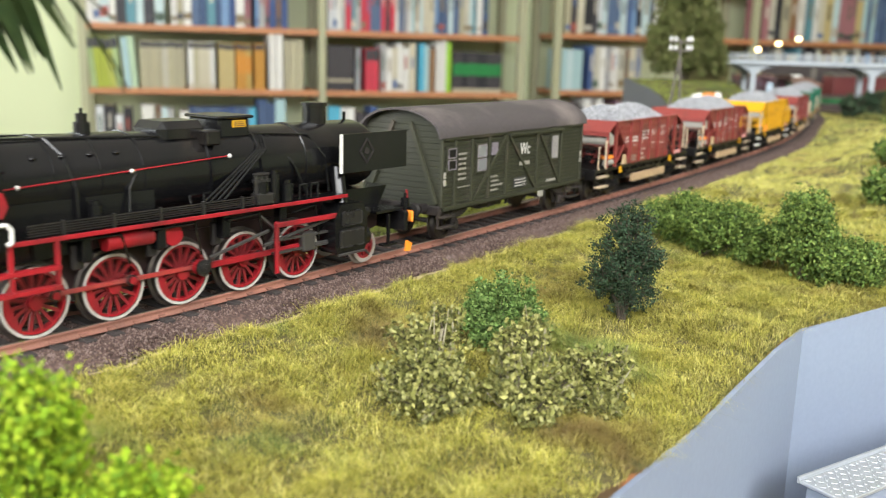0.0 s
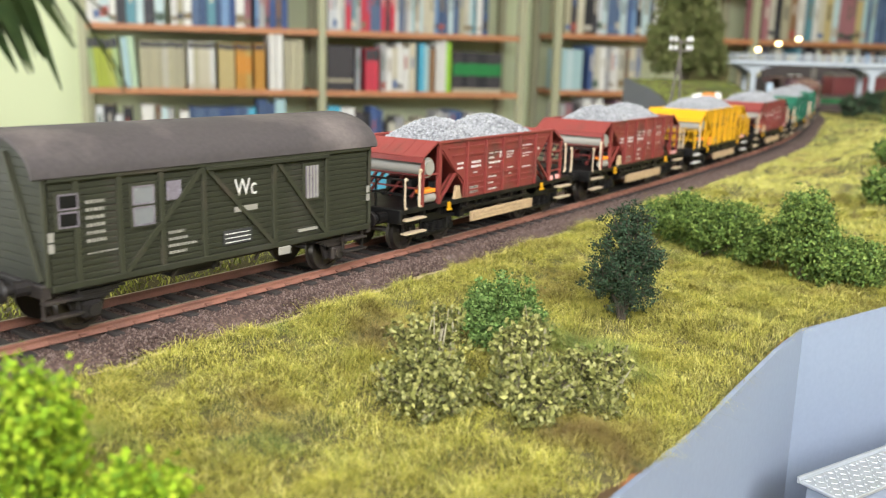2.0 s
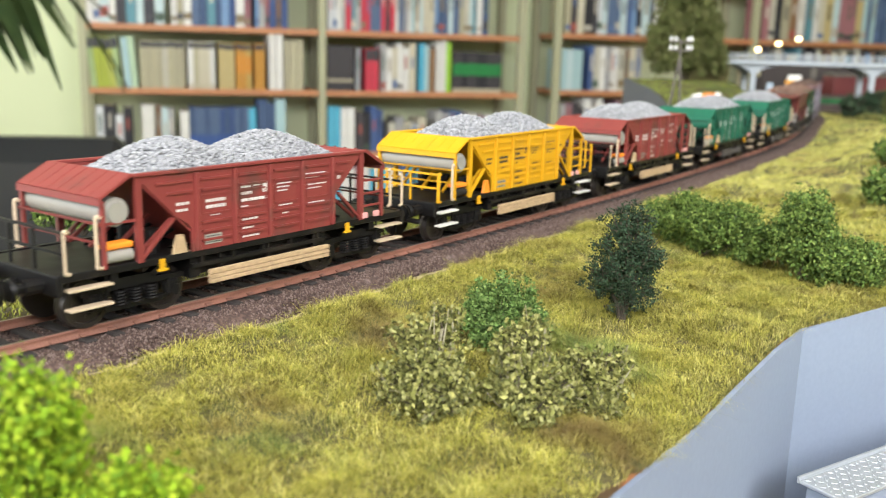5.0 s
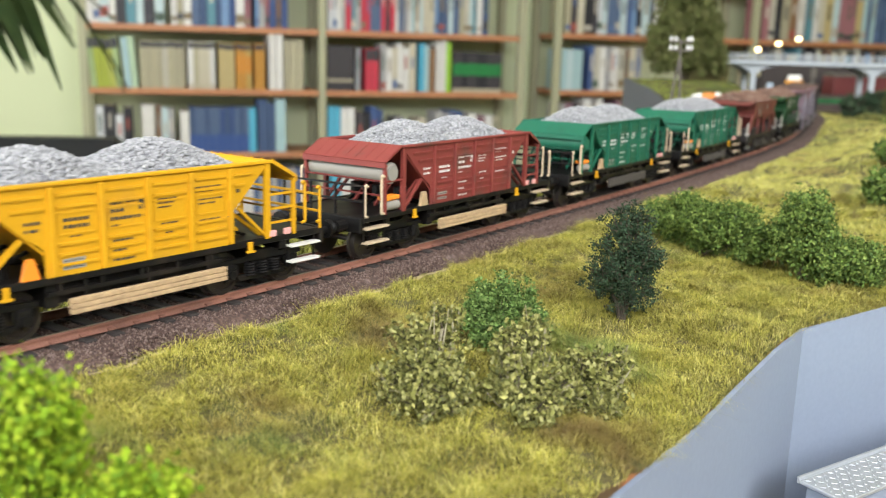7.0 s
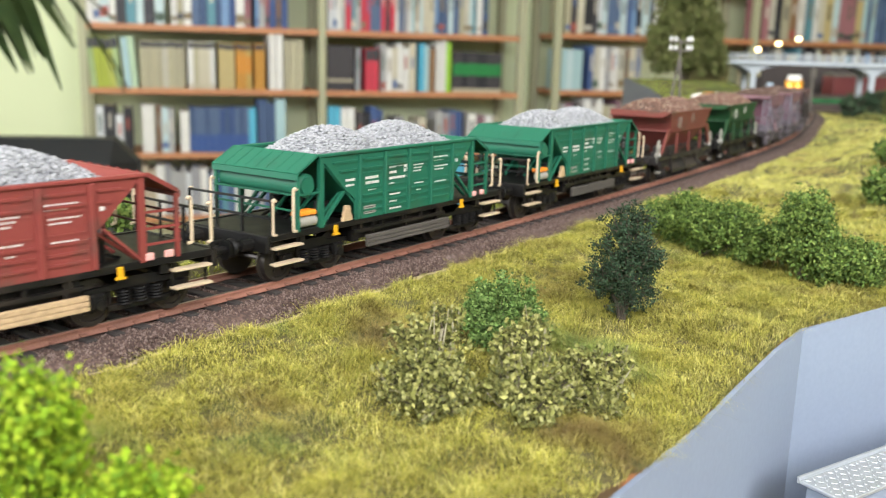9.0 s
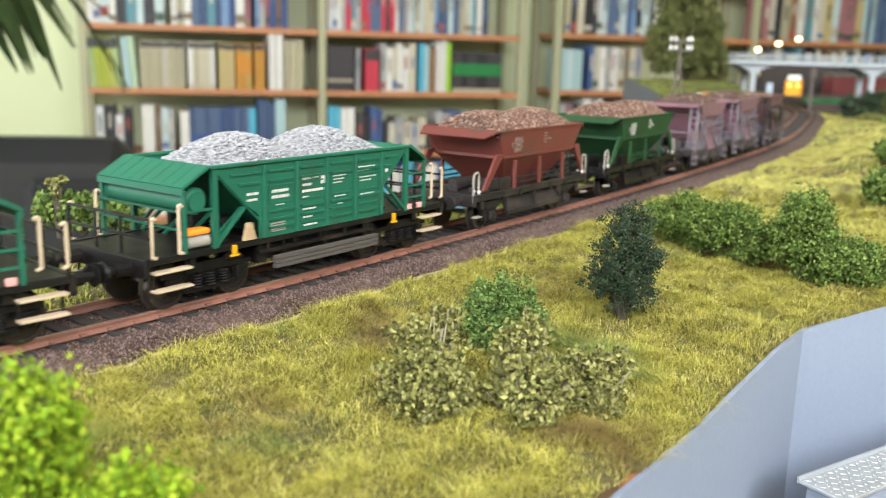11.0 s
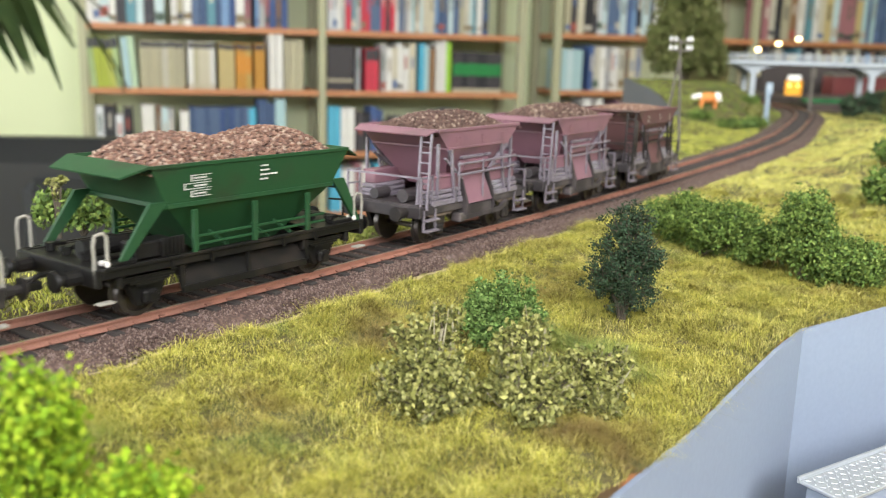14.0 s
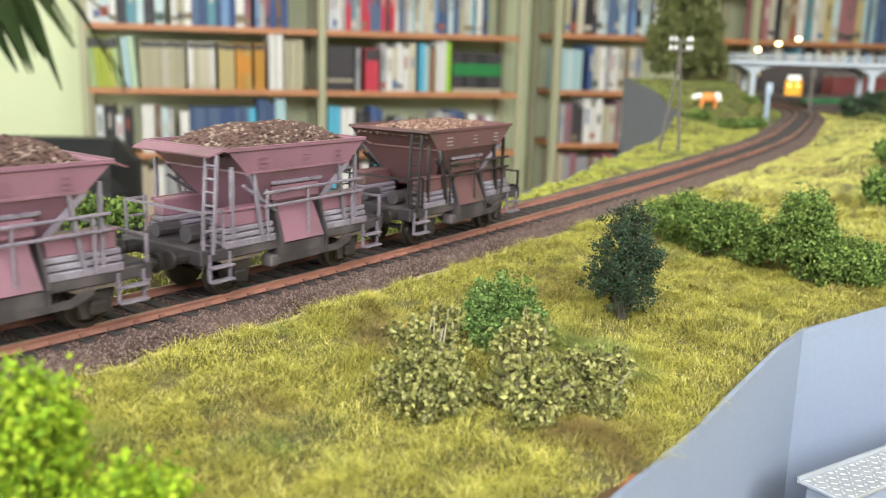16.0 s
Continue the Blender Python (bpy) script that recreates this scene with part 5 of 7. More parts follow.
            beam(bm, (sx * 37.6, sy * 15.9, 15.0), (sx * 28.2, sy * 15.9, 23.6), 1.0, 0.7)
            part("brace", bm, body, w)
            bm = bmesh.new()
            for z in ((24.6,) if sx < 0 else (18.5, 22.2, 26.0)):
                beam(bm, (sx * 38.0, sy * 16.0, z), (sx * 48.0, sy * 16.0, z), 0.5, 0.6)
            for z in (20.5, 24.8):
                beam(bm, (sx * 48.0, -16, z), (sx * 48.0, 16, z), 0.5, 0.5)
            part("cross_bar", bm, body, w)
        bm = bmesh.new()
        for y in (-9, 0, 9):
            beam(bm, (sx * 36, y, 14.8), (sx * 22, y, 20), 0.8, 0.8)
            rod(bm, (sx * 30, y, 14.6), (sx * 30, y, 20.5), 2.3, 10)
        part("discharge_gear", bm, M_BLACK, w)
        for y in (-13.5, -4.5, 4.5, 13.5):
            bm = beam(bmesh.new(), (sx * 26.6, y, 23.4), (sx * 37.4, y, 15.2), 0.9, 0.8)
            part("hopper_strut", bm, body, w)
    # air tank, only at the platform end
    bm = rod(bmesh.new(), (-43.3, -16.4, 26.9), (-43.3, 16.4, 26.9), 3.3, 24)
    bmesh.ops.bevel(bm, geom=[e for e in bm.edges if abs(e.verts[0].co.y - e.verts[1].co.y) < 0.01], offset=0.9, segments=3, affect="EDGES")
    part("air_tank", bm, tank, w, "cylindrical air tank across the wagon end", True)
    # handrails
    for sx in (-1, 1):
        for sy in (-1, 1):
            for x, z0, z1 in ((56.6, 15.2, 24.6), (48.9, 15.2, 26.8)):
                if sx > 0:
                    x, z0, z1 = (x, 17.0, 26.6) if x > 50 else (51.0, 17.5, 28.5)
                y = sy * 16.4
                bm = pipe(bmesh.new(), [(sx * (x - 1.2), y, z1 - 0.6), (sx * (x - 0.4), y, z1), (sx * x, y, z1 - 0.6), (sx * x, y, z0), (sx * (x - 1.2), y, z0 - 0.2)], 0.42, 8)
                part("handrail", bm, M_CREAM if deckrail is None or x < 50 else deckrail, w, "cream painted handrail", True)
        bm = bmesh.new()
        for z in (19.6, 24.2):
            beam(bm, (sx * 56.8, -16.2, z), (sx * 56.8, 16.2, z), 0.6, 0.6)
        for y in (-16.2, -5, 5, 16.2):
            beam(bm, (sx * 56.8, y, 14.8), (sx * 56.8, y, 24.2), 0.6, 0.6)
        part("end_railing", bm, deckrail or M_BLACK, w)
        for sy in (-1, 1):
            for z in (11.0, 6.6):
                bm = box(bmesh.new(), *sorted((sx * 45.6, sx * 56.2)), *sorted((sy * 14.6, sy * 17.2)), z, z + 0.6, 0.1)
                part("step", bm, M_CREAM if deckrail is None else M_WHITE, w, "pale step board")
            bm = bmesh.new()
            for x in (46.2, 55.6):
                beam(bm, (sx * x, sy * 15.0, 6.6), (sx * x, sy * 15.0, 13.4), 0.5, 0.5)
            part("step_hanger", bm, M_BLACK, w)
    # control gear on the deck
    bm = box(bmesh.new(), -46.4, -39.4, -16.2, -12.6, 18.6, 20.0, 0.3)
    part("control_box", bm, M_ORANGE, w, "orange control cover")
    bm = rod(bmesh.new(), (-46.2, -15.0, 16.9), (-39.6, -15.0, 16.9), 1.5, 12)
    part("cylinder", bm, M_TANK if deckrail is None else M_GREYBROWN, w, soften=True)
    for x in (-26.5, 40.5):
        bm = solid(bmesh.new(), [(x - 2.0, 15.0), (x + 2.0, 15.0), (x + 0.8, 19.4), (x - 0.8, 19.4)], "y", -16.3, -15.2)
        if x < 0:
            part("wedge_plate", bm, M_PLANK if deckrail is None else M_ORANGE, w, "pale triangular plate")
        else:
            bm.free()
            bm = bmesh.new()
            box(bm, 38.2, 40.4, -16.9, -15.9, 14.9, 16.6, 0.2)
            box(bm, 43.4, 45.6, -16.9, -15.9, 14.9, 16.6, 0.2)
            part("marker_plate", bm, material("pink_marker", (0.62, 0.30, 0.28), 0.6), w, "small pink and white markers")
    for x in (-32.2, 31.6):
        bm = bmesh.new()
        box(bm, x - 0.7, x + 0.7, -17.0, -16.2, 12.2, 14.6, 0.15)
        box(bm, x - 1.3, x + 1.3, -17.2, -16.2, 11.7, 12.3, 0.15)
        part("lifting_bracket", bm, M_YELLOW, w, "yellow bracket")
    # footboard
    for i in range(3):
        bm = box(bmesh.new(), -18.6, 23.4, -17.4, -16.0, 6.2 + i * 1.18, 7.25 + i * 1.18, 0.12)
        part("plank", bm, plank, w)
    bm = bmesh.new()
    for x in (-14, 2, 19):
        beam(bm, (x, -15.8, 6.4), (x, -15.2, 13.4), 0.8, 0.6)
    part("plank_bracket", bm, M_BLACK, w)
    # writing
    bm = bmesh.new()
    y = -16.3
    bars(bm, -27.5, 26.4, 3.8, 1.0, y, rng)
    bars(bm, -27.5, 24.9, 3.4, 0.9, y, rng)
    for i in range(2):
        bars(bm, -18.8, 26.2 - i * 1.5, 6.0, 1.15, y, rng)
    bars(bm, -17.5, 22.9, 3, 0.35, y, rng)
    for i, ww in enumerate((3.2, 3.4, 8.4, 2.2)):
        bars(bm, -7.6, 28.6 - i * 1.75, ww, 1.05, y, rng)
    box(bm, -0.4, 1.0, y - 0.06, y + 0.02, 27.0, 29.6)
    bars(bm, -3.6, 28.8, 2.4, 0.5, y, rng)
    for i in range(3):
        bars(bm, -7.4, 20.3 - i * 2.2, (5.0, 3.4, 5.6)[i], 0.7, y, rng)
    for i in range(3):
        bars(bm, 4.6, 28.4 - i * 0.95, (5.2, 4.4, 3.6)[i], 0.5, y, rng)
    bars(bm, 5.2, 22.6, 4.8, 0.5, y, rng)
    bars(bm, 6.4, 20.4, 2.2, 0.45, y, rng)
    for i in range(4):
        bars(bm, 15.2, (30.0, 29.0, 27.0, 26.0)[i], (7.6, 5.0, 8.0, 5.6)[i], 0.5, y, rng)
    bars(bm, 16.2, 22.0, 6.0, 0.5, y, rng)
    bars(bm, 27.6, 27.6, 1.3, 1.4, y, rng)
    part("lettering", bm, ink, w, "faded lettering on the wagon side")
    bm = bmesh.new()
    box(bm, -19.4, -14.2, -16.4, -16.1, 16.0, 18.4)
    part("data_plate", bm, M_TANK, w, "small pale data plate")
    bm = bmesh.new()
    for i in range(3):
        bars(bm, -19.0, 16.3 + i * 0.75, 4.4, 0.35, -16.42, rng)
    part("plate_writing", bm, M_INK, w)
    for x in (-37.3, 38.6):
        bogie(w, x)
    buffers(w, 58.6)
    heap("gravel_load", w, -34.0, 35.5, 14.8, 32.8, 7.7, [(-17, 15), (15, 16)], M_STONE, 0.66, 9000, seed)
    TRAIN.append((w, u))
    return w


def van(u):
    w = empty("van_wagon", "olive green boarded van with a curved grey roof", "railway wagon")
    half = 50.2
    bm = bmesh.new()
    box(bm, -half, half, -15.7, 15.7, 13.2, 36.2)
    part("body_core", bm, M_OLIVE, w)
    # side boards
    bm = box(bmesh.new(), -half + 0.6, half - 0.6, -0.32, 0.32, -0.66, 0.66, 0.18)
    me = mesh_of("board", bm, M_OLIVEJOINT)
    me2 = mesh_of("board", box(bmesh.new(), -half + 0.5, half - 0.5, -0.36, 0.36, -0.62, 0.5, 0.1), M_OLIVE)
    for sy in (-1, 1):
        for i in range(16):
            put_mesh("board", me, w, pose(0, sy * 15.72 * MM, (13.95 + i * 1.42) * MM))
            put_mesh("board", me2, w, pose(0, sy * 15.80 * MM, (13.90 + i * 1.42) * MM))
    # end walls with boards and a brace
    for sx in (-1, 1):
        arc = [(-16.0, 13.2), (16.0, 13.2), (16.0, 36.0)] + [(16.2 * math.cos(a), 36.0 + 8.6 * math.sin(a)) for a in [i * math.pi / 16 for i in range(1, 16)]] + [(-16.0, 36.0)]
        bm = solid(bmesh.new(), arc, "x", *sorted((sx * half, sx * (half + 0.7))))
        part("end_wall", bm, M_OLIVE, w)
        for i in range(14):
            z = 15 + i * 1.9
            bm = bmesh.new()
            yy = 15.6 if z < 36 else 16.0 * math.sqrt(max(0.02, 1 - ((z - 36) / 8.6) ** 2)) - 0.6
            box(bm, *sorted((sx * (half + 0.65), sx * (half + 0.9))), -yy, yy, z, z + 1.7, 0.1)
            part("end_board", bm, M_OLIVE, w)
        for sy in (-1, 1):
            bm = beam(bmesh.new(), (sx * (half + 1.3), sy * 14.5, 14), (sx * (half + 1.3), sy * 3.5, 40.5), 1.1, 1.3)
            part("end_brace", bm, M_OLIVEJOINT, w)
            bm = box(bmesh.new(), *sorted((sx * half, sx * (half + 1.0))), *sorted((sy * 15.4, sy * 16.6)), 12.8, 36.2, 0.2)
            part("corner_post", bm, M_OLIVEJOINT, w)
    # roof
    outer = [(17.3 * math.cos(a), 36.0 + 9.2 * math.sin(a)) for a in [i * math.pi / 24 for i in range(0, 25)]]
    inner = [(16.6 * math.cos(a), 35.7 + 8.7 * math.sin(a)) for a in [i * math.pi / 24 for i in range(24, -1, -1)]]
    bm = solid(bmesh.new(), outer + inner, "x", -53.6, 53.0)
    part("roof", bm, M_ROOF, w, "curved grey roof with pale dusty edges", True)
    for sy in (-1, 1):
        bm = box(bmesh.new(), -half, half, *sorted((sy * 15.9, sy * 16.9)), 34.9, 36.2, 0.2)
        part("eaves_board", bm, M_OLIVEJOINT, w)
        bm = box(bmesh.new(), -half, half, *sorted((sy * 15.2, sy * 16.9)), 11.6, 13.2, 0.2)
        part("sole_bar", bm, M_OLIVE, w)
        for x in (-33.0, -22.0, -9.8, 13.0, 32.6, -43.5):
            bm = box(bmesh.new(), x - 0.7, x + 0.7, *sorted((sy * 15.9, sy * 16.75)), 12.6, 35.2, 0.15)
            part("frame_post", bm, M_OLIVEJOINT, w)
        for p, q in (((-32.0, 13.2), (-10.4, 34.8)), ((12.2, 13.0), (-9.2, 34.8)), ((13.6, 34.8), (32.0, 13.0))):
            bm = beam(bmesh.new(), (p[0], sy * 16.6, p[1]), (q[0], sy * 16.6, q[1]), 0.7, 1.1)
            part("diagonal_brace", bm, M_OLIVEJOINT, w)
        bm = box(bmesh.new(), -9.5, 33.0, *sorted((sy * 16.6, sy * 17.4)), 34.0, 35.1, 0.2)
        part("door_rail", bm, M_OLIVE, w)
    y = -16.2
    for x0, x1, z0, z1, panes in ((-48.6, -42.6, 24.5, 33.0, 2), (-30.6, -23.6, 22.6, 33.0, 2), (23.2, 30.0, 22.8, 33.2, 0)):
        win = part("window", box(bmesh.new(), x0, x1, y - 0.5, y, z0, z1, 0.15), M_OLIVEJOINT, w)
        if panes:
            zm = (z0 + z1) / 2
            for a, b in ((z0 + 0.8, zm - 0.4), (zm + 0.4, z1 - 0.8)):
                bm = box(bmesh.new(), x0 + 0.8, x1 - 0.8, y - 0.56, y - 0.3, a, b)
                part("pane", bm, M_GLASSGREY if x0 > -40 else M_BLACK, win, "milky glass pane")
                bm = bmesh.new()
                for zz in (a, b):
                    box(bm, x0 + 0.7, x1 - 0.7, y - 0.66, y - 0.4, zz - 0.18, zz + 0.18)
                for xx in (x0 + 0.8, x1 - 0.8):
                    box(bm, xx - 0.18, xx + 0.18, y - 0.66, y - 0.4, a, b)
                part("pane_frame", bm, M_SLATE, win, "thin grey window frame")
        else:
            part("pane", box(bmesh.new(), x0 + 0.9, x1 - 0.9, y - 0.56, y - 0.3, z0 + 0.9, z1 - 0.9), M_SLATE, win)
            for i in range(4):
                xx = x0 + 1.6 + i * 1.2
                part("window_bar", rod(bmesh.new(), (xx, y - 0.7, z0 + 0.7), (xx, y - 0.7, z1 - 0.7), 0.2, 6), M_TANK, win)
    part("hatch", box(bmesh.new(), -20.6, -16.4, y - 0.4, y, 28.0, 32.6, 0.2), M_SLATE, w, "small grey hatch")
    # class letters and unreadable lines
    cu = bpy.data.curves.new("class_letters", "FONT")
    cu.body, cu.size, cu.extrude = "Wc", 6.2, 0.05
    tmp = new("class_letters", cu)
    bpy.context.view_layer.update()
    me = bpy.data.meshes.new_from_object(tmp.evaluated_get(bpy.context.evaluated_depsgraph_get()))
    bpy.data.objects.remove(tmp)
    me.transform(Matrix.Translation((-0.5 * MM, (y - 0.35) * MM, 26.9 * MM)) @ Matrix.Rotation(radians(90), 4, "X") @ Matrix.Diagonal((MM * 0.8, MM, MM, 1)))
    me.materials.clear()
    me.materials.append(M_WHITE)
    ob = new("class_letters", me)
    ob.parent = w
    rng = random.Random(9)
    bm = bmesh.new()
    box(bm, -0.5, 7.0, y - 0.34, y - 0.1, 22.8, 24.2)
    for i in range(4):
        bars(bm, -20.4, 20.0 - i * 1.6, (4.6, 5.4, 8.0, 5.0)[i], 1.0, y - 0.2, rng)
    for i in range(6):
        bars(bm, -41.4, 29.6 - i * 1.7, 4.6, 1.1, y - 0.2, rng)
    bars(bm, -41.4, 18.6, 7.5, 0.5, y - 0.2, rng)
    for x in (-50.0, 49.4):
        for z in (20.2, 22.6):
            box(bm, x - 0.5, x + 0.7, y - 0.7, y - 0.4, z, z + 2.0)
    box(bm, 21.4, 28.6, y - 0.5, y - 0.1, 14.6, 15.4)
    part("lettering", bm, M_TANK, w, "pale lettering on the van side")
    bm = box(bmesh.new(), -4.2, 5.0, y - 0.3, y - 0.05, 14.8, 18.4)
    part("data_plate", bm, M_INK, w)
    bm = bmesh.new()
    for i in range(3):
        bars(bm, -3.6, 15.2 + i * 1.1, 8, 0.4, y - 0.32, rng)
    part("plate_writing", bm, M_WHITE, w)
    # running gear
    for x in (-39.6, 39.6):
        for sy in (-1, 1):
            bm = bmesh.new()
            y0, y1 = sorted((sy * 11.4, sy * 12.2))
            solid(bm, [(x - 6, 12), (x - 4.4, 12), (x - 2.6, 6), (x + 2.6, 6), (x + 4.4, 12), (x + 6, 12), (x + 3.4, 4), (x - 3.4, 4)], "y", y0, y1)
            box(bm, x - 2.4, x + 2.4, *sorted((sy * 12, sy * 14.4)), 3.6, 7.6, 0.6)
            for i in range(4):
                h = 8.6 - i * 1.5
                box(bm, x - h, x + h, *sorted((sy * 12.6, sy * 14.0)), 9.6 - i * 0.55, 10.1 - i * 0.55)
            rod(bm, (x, sy * 14.3, 5.6), (x, sy * 15.0, 5.6), 1.4, 10)
            part("axle_guard", bm, M_GREYBROWN, w, "grey axle guard with leaf spring")
        wagon_wheelset(w, x)
    bm = bmesh.new()
    box(bm, -50, 50, -14, -12, 10.4, 12.6)
    box(bm, -50, 50, 12, 14, 10.4, 12.6)
    box(bm, -50, 50, -3, 3, 10.6, 12.8)
    for sx in (-1, 1):
        box(bm, *sorted((sx * 50, sx * 52)), -16, 16, 10.2, 13.4, 0.3)
    for x in (-18, -6, 8):
        beam(bm, (x, -14, 9), (x + 3, -14, 12), 0.7, 0.7)
    box(bm, -14, 2, -8, 8, 7, 10.6, 0.6)
    part("underframe", bm, M_GREYBROWN, w)
    for x in (-48, 44):
        bm = bmesh.new()
        for z in (6.0, 9.4):
            box(bm, x - 4.4, x + 4.4, -17.6, -15.2, z, z + 0.6, 0.1)
        for xx in (x - 4, x + 4):
            beam(bm, (xx, -15.8, 6), (xx, -15.8, 12.4), 0.6, 0.6)
        part("steps", bm, M_GREYBROWN, w)
    part("card_box", box(bmesh.new(), 14, 18, -17.2, -16.4, 9.4, 11.6, 0.2), M_TANK, w, "small pale label box")
    buffers(w, 51.6, M_GREYBROWN, 7.0)
    TRAIN.append((w, u))


def two_axle(u, body, frame, seed, lab, ink):
    """Two-axle hopper wagon with a flared top on raking struts."""
    rng = random.Random(seed)
    w = empty("self_discharging_wagon", lab, "railway wagon", "two-axle hopper wagons")
    x0, x1 = -29.0, 37.0
    top = [(x0, -16.6), (x1, -16.6), (x1, 16.6), (x0, 16.6)]
    mid = [(x0 + 4.5, -15.4), (x1 - 5.5, -15.4), (x1 - 5.5, 15.4), (x0 + 4.5, 15.4)]
    low = [(-9, -7.5), (17, -7.5), (17, 7.5), (-9, 7.5)]
    for nm, a, b, za, zb in (("upper_panel", top, mid, 36.0, 26.6), ("lower_panel", mid, low, 26.6, 12.6)):
        for i in range(4):
            j = (i + 1) % 4
            bm = plate(bmesh.new(), [(*a[i], za), (*a[j], za), (*b[j], zb), (*b[i], zb)], 0.5)
            part(nm, bm, body, w)
    for p, q in zip(mid, mid[1:] + mid[:1]):
        part("stiffening_bead", beam(bmesh.new(), (*p, 26.4), (*q, 26.4), 1.0, 1.0), body, w)
    for p, q in zip(top, top[1:] + top[:1]):
        part("rim_bead", beam(bmesh.new(), (*p, 36.0), (*q, 36.0), 0.7, 0.8), body, w)
    for sx, xe in ((-1, x0), (1, x1)):
        bm = plate(bmesh.new(), [(xe, -16.6, 36.0), (xe, 16.6, 36.0), (xe + sx * 6.5, 14.0, 33.6), (xe + sx * 6.5, -14.0, 33.6)], 0.5)
        part("end_flap", bm, body, w)
    for xt, xb in ((x0 + 2.5, x0 - 8.0), (x1 - 3, x1 + 5)):
        for sy in (-1, 1):
            bm = solid(bmesh.new(), [(xt - 2.4, 27.6), (xt + 2.4, 27.6), (xb + 1.1, 14.7), (xb - 1.1, 14.7)], "y", *sorted((sy * 14.7, sy * 15.7)))
            part("strut", bm, body, w)
    for sy in (-1, 1):
        for x in (-17, 2, 21):
            bm = box(bmesh.new(), x - 0.7, x + 0.7, *sorted((sy * 15.8, sy * 16.8)), 14.4, 25.0, 0.1)
            part("stanchion", bm, body, w)
        bm = bmesh.new()
        for z in (18.2, 16.2):
            rod(bm, (-17, sy * 15.6, z), (28, sy * 15.6, z + 0.2), 0.4, 6)
        for x in (-6, 8, 16):
            beam(bm, (x, sy * 15, 14.6), (x - 3, sy * 9, 19), 0.7, 0.7)
        part("release_rod", bm, body if frame is M_BLACK else M_GREYBROWN, w)
    bm = bmesh.new()
    for sy in (-1, 1):
        box(bm, -42.5, 42.5, *sorted((sy * 14.6, sy * 16.3)), 12.0, 14.6, 0.3)
        box(bm, -42, 42, *sorted((sy * 16.2, sy * 16.9)), 14.0, 14.8, 0.1)
        for x in (-24, -12, 12, 24):
            box(bm, x - 0.5, x + 0.5, *sorted((sy * 16.2, sy * 16.7)), 11.6, 14.0)
    for sx in (-1, 1):
        box(bm, *sorted((sx * 42.5, sx * 44.2)), -16.4, 16.4, 10.4, 14.8, 0.3)
        box(bm, *sorted((sx * 26, sx * 42.5)), -14.6, 14.6, 13.6, 14.4)
    box(bm, -42, 42, -4, 4, 10.6, 13.6)
    part("underframe", bm, frame, w)
    bm = bmesh.new()
    box(bm, -33, -22, -15, -9, 14.8, 18.8, 0.4)
    for i in range(6):
        box(bm, -26.6 + i * 1.1, -26.0 + i * 1.1, -16.6, -15.8, 15.0, 19.4)
    rod(bm, (-40, -4, 17), (-28, -4, 17), 2.2, 12)
    part("brake_gear", bm, frame, w)
    for x in (-37, 36):
        bm = bmesh.new()
        for y in (-12, -5, 3, 10):
            rod(bm, (x - 2, y, 14.6), (x - 2, y, 16.6), 1.2, 8)
            rod(bm, (x - 3.5, y, 16.2), (x + 3, y + 2, 15.4), 0.6, 6)
        box(bm, x - 4, x + 4, -15.8, -13.4, 14.6, 15.6, 0.2)
        part("air_valve", bm, frame, w)
    bm = bmesh.new()
    for x in (-41, 40):
        for y in (-15.9, -13.9):
            rod(bm, (x, y - 0.5, 15.6), (x, y, 15.6), 0.7, 10)
    part("end_cock", bm, M_WHITE, w, "small white cock handles")
    part("wheel_shaft", rod(bmesh.new(), (34, -12, 21.5), (45, -9, 19.5), 0.3, 6), frame, w)
    bm = bmesh.new()
    for sy in (-1, 1):
        plate(bm, [(-20.6, sy * 12.6, 11.6), (20.6, sy * 12.6, 11.6), (20.6, sy * 15.9, 6.6), (-20.6, sy * 15.9, 6.6)], 0.5)
        box(bm, -20.8, 20.8, *sorted((sy * 15.6, sy * 16.3)), 5.0, 6.8, 0.15)
        for x in (-20.8, 20.2):
            solid(bm, [(sy * 12.4, 11.8), (sy * 16.0, 11.8), (sy * 16.0, 5.2), (sy * 15.4, 5.2)], "x", x, x + 0.6)
    part("skirt_plate", bm, frame, w, "long sloping chute plate with a lip")
    bm = bmesh.new()
    for x in (-21, 0, 21):
        beam(bm, (x, -16, 6.4), (x, -15.6, 12), 0.9, 0.7)
    part("plate_hanger", bm, frame, w)
    for x in (-29, 29):
        for sy in (-1, 1):
            bm = bmesh.new()
            solid(bm, [(x - 6.4, 11.6), (x - 4.6, 11.6), (x - 2.6, 6.4), (x + 2.6, 6.4), (x + 4.6, 11.6), (x + 6.4, 11.6), (x + 3.2, 3.8), (x - 3.2, 3.8)], "y", *sorted((sy * 11.4, sy * 12.4)))
            solid(bm, [(x - 6.6, 12.2), (x + 6.6, 12.2), (x + 5.0, 8.6), (x + 3.0, 3.6), (x - 3.0, 3.6), (x - 5.0, 8.6)], "y", *sorted((sy * 12.6, sy * 13.4)))
            box(bm, x - 2.0, x + 2.0, *sorted((sy * 13.2, sy * 15.2)), 4.0, 7.4, 0.6)
            rod(bm, (x, sy * 15.1, 5.6), (x, sy * 15.7, 5.6), 1.3, 10)
            part("axle_guard", bm, frame, w)
            bm = bmesh.new()
            for i in range(4):
                h = 8.4 - i * 1.5
                box(bm, x - h, x + h, *sorted((sy * 13.4, sy * 14.8)), 10.6 - i * 0.65, 11.2 - i * 0.65)
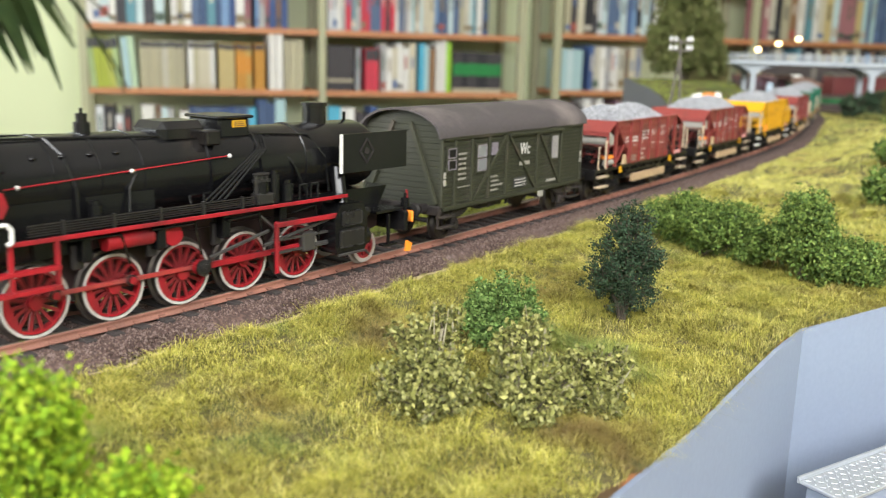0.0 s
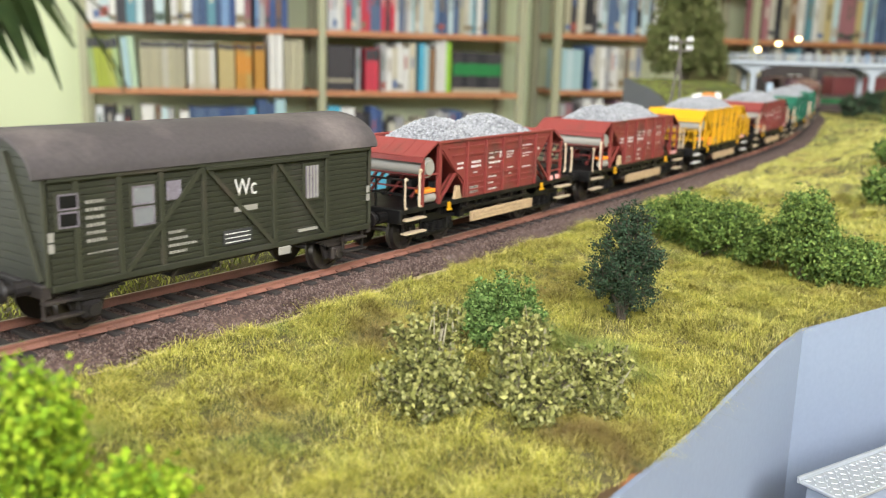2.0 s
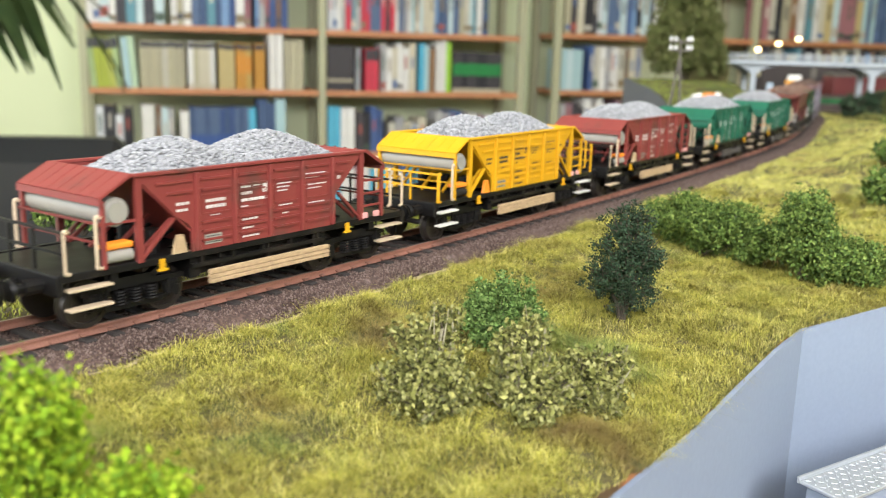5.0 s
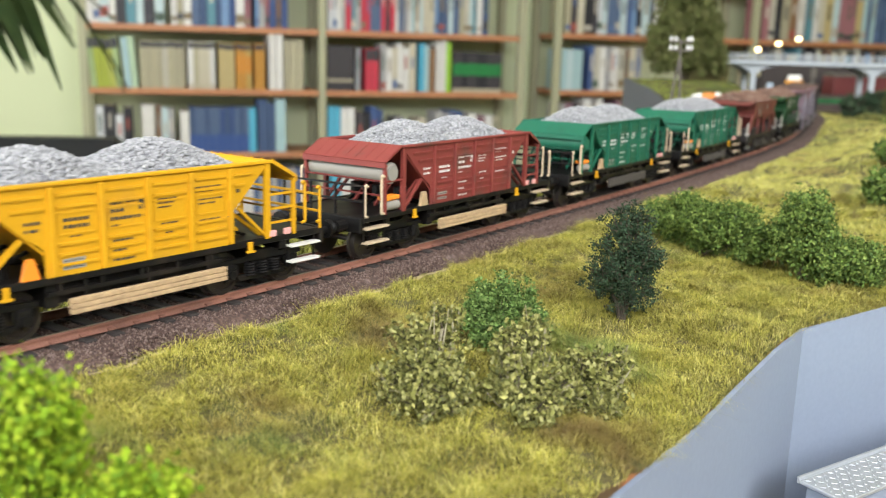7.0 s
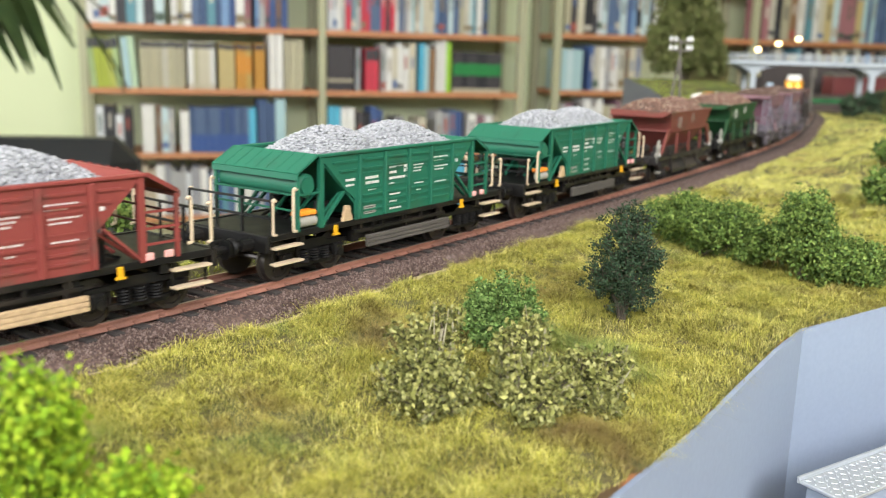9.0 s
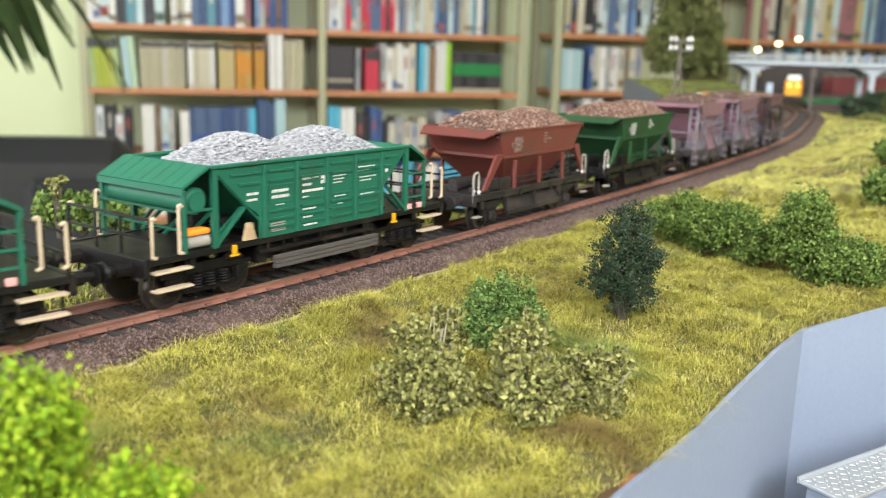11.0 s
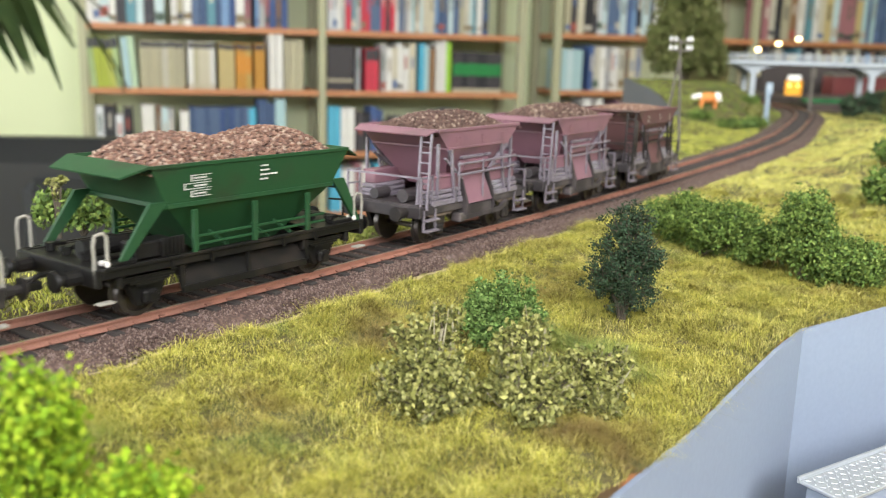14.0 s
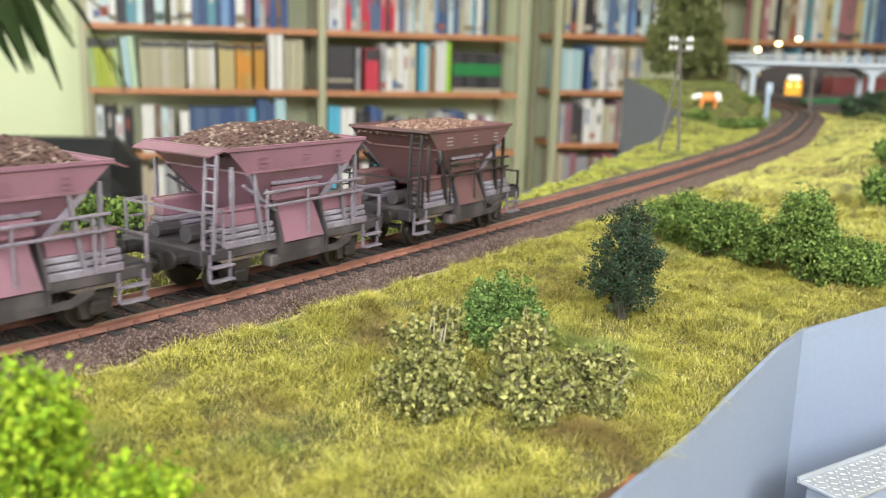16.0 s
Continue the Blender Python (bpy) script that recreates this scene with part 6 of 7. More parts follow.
            for sx in (-1, 1):
                box(bm, *sorted((x + sx * 7.6, x + sx * 9.4)), *sorted((sy * 13.2, sy * 16.0)), 9.0, 14.0, 0.4)
            part("leaf_spring", bm, frame, w, "stack of dark leaf springs")
        wagon_wheelset(w, x)
    for sx in (-1, 1):
        for sy in (-1, 1):
            bm = pipe(bmesh.new(), [(sx * 40.6, sy * 15.6, 14.8), (sx * 40.6, sy * 15.6, 21.6), (sx * 41.6, sy * 15.6, 22.6), (sx * 43.6, sy * 15.6, 22.2), (sx * 44.0, sy * 15.6, 20.0), (sx * 43.8, sy * 15.6, 11)], 0.4, 6)
            part("grab_rail", bm, M_TANK, w, "thin pale grab rail")
            bm = box(bmesh.new(), *sorted((sx * 40, sx * 44)), *sorted((sy * 15, sy * 17.2)), 6.6, 7.1, 0.1)
            part("step", bm, M_TANK, w)
    bm = bmesh.new()
    pts = [(44.2, -8, 23), (44.2, 8, 23)]
    rod(bm, *pts, 0.35, 6)
    for y in (-8, 8):
        rod(bm, (44.2, y, 14.5), (44.2, y, 23), 0.35, 6)
    part("end_rail", bm, frame, w)
    bm = bmesh.new()
    f = (36.0 - 30.5) / 9.4
    y = -16.6 + 1.2 * f - 0.75
    for i in range(3):
        zz = 33.2 - i * 1.9
        bars(bm, -20.0 + (0 if i == 1 else 2), zz, 8.0 if i == 1 else 6, 0.25, y + 0.1 * i, rng)
        bars(bm, -20.0 + (0 if i == 1 else 2), zz - 1.3, 8.0 if i == 1 else 6, 0.25, y + 0.1 * i, rng)
        box(bm, -20.0 + (0 if i == 1 else 2), -19.7 + (0 if i == 1 else 2), y - 0.1 + 0.1 * i, y + 0.1 * i, zz - 1.3, zz)
        bars(bm, -17.0, zz - 0.8, 3.6, 0.6, y + 0.1 * i, rng)
    for i in range(4):
        bars(bm, 4.0, 33.6 - i * 1.15, (2.4, 3.0, 6.0, 2.4)[i], 0.6, y + 0.06 * i, rng)
    part("lettering", bm, ink, w, "pale lettering on the flared side")
    buffers(w, 44.2, frame, 6.6, 12.2)
    heap("rubble_load", w, x0 + 0.8, x1 - 0.8, 15.6, 34.4, 7.2, [(-13, 25), (20, 22)], M_STONEBROWN, 0.8, 7000, seed)
    TRAIN.append((w, u))


def ore_wagon(u, body, trim, load, seed, lab, humped=True):
    """Short two-axle ore hopper with a brake platform, ladder and side chute."""
    rng = random.Random(seed)
    w = empty("ore_wagon", lab, "railway wagon", "short ore hopper wagons")
    x0, x1 = -26.0, 25.5
    top = [(x0, -16.4), (x1, -16.4), (x1, 16.4), (x0, 16.4)]
    lip = [(x0 + 6.5, -16.0), (x1 - 6.5, -16.0), (x1 - 6.5, 16.0), (x0 + 6.5, 16.0)]
    low = [(-9, -8), (9, -8), (9, 8), (-9, 8)]
    for nm, a, b, za, zb in (("upper_panel", top, lip, 38.4, 32.2), ("lower_panel", lip, low, 32.2, 18.0)):
        for i in range(4):
            j = (i + 1) % 4
            bm = plate(bmesh.new(), [(*a[i], za), (*a[j], za), (*b[j], zb), (*b[i], zb)], 0.45)
            part(nm, bm, body, w)
    bm = bmesh.new()
    for p, q in zip(top, top[1:] + top[:1]):
        beam(bm, (*p, 38.4), (*q, 38.4), 0.9, 0.9)
    for p, q in zip(lip, lip[1:] + lip[:1]):
        beam(bm, (*p, 32.2), (*q, 32.2), 0.5, 0.6)
    part("rim", bm, body, w)
    if humped:
        for sx, xe in ((-1, x0), (1, x1)):
            bm = plate(bmesh.new(), [(xe, -16.2, 38.3), (xe, 16.2, 38.3), (xe + sx * 4.5, 15, 36.8), (xe + sx * 4.5, -15, 36.8)], 0.45)
            part("end_lip", bm, body, w)
    # stepped sill below the side plates, chute with its hood and box between them
    for sy in (-1, 1):
        for xa, xb in ((-26.5, -9.4), (9.0, 27.5)):
            for z0, z1, out in ((13.4, 15.4, 15.9), (15.6, 17.0, 15.3), (17.2, 18.6, 14.9)):
                bm = box(bmesh.new(), xa, xb, *sorted((sy * 9, sy * out)), z0, z1, 0.3)
                part("sill_rib", bm, M_SLATE, w, "weathered grey-violet sill step")
            bm = box(bmesh.new(), xa + 1, xb - 1, *sorted((sy * 10, sy * 14.5)), 18.6, 23.2, 0.3)
            box(bm, xa + 0.6, xb - 0.6, *sorted((sy * 14.2, sy * 15.0)), 22.6, 23.4, 0.2)
            part("side_plate", bm, body, w)
        for xa, xb in ((x0 + 7, -10), (x1 - 7, 9.6)):
            bm = beam(bmesh.new(), (xa, sy * 15.9, 32.0), (xb, sy * 12.4, 21.5), 0.7, 1.4)
            part("gusset", bm, M_SLATE, w)
        bm = box(bmesh.new(), -8.8, 8.6, *sorted((sy * 9, sy * 14.8)), 23.0, 28.4, 1.0)
        part("hood", bm, body, w, "rounded hood over the chute")
        bm = box(bmesh.new(), -9.4, 9.2, *sorted((sy * 13.8, sy * 15.2)), 28.0, 29.0, 0.2)
        part("hood_edge", bm, M_SLATE, w)
        bm = plate(bmesh.new(), [(-6.6, sy * 13.4, 22.4), (6.6, sy * 13.4, 22.4), (7.6, sy * 17.2, 12.8), (-7.6, sy * 17.2, 12.8)], 0.5)
        part("chute", bm, body, w, "sloping side chute")
        bm = bmesh.new()
        for x in (-8.9, 8.1):
            solid(bm, [(sy * 12, 23.4), (sy * 14, 23.4), (sy * 17.6, 12.6), (sy * 17.2, 8.2), (sy * 12, 8.2)], "x", x, x + 0.9)
        box(bm, -8.2, 8.2, *sorted((sy * 11, sy * 16.8)), 8.2, 12.4, 0.3)
        part("chute_frame", bm, M_ORECHASSIS, w, "dark box below the chute")
        bm = bmesh.new()
        beam(bm, (-10.5, sy * 16.4, 8.0), (14, sy * 16.4, 8.4), 1.3, 1.6)
        beam(bm, (14, sy * 16.4, 8.4), (19, sy * 16.2, 10.4), 1.3, 1.6)
        box(bm, -12.4, -9.4, *sorted((sy * 13, sy * 17)), 6.6, 9.8, 0.4)
        part("release_bar", bm, M_ORECHASSIS, w)
        bm = bmesh.new()
        for z in (23.4, 27.0):
            rod(bm, (-14, sy * 16.6, z - 0.4), (24, sy * 16.6, z), 0.42, 6)
        for x in (-13, 2, 20):
            rod(bm, (x, sy * 16.6, 14), (x, sy * 16.4, 27.4), 0.4, 6)
        for x in (-14, 18):
            beam(bm, (x, sy * 15.6, 14), (x - 3, sy * 15.6, 32), 0.9, 0.9)
        beam(bm, (-20, sy * 15.2, 29), (-8, sy * 14.4, 21), 0.8, 0.8)
        part("side_rail", bm, trim, w)
        for x in (-23.6,):
            bm = bmesh.new()
            beam(bm, (x, sy * 15, 14.4), (x, sy * 15, 34), 0.9, 0.9)
            part("corner_post", bm, trim, w)
        bm = beam(bmesh.new(), (22.6, sy * 15, 14.4), (22.6, sy * 15, 34), 0.9, 0.9)
        part("corner_post", bm, trim, w)
    # ladder beside the end
    bm = bmesh.new()
    for y in (-16.2, -12.2):
        beam(bm, (-31.0, y, 13), (-29.0, y, 37.6), 0.7, 0.7)
    for i in range(7):
        rod(bm, (-30.8 + i * 0.27, -16.2, 15 + i * 3.3), (-30.8 + i * 0.27, -12.2, 15 + i * 3.3), 0.32, 6)
    part("ladder", bm, trim, w, "narrow steel ladder")
    bm = bmesh.new()
    for sy in (-1, 1):
        box(bm, -33, 33, *sorted((sy * 13.4, sy * 15.6)), 11.0, 14.0, 0.3)
    for sx, xe in ((-1, -33), (1, 33)):
        box(bm, *sorted((xe, xe + sx * 1.6)), -16, 16, 10.4, 14.4, 0.3)
    box(bm, -33, -22, -14.4, 14.4, 13.6, 14.6)
    box(bm, 22, 33, -14.4, 14.4, 13.6, 14.6)
    box(bm, -32, 32, -4, 4, 10.4, 13.6)
    rod(bm, (-32, -7, 17), (-25, -7, 17), 2.2, 12)
    rod(bm, (-32, 5, 16.6), (-25, 5, 16.6), 1.9, 12)
    part("underframe", bm, M_ORECHASSIS, w)
    bm = bmesh.new()
    for y in (-15.4, 15.4):
        beam(bm, (33.4, y, 8), (33.4, y, 21), 0.7, 0.7)
        beam(bm, (-33.2, y, 14), (-33.2, y, 24), 0.6, 0.6)
        beam(bm, (-27, y, 14), (-27, y, 24), 0.6, 0.6)
        beam(bm, (-33.2, y, 23.6), (-27, y, 23.6), 0.6, 0.6)
        beam(bm, (-33.2, y, 19), (-27, y, 19), 0.5, 0.5)
    beam(bm, (-33.2, -15.4, 23.6), (-33.2, 15.4, 23.6), 0.6, 0.6)
    beam(bm, (33.4, -15.4, 20.6), (33.4, 15.4, 20.6), 0.6, 0.6)
    part("platform_rail", bm, trim, w)
    for x in (-28.5, 29):
        bm = bmesh.new()
        for z in (5.8, 9.4):
            box(bm, x - 3.6, x + 3.6, -17.4, -15.2, z, z + 0.6, 0.1)
        for xx in (x - 3.2, x + 3.2):
            beam(bm, (xx, -15.6, 5.8), (xx, -15.6, 13), 0.7, 0.7)
        part("steps", bm, M_SLATE, w)
    for x in (-21.2, 21.2):
        for sy in (-1, 1):
            bm = bmesh.new()
            solid(bm, [(x - 6.4, 11.6), (x - 4.6, 11.6), (x - 2.6, 6.4), (x + 2.6, 6.4), (x + 4.6, 11.6), (x + 6.4, 11.6), (x + 3.2, 3.8), (x - 3.2, 3.8)], "y", *sorted((sy * 11.4, sy * 12.4)))
            solid(bm, [(x - 5.0, 9.8), (x + 5.0, 9.8), (x + 3.6, 3.4), (x - 3.6, 3.4)], "y", *sorted((sy * 12.4, sy * 13.4)))
            box(bm, x - 2.0, x + 2.0, *sorted((sy * 13, sy * 15.2)), 4.0, 7.4, 0.6)
            part("axle_guard", bm, M_GREYBROWN, w)
            bm = solid(bmesh.new(), [(x - 8.8, 12.2), (x + 8.8, 12.2), (x + 8.8, 11.4), (x + 5.6, 10.0), (x - 5.6, 10.0), (x - 8.8, 11.4)], "y", *sorted((sy * 13.4, sy * 15.0)))
            part("leaf_spring", bm, M_SPRING, w, "dusty tan leaf spring")
        wagon_wheelset(w, x, 5.4)
    bm = bmesh.new()
    for i in range(3):
        bars(bm, -16.0, 35.6 - i * 1.2, 3.6, 0.6, -16.75, rng)
        bars(bm, 0.0, 35.6 - i * 1.2, 2.6, 0.5, -16.75, rng)
        bars(bm, 13.0, 35.6 - i * 1.2, 2.6, 0.6, -16.75, rng)
    part("lettering", bm, M_TANK if not humped else M_PURPLE, w)
    for sx, xe in ((-1, -34.6), (1, 34.6)):
        for y in (-10, 10):
            bm = bmesh.new()
            rod(bm, (xe, y, 12.2), (xe + sx * 3.4, y, 12.2), 1.7, 10)
            rod(bm, (xe + sx * 3.2, y, 12.2), (xe + sx * 4.6, y, 12.2), 1.1, 10)
            rod(bm, (xe + sx * 4.5, y, 12.2), (xe + sx * 5.3, y, 12.2), 2.5, 14, 2.3)
            part("buffer", bm, M_GREYBROWN, w, soften=True)
    heap("ore_load", w, x0 + 1.5, x1 - 1.5, 15.4, 36.8, 5.8 if humped else 2.6, [(-5, 20), (8, 18)], load, 0.85, 4600, seed)
    TRAIN.append((w, u))


def locomotive(u):
    """Ten-coupled steam locomotive, its smokebox towards +x; u is at the rearmost driving axle."""
    w = empty("steam_locomotive", "black steam locomotive with red spoked wheels and running boards", "steam locomotive")
    R = 8.05
    zc, rb = 32.6, 10.2
    bm = lathe_x(bmesh.new(), [(-9, 0.2), (-9, rb + 0.3), (28, rb + 0.3), (28.4, rb), (79, rb - 0.2), (79.2, rb + 0.15), (80.2, rb + 0.15), (80.4, rb - 0.1), (106, rb - 0.1), (108.4, rb - 0.8), (109, rb - 3), (111, rb - 6), (112, 0.2)], zc)
    part("boiler", bm, M_LOCO, w, "long black boiler and smokebox", True)
    bm = bmesh.new()
    for x in (6, 17, 28, 47, 63):
        lathe_x(bm, [(x - 0.4, rb), (x - 0.3, rb + 0.5), (x + 0.3, rb + 0.5), (x + 0.4, rb)], zc)
    part("boiler_band", bm, M_LOCO, w, soften=True)
    bm = bmesh.new()
    solid(bm, [(-9, 17), (30, 19), (30, 30), (-9, 30)], "y", -10.4, 10.4)
    part("firebox", bm, M_LOCO, w)
    bm = bmesh.new()
    rod(bm, (91.6, 0, zc + 9), (91.6, 0, zc + 14.8), 3.5, 24)
    rod(bm, (91.6, 0, zc + 14.6), (91.6, 0, zc + 15.6), 3.9, 24)
    part("chimney", bm, M_LOCO, w, soften=True)
    bm = bmesh.new()
    box(bm, 52.5, 62.5, -6.4, 6.4, zc + 7.5, zc + 13.0, 0.7)
    box(bm, 51.5, 63.5, -7.0, 7.0, zc + 12.6, zc + 13.4, 0.3)
    part("sand_dome", bm, M_LOCO, w, "black sandbox and dome casing", True)
    bm = box(bmesh.new(), 35, 49, -6.6, 6.6, zc + 6.6, zc + 12.6, 1.8)
    box(bm, 45.5, 50, -10.4, -6, zc + 6.6, zc + 10.4, 0.4)
    part("valve_casing", bm, M_LOCO, w)
    bm = box(bmesh.new(), 56.6, 60.8, -6.75, -6.4, zc + 10.4, zc + 12.2)
    part("name_plate", bm, M_YELLOW, w, "small yellow warning plate")
    bm = bmesh.new()
    for i in range(3):
        bars(bm, 57.0, zc + 10.6 + i * 0.5, 3.4, 0.4, -6.76, random.Random(5 + i))
    part("plate_writing", bm, M_INK, w)
    bm = bmesh.new()
    rod(bm, (18.5, 0, zc + 9), (18.5, 0, zc + 13), 1.9, 14)
    rod(bm, (18.5, 0, zc + 13), (18.5, 0, zc + 15), 1.3, 12)
    rod(bm, (18.5, 0, zc + 15), (18.5, 0, zc + 16.2), 0.4, 8)
    rod(bm, (104, 0, zc + 9.5), (104, 0, zc + 12.5), 0.5, 8)
    part("safety_valve", bm, M_LOCO, w, soften=True)
    # running boards with red edges
    for sy in (-1, 1):
        bm = box(bmesh.new(), -9, 89, *sorted((sy * 9.5, sy * 16.2)), 22.6, 23.3, 0.1)
        part("running_board", bm, M_LOCO, w)
        bm = box(bmesh.new(), -9, 89, *sorted((sy * 16.2, sy * 16.6)), 22.5, 23.5, 0.1)
        part("board_edge", bm, M_LOCORED, w, "bright red running board edge")
        bm = solid(bmesh.new(), [(87.6, 29.2), (115.2, 29.2), (115.2, 40.2), (87.6, 40.2)], "y", *sorted((sy * 15.0, sy * 15.6)))
        part("smoke_deflector", bm, M_LOCO, w, "flat black smoke deflector")
        bm = box(bmesh.new(), 87.2, 87.8, *sorted((sy * 14.9, sy * 15.7)), 29.2, 40.2)
        part("deflector_edge", bm, M_WHITE, w, "thin white edge strip")
        bm = bmesh.new()
        for i in range(4):
            p = [(100.4, 35.0), (97.6, 38.6), (94.8, 35.0), (97.6, 31.4)]
            a, b = p[i], p[(i + 1) % 4]
            beam(bm, (a[0], sy * 15.65, a[1]), (b[0], sy * 15.65, b[1]), 0.35, 0.5)
        rod(bm, (97.6, sy * 15.6, 35), (97.6, sy * 15.75, 35), 1.0, 12)
        part("emblem", bm, M_GREYBROWN, w)
        for x in (92, 110):
            bm = beam(bmesh.new(), (x, sy * 9, 31), (x, sy * 15, 33), 0.6, 0.6)
            part("deflector_stay", bm, M_LOCO, w)
        # cylinders and slide bars
        bm = bmesh.new()
        y0, y1 = sorted((sy * 9.6, sy * 16.6))
        solid(bm, [(84, 8.5), (85, 6.4), (96, 6.4), (97, 8.5), (97, 17), (95, 20.5), (86, 20.5), (84, 17)], "y", y0, y1)
        rod(bm, (97, sy * 13, 9.8), (99.5, sy * 13, 9.8), 3.0, 16)
        rod(bm, (97, sy * 13, 16.6), (100.5, sy * 13, 16.6), 1.6, 12)
        rod(bm, (90, sy * 12.5, 20), (91.5, sy * 9.4, 30), 2.2, 12)
        part("cylinder", bm, M_LOCO, w, soften=True)
        bm = bmesh.new()
        for k in range(8):
            a = k * math.pi / 4
            rod(bm, (99.4, sy * (13 + 2.3 * math.cos(a)), 9.8 + 2.3 * math.sin(a)), (99.9, sy * (13 + 2.3 * math.cos(a)), 9.8 + 2.3 * math.sin(a)), 0.35, 6)
        pipe(bm, [(85, sy * 16.8, 6.2), (96, sy * 16.8, 6.2), (98, sy * 16.4, 4.6)], 0.4, 6)
        part("drain_cock", bm, M_STEEL, w)
        bm = box(bmesh.new(), 85.6, 95.4, *sorted((sy * 16.5, sy * 17.1)), 8.0, 13.4, 0.5)
        box(bm, 86.4, 94.6, *sorted((sy * 16.5, sy * 17.0)), 14.4, 18.6, 0.5)
        part("cylinder_cover", bm, M_DARKSTEEL, w, "dark riveted cylinder cover")
        bm = bmesh.new()
        for x in (86.4, 89.4, 92.4, 94.8):
            for z in (8.6, 12.8):
                rod(bm, (x, sy * 17.0, z), (x, sy * 17.3, z), 0.3, 6)
        part("cover_rivet", bm, M_STEEL, w)
        bm = bmesh.new()
        box(bm, 57.5, 63.0, *sorted((sy * 12.0, sy * 15.2)), 23.4, 26.4, 0.3)
        for x in (58.2, 59.8, 61.4):
            rod(bm, (x, sy * 13.6, 26.2), (x, sy * 13.6, 31.4), 0.75, 10)
            rod(bm, (x, sy * 13.6, 29.2), (x, sy * 13.6, 30.0), 1.15, 10)
        box(bm, 57.8, 62.0, *sorted((sy * 12.6, sy * 14.6)), 31.0, 31.7, 0.2)
        part("feed_pump", bm, M_DARKSTEEL, w, "dark steel feed pump on the running board", True)
        bm = bmesh.new()
        for i in range(5):
            rod(bm, (-4, sy * 15.6, 24.0 + i * 0.55), (56, sy * 15.4, 24.0 + i * 0.5), 0.16, 5)
        for x in (4, 16, 28, 40, 52):
            box(bm, x - 0.3, x + 0.3, *sorted((sy * 15.1, sy * 15.9)), 23.3, 26.6)
        part("pipe_run", bm, M_DARKSTEEL, w, "bundle of thin pipes along the running board")
        bm = bmesh.new()
        for z in (12.6, 9.2):
            box(bm, 64, 84.5, *sorted((sy * 12.4, sy * 13.6)), z, z + 0.6)
        part("slide_bar", bm, M_STEEL, w)
        bm = bmesh.new()
        for i in range(4):
            pipe(bm, [(4 + i * 22, sy * 14.6, 21.8 - 0.5 * i), (18 + i * 20, sy * 14.8, 21.4), (21 + i * 20, sy * 13, 14 - i)], 0.35, 6)
            box(bm, 9 + i * 19, 11.5 + i * 19, *sorted((sy * 11, sy * 14)), 16, 22.4, 0.3)
        part("brake_pipe", bm, M_LOCO, w)
        bm = bmesh.new()
        box(bm, 63.0, 64.2, *sorted((sy * 14.6, sy * 15.6)), 4.4, 18.5, 0.2)
        box(bm, 62.8, 88, *sorted((sy * 15.4, sy * 16.4)), 17.0, 18.4, 0.2)
        part("slide_bar_bracket", bm, M_LOCORED, w, "red slide bar bracket")
        bm = bmesh.new()
        beam(bm, (59, sy * 14, 20.5), (66, sy * 14, 14.5), 0.9, 0.7)
        rod(bm, (60, sy * 14, 12.4), (84, sy * 14, 16.6), 0.5, 6)
        rod(bm, (42, sy * 14.8, 12.2), (61, sy * 14.8, 16.4), 0.5, 6)
        part("valve_gear", bm, M_STEEL, w)
        # steps below the cab
        bm = bmesh.new()
        for x in (-8, 2):
            beam(bm, (x, sy * 16, 12), (x, sy * 16, 22.6), 0.9, 0.9)
        for z in (12.2, 16.4):
            box(bm, -14, 2.4, *sorted((sy * 15.2, sy * 17)), z, z + 0.9)
        part("ladder", bm, M_LOCORED, w, "red cab steps")
        # rods, pipes and pumps on the boiler side
        bm = rod(bmesh.new(), (-6, sy * 10.9, 33.4), (52, sy * 10.6, 36.4), 0.17, 6)
        part("handrail", bm, M_LOCORED, w, "thin red control rod")
        for x, z in ((-3, 33.6), (24, 34.9), (52, 36.4)):
            bm = bmesh.new()
            bmesh.ops.create_uvsphere(bm, u_segments=8, v_segments=6, radius=0.55, matrix=Matrix.Translation((x, sy * 10.9, z)))
            part("rail_knob", bm, M_WHITE, w)
        bm = bmesh.new()
        for i in range(4):
            pipe(bm, [(64 + i * 0.8, sy * 5.6, zc + 8.6), (62 + i * 0.8, sy * (9.6 + 0.2 * i), zc + 4.5), (42 + i * 2.5, sy * 11.6, 24.6 + 0.3 * i), (10, sy * (11.4 + i * 0.6), 24.2)], 0.36, 6)
        pipe(bm, [(68, sy * 6, zc + 8), (74, sy * 10.4, zc), (78, sy * 11.4, 24)], 0.5, 6)
        pipe(bm, [(28, sy * 9, zc + 5), (23, sy * 11, zc - 2), (22, sy * 12, 24)], 0.45, 6)
        pipe(bm, [(7, sy * 4, zc + 10.2), (9, sy * 8.6, zc + 6.4), (10, sy * 10.8, zc), (10, sy * 11.4, 25)], 0.55, 8)
        pipe(bm, [(-8, sy * 3, zc + 10.6), (30, sy * 5.0, zc + 9.4), (70, sy * 6.4, zc + 8.2), (82, sy * 7.4, zc + 7.4), (86, sy * 10.4, zc + 1), (86.4, sy * 11.4, 24)], 0.3, 6)
        for x, r_, z0, z1 in ((60, 1.9, 23.4, 29.5), (64.5, 1.5, 23.4, 31), (69, 1.8, 23.4, 28), (13, 1.6, 23.4, 28.6)):
            rod(bm, (x, sy * 13.2, z0), (x, sy * 13.2, z1), r_, 12)
            rod(bm, (x, sy * 13.2, z1), (x, sy * 13.2, z1 + 1), r_ * 0.6, 10)
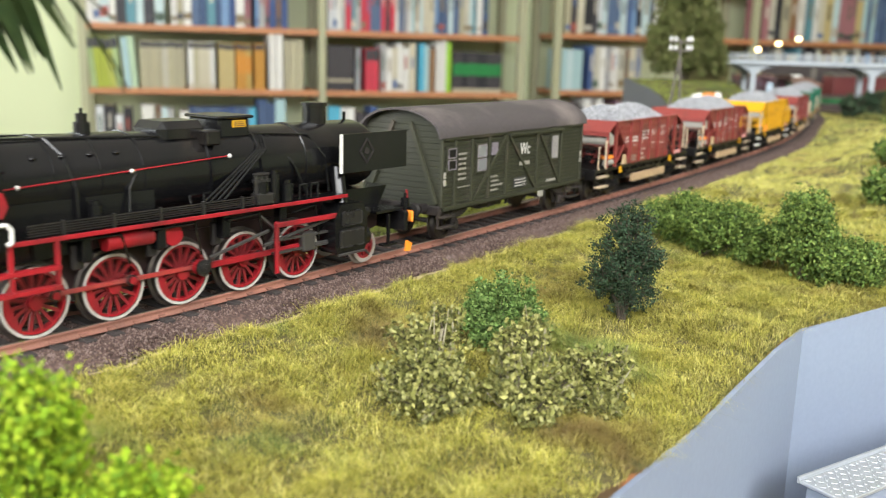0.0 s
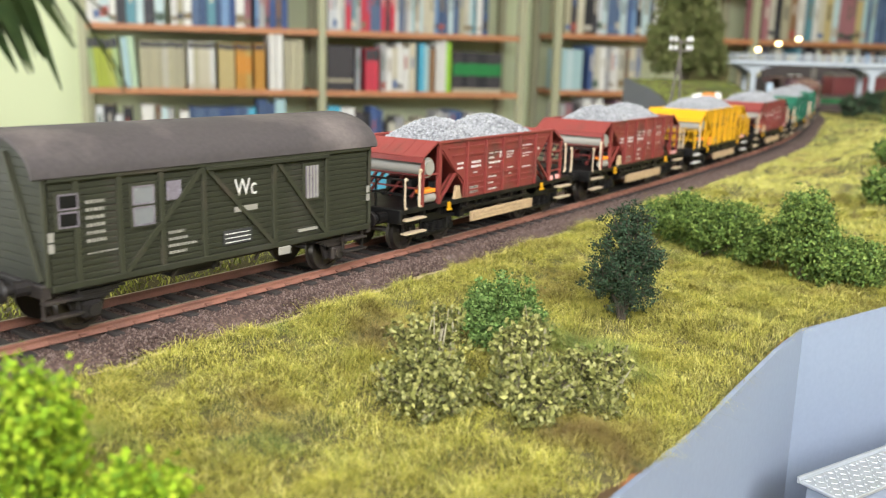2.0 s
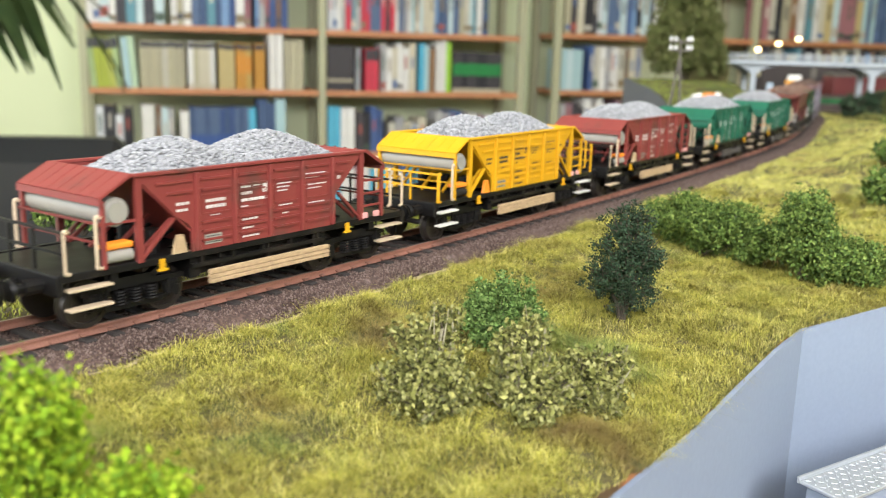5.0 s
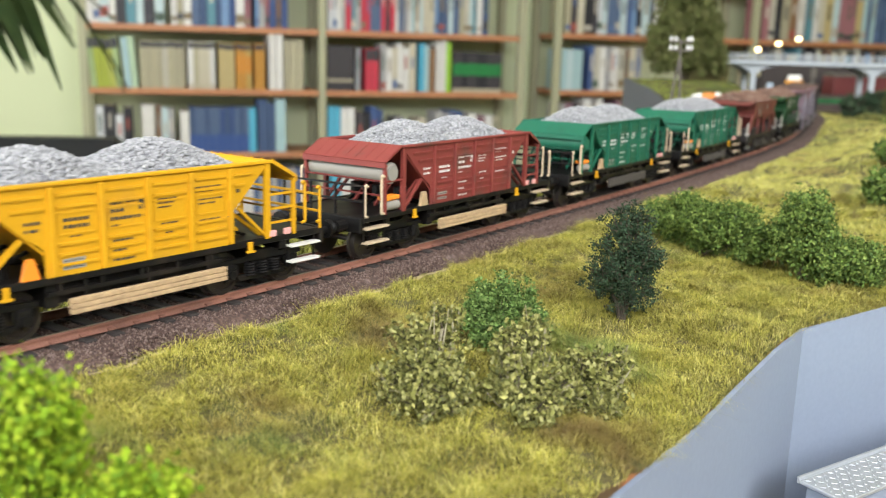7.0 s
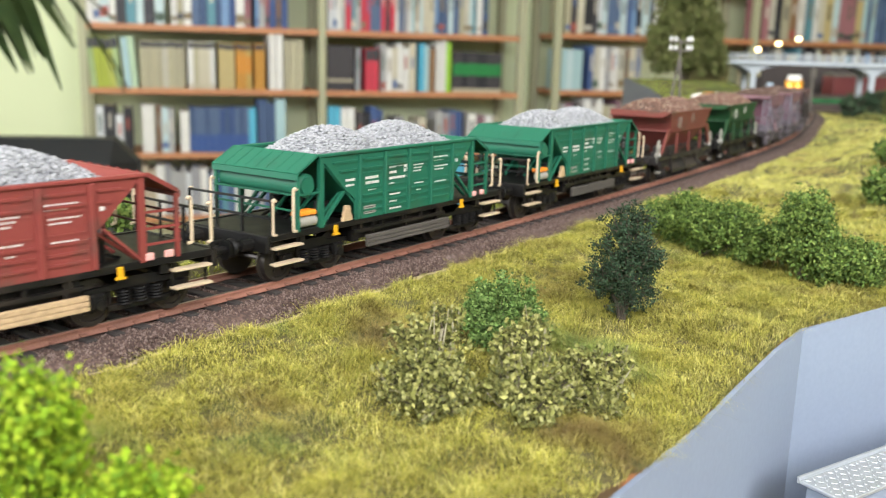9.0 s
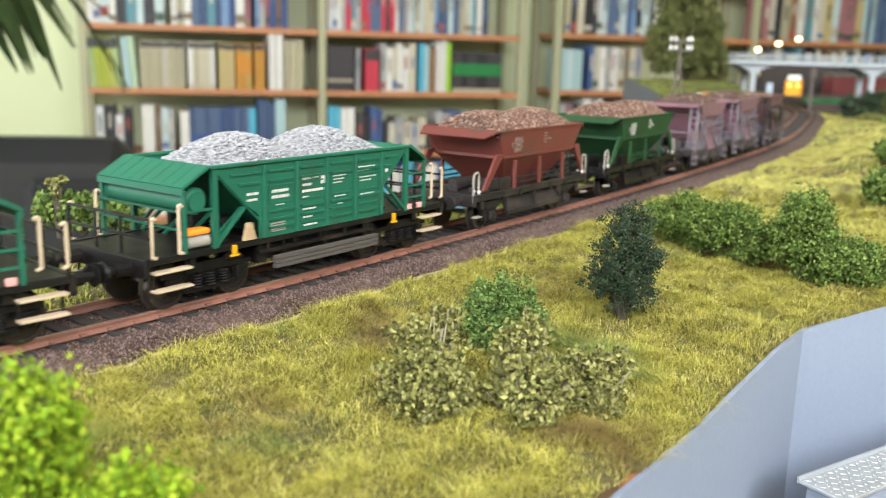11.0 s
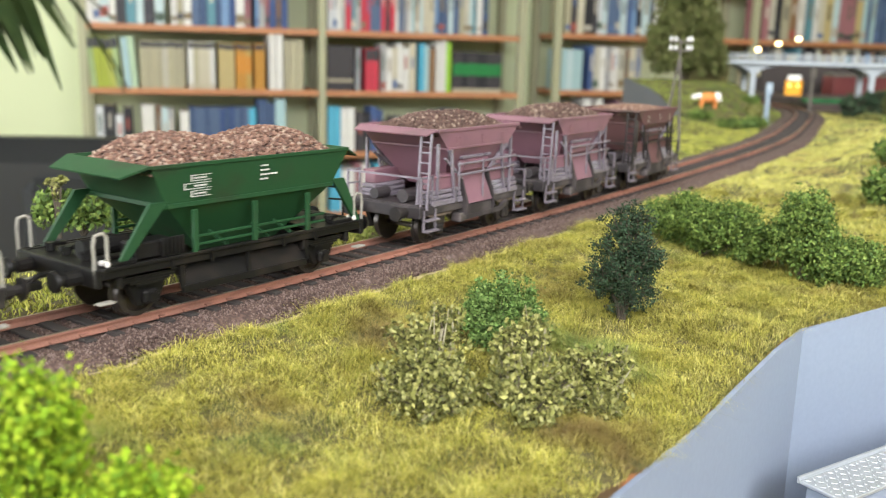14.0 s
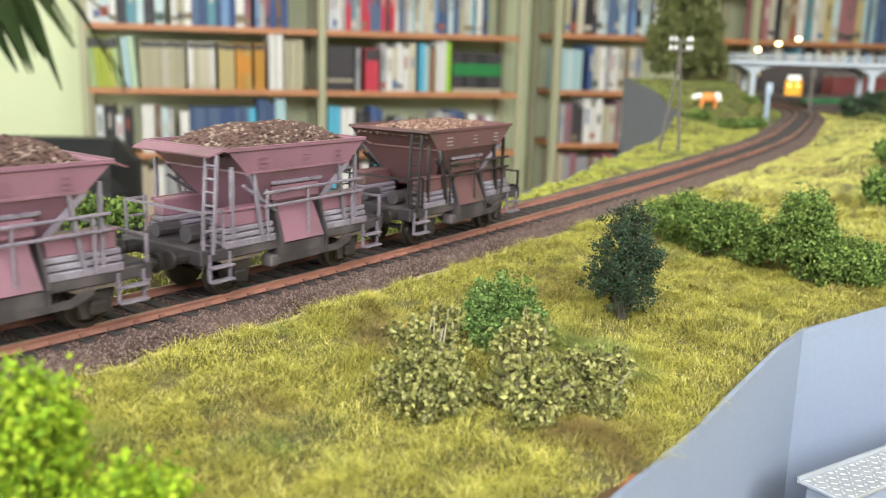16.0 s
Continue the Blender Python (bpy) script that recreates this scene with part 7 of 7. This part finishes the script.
        for x in (72, 76):
            pipe(bm, [(x, sy * 15, 23.4), (x, sy * 15, 27.4), (x + 2.6, sy * 15, 27.4), (x + 2.6, sy * 15, 23.4)], 0.35, 6)
        for x in (38, 42):
            pipe(bm, [(x, sy * 14, 23.4), (x, sy * 13, 28), (x + 3, sy * 12.2, 28)], 0.3, 6)
        part("pipework", bm, M_LOCO, w, "black pipes and pumps along the boiler", True)
        bm = bmesh.new()
        for i in range(4):
            bmesh.ops.create_uvsphere(bm, u_segments=10, v_segments=6, radius=0.95, matrix=Matrix.Translation((2 + i * 6.6, sy * 8.2, zc + 6.5)) @ Matrix.Diagonal((1, 1, 0.6, 1)))
        part("washout_plug", bm, M_LOCO, w, soften=True)
        bm = rod(bmesh.new(), (15, sy * 12.6, 19.6), (27, sy * 12.6, 19.6), 2.0, 16)
        part("air_reservoir", bm, M_LOCORED, w, "red air reservoir below the board", True)
        bm = rod(bmesh.new(), (33.2, sy * 11.4, 18.8), (33.2, sy * 13.0, 18.8), 2.5, 16)
        part("link_disc", bm, M_LOCORED, w, soften=True)
        bm = bmesh.new()
        for i, x in enumerate((9.5, 28.5, 47.5)):
            box(bm, x - 1.4, x + 1.4, *sorted((sy * 9.5, sy * 11)), 14, 20, 0.3)
            rod(bm, (x, sy * 10.5, 20), (x, sy * 10.5, 22.4), 0.8, 8)
        part("spring_hanger", bm, M_GREYBROWN, w)
    # frames
    bm = bmesh.new()
    for sy in (-1, 1):
        solid(bm, [(-12, 6), (96, 6), (112, 10), (112, 18), (-12, 18)], "y", *sorted((sy * 5.6, sy * 6.6)))
    box(bm, -12, 96, -6, 6, 17, 22.4)
    part("frame", bm, paint("dark_red_paint", (0.014, 0.005, 0.005)), w, "dark red plate frames")
    bm = bmesh.new()
    box(bm, 114.6, 116.4, -16, 16, 9.0, 15.4, 0.3)
    box(bm, 104, 115, -14, 14, 15.4, 16.2)
    solid(bm, [(97, 16), (112, 16), (116, 22.4), (97, 22.6)], "y", -7, 7)
    for y in (-15, 15):
        beam(bm, (108, y, 6), (108, y, 15), 0.7, 0.9)
        box(bm, 105, 111, y - 1.2, y + 1.2, 5.6, 6.2)
    part("buffer_beam", bm, M_LOCO, w)
    for y in (-10, 10):
        bm = bmesh.new()
        rod(bm, (116.4, y, 12.3), (120.5, y, 12.3), 1.8, 12)
        rod(bm, (120.5, y, 12.3), (122.4, y, 12.3), 1.2, 12)
        rod(bm, (122.4, y, 12.3), (123.4, y, 12.3), 2.8, 16)
        part("buffer", bm, M_LOCO, w, soften=True)
        bm = bmesh.new()
        rod(bm, (117.4, y * 1.35, 15), (117.4, y * 1.35, 20.5), 0.5, 8)
        rod(bm, (117.4, y * 1.35, 16.4), (117.4, y * 1.35, 19), 1.4, 12)
        part("headlamp", bm, M_LOCO, w)
        bm = pipe(bmesh.new(), [(118.0, y * 1.35, 21.4), (118.6, y * 1.35, 18), (117.6, y * 1.3, 15)], 0.4, 8)
        part("lamp_iron", bm, M_LOCORED if y < 0 else M_WHITE, w)
    bm = box(bmesh.new(), 118.0, 119.0, -16.0, -12.6, 11.4, 15.0, 0.4)
    part("orange_tag", bm, M_ORANGE, w, "orange tag on the buffer beam")
    bm = solid(bmesh.new(), [(117, 2.2), (119.2, 2.0), (120.0, 4.4), (117.6, 5.6)], "y", -14.6, -13.8)
    part("orange_guard", bm, M_ORANGE, w, "orange rail guard")
    bm = pipe(bmesh.new(), [(116, 0, 12), (124, 0, 11.6), (131, 0, 11.8)], 0.8, 8)
    part("coupling", bm, M_LOCO, w)
    # cab front and side
    bm = bmesh.new()
    for sy in (-1, 1):
        solid(bm, [(-40, 22), (-9, 22), (-9, 38), (-40, 38)], "y", *sorted((sy * 16.2, sy * 16.9)))
    arc = [(16.9 * math.cos(a), 38 + 7.6 * math.sin(a)) for a in [i * math.pi / 12 for i in range(13)]]
    solid(bm, [(-16.9, 22), (16.9, 22)] + arc, "x", -10, -9.4)
    solid(bm, arc + [(16.0 * math.cos(a), 37.6 + 7.2 * math.sin(a)) for a in [i * math.pi / 12 for i in range(12, -1, -1)]], "x", -42, -8)
    part("cab", bm, M_LOCO, w)
    bm = solid(bmesh.new(), [(-13, 30), (-9.6, 28.6), (-8.2, 31), (-9.2, 34), (-13, 34)], "y", -17.3, -16.9)
    part("cab_plate", bm, M_LOCORED, w, "red and white cab plate")
    bm = pipe(bmesh.new(), [(-12, -17.2, 27.4), (-9, -17.2, 27.4), (-8, -17.2, 26.4), (-8, -17.2, 23.8), (-9, -17.2, 23.2)], 0.5, 8)
    part("cab_handle", bm, M_WHITE, w)
    # driving wheels
    spokes = [mesh_of("spoke", beam(bmesh.new(), (1.4, 8.3 * sy, 0), (R - 1.2, 8.3 * sy, 0), 0.6, 0.8), M_LOCORED) for sy in (-1, 1)]
    for i in range(5):
        bm = bmesh.new()
        for sy in (-1, 1):
            lathe(bm, [(R - 1.5, 7.2 * sy), (R - 0.9, 7.2 * sy), (R - 0.9, 9.0 * sy), (R - 1.5, 9.0 * sy)], ring=True, seg=36)
            rod(bm, (0, 6.8 * sy, 0), (0, 9.6 * sy, 0), 1.7, 14)
            # counterweight opposite the crank
            arcp = [((R - 1.3) * math.cos(a), (R - 1.3) * math.sin(a)) for a in [math.pi - 0.75 + j * 0.25 for j in range(7)]]
            solid(bm, arcp, "y", *sorted((7.6 * sy, 9.1 * sy)))
            rod(bm, (3.8, 8 * sy, 0), (3.8, 11.8 * sy, 0), 0.9, 10)
        rod(bm, (0, -7, 0), (0, 7, 0), 1.2, 10)
        ws = part("driving_wheelset", bm, M_LOCORED, w, "red spoked driving wheels", True)
        ws.matrix_basis = pose(19.0 * i * MM, 0, R * MM)
        for me in spokes:
            for k in range(15):
                put_mesh("spoke", me, ws, pose(0, 0, 0, 0, 24.0 * k, 0))
        bm = bmesh.new()
        for sy in (-1, 1):
            lathe(bm, [(R - 1.0, 6.8 * sy), (R + 0.9, 6.9 * sy), (R + 0.9, 7.4 * sy), (R, 7.7 * sy), (R, 9.1 * sy), (R - 0.9, 9.2 * sy)], ring=True, seg=40)
        part("tyre", bm, M_WHEEL, ws, "dark steel tyre", True)
        bm = bmesh.new()
        for sy in (-1, 1):
            lathe(bm, [(R - 0.8, 9.15 * sy), (R - 0.12, 9.12 * sy), (R - 0.12, 9.3 * sy), (R - 0.8, 9.3 * sy)], ring=True, seg=40)
        part("tyre_edge", bm, M_TYREWHITE, ws, "white painted tyre edge")
        WHEELS.append((ws, 19.0 * i, R, 0.35))
    bm = bmesh.new()
    for sy in (-1, 1):
        lathe(bm, [(3.2, 7.2 * sy), (3.9, 7.2 * sy), (3.9, 8.8 * sy), (3.2, 8.8 * sy)], ring=True, seg=28)
        rod(bm, (0, 6.8 * sy, 0), (0, 9.3 * sy, 0), 1.2, 12)
        for k in range(9):
            a = 2 * math.pi * k / 9
            beam(bm, (0, 8.1 * sy, 0), (3.4 * math.cos(a), 8.1 * sy, 3.4 * math.sin(a)), 0.5, 0.7)
    rod(bm, (0, -7, 0), (0, 7, 0), 0.9, 8)
    ws = part("leading_wheelset", bm, M_LOCORED, w, "small red leading wheels", True)
    ws.matrix_basis = pose(104 * MM, 0, 4.9 * MM)
    bm = bmesh.new()
    for sy in (-1, 1):
        lathe(bm, [(3.7, 6.9 * sy), (5.6, 7.0 * sy), (5.6, 7.4 * sy), (4.9, 7.6 * sy), (4.9, 9.0 * sy), (3.8, 9.1 * sy)], ring=True, seg=32)
    part("tyre", bm, M_TYREWHITE, ws, "white edged tyre", True)
    WHEELS.append((ws, 104.0, 4.9, 0.0))
    # rods, driven from the crank
    bm = bmesh.new()
    for sy in (-1, 1):
        box(bm, -1, 77, *sorted((sy * 10.0, sy * 10.6)), -0.55, 0.55, 0.15)
        for i in range(5):
            rod(bm, (19 * i, sy * 9.8, 0), (19 * i, sy * 10.9, 0), 1.15, 12)
    ROD = part("coupling_rod", bm, paint("worn_red_steel", (0.30, 0.035, 0.03), 0.4, (0.10, 0.05, 0.045), 0.6), w, "worn red coupling rods")
    bm = bmesh.new()
    for sy in (-1, 1):
        box(bm, 0, 35, *sorted((sy * 11.4, sy * 12.2)), -0.8, 0.8, 0.2)
        rod(bm, (0, sy * 11.0, 0), (0, sy * 12.6, 0), 2.0, 14)
        rod(bm, (35, sy * 11.0, 0), (35, sy * 12.4, 0), 1.3, 12)
    MAIN = part("connecting_rod", bm, M_LOCORED, w, "red connecting rod with a steel end")
    bm = bmesh.new()
    for sy in (-1, 1):
        rod(bm, (0, sy * 12.5, 0), (0, sy * 13.3, 0), 2.1, 16)
        rod(bm, (0, sy * 13.3, 0), (0, sy * 13.8, 0), 1.1, 12)
        beam(bm, (0, sy * 13.5, 0), (2.6, sy * 13.5, 3.0), 1.0, 0.6)
    part("crank_end", bm, M_DARKSTEEL, MAIN, "oily dark steel crank end", True)
    bm = bmesh.new()
    for sy in (-1, 1):
        for i in range(5):
            rod(bm, (19 * i, sy * 10.8, 0), (19 * i, sy * 11.3, 0), 1.35, 14)
    part("rod_bearing", bm, M_DARKSTEEL, ROD, "dark steel bearings", True)
    bm = bmesh.new()
    for sy in (-1, 1):
        box(bm, -2.4, 2.4, *sorted((sy * 11.8, sy * 14.0)), 8.4, 13.8, 0.4)
        rod(bm, (0, sy * 13, 9.9), (20, sy * 13, 9.9), 0.55, 8)
    CROSS = part("crosshead", bm, M_STEEL, w, "steel crosshead")
    TRAIN.append((w, u))
    return ROD, MAIN, CROSS


def lathe_x(bm, prof, z, seg=40):
    rings = [[bm.verts.new((x, r * math.cos(2 * math.pi * i / seg), z + r * math.sin(2 * math.pi * i / seg))) for i in range(seg)] for x, r in prof]
    for a, b in zip(rings[:-1], rings[1:]):
        for i in range(seg):
            j = (i + 1) % seg
            bm.faces.new((a[i], b[i], b[j], a[j]))
    bm.faces.new(rings[0])
    bm.faces.new(rings[-1][::-1])
    return bm


M_DARKPLANK = material("dark_plank", (0.06, 0.052, 0.045), 0.8, vary=0.25, scale=120)
LOCO_RODS = locomotive(-58.4)
van(129.8)
_red = "oxide red bogie hopper wagon heaped with grey gravel"
hopper(254.2, M_RED, M_TANK, M_WHITE, M_PLANK, None, 1, _red)
hopper(387.2, M_RED, M_TANK, M_WHITE, M_PLANK, None, 2, _red)
hopper(520.5, M_YELLOW, M_TANK, M_INK, M_PLANK, M_YELLOW, 3, "bright yellow bogie hopper wagon heaped with grey gravel")
M_REDDARK = paint("dark_oxide_red", (0.185, 0.036, 0.030))
hopper(653.0, M_REDDARK, M_TANK, M_WHITE, M_PLANK, None, 4, _red)
_grn = "dark green bogie hopper wagon heaped with grey gravel"
hopper(785.8, M_GREEN, M_GREEN, M_WHITE, M_DARKPLANK, None, 5, _grn)
hopper(918.6, M_GREEN, M_GREEN, M_WHITE, M_DARKPLANK, None, 6, _grn)
two_axle(1040.0, M_BROWNRED, M_GREYBROWN, 7, "brown-red two-axle hopper wagon filled with brown rubble", M_TANK)
two_axle(1147.0, M_DKGREEN, M_BLACK, 8, "dark green two-axle hopper wagon filled with brown rubble", M_WHITE)
ore_wagon(1253.8, M_PURPLE, M_SLATE, M_STONEDARK, 9, "faded purple ore hopper wagon heaped with dark stones")
ore_wagon(1336.0, M_PURPLE, M_SLATE, M_STONEDARK, 10, "faded purple ore hopper wagon heaped with dark stones")
ore_wagon(1418.5, M_DKBROWN, M_GREYBROWN, M_STONEBROWN, 11, "dark brown ore hopper wagon with a flat load", False)


# ---- movement ----
def gone(t):
    """How far the train has run after t seconds, in mm."""
    if t < 2.2:
        return 69.4 * t
    if t < 2.7:
        q = t - 2.2
        return 69.4 * 2.2 + 69.4 * q + 15.6 * q * q
    return 69.4 * 2.7 + 3.9 + 85.0 * (t - 2.7)


TIMES = [0.25 * i for i in range(65)]
FINE = [i / 15 for i in range(241)]


def motions():
    for ob, u in TRAIN:
        rows = []
        for t in TIMES:
            x, y, th = on_track(u - gone(t))
            rows.append((t, pose(x * MM, y * MM, 0, 0, 0, math.degrees(th))))
        walk(ob, rows)
    for ob, x, r, phase in WHEELS:
        walk(ob, [(t, pose(x * MM, 0, r * MM, 0, -math.degrees(gone(t) / r + phase), 0)) for t in FINE])
    side, main, cross = LOCO_RODS
    rows_s, rows_m, rows_c = [], [], []
    for t in FINE:
        a = gone(t) / 8.05 + 0.35
        px, pz = 3.8 * math.cos(a), 8.05 + 3.8 * math.sin(a)
        rise = math.asin((9.9 - pz) / 35.0)
        rows_s.append((t, pose(px * MM, 0, pz * MM)))
        rows_m.append((t, pose((38 + px) * MM, 0, pz * MM, 0, -math.degrees(rise), 0)))
        rows_c.append((t, pose((38 + px + 35 * math.cos(rise)) * MM, 0, 0)))
    walk(side, rows_s)
    walk(main, rows_m)
    walk(cross, rows_c)


motions()
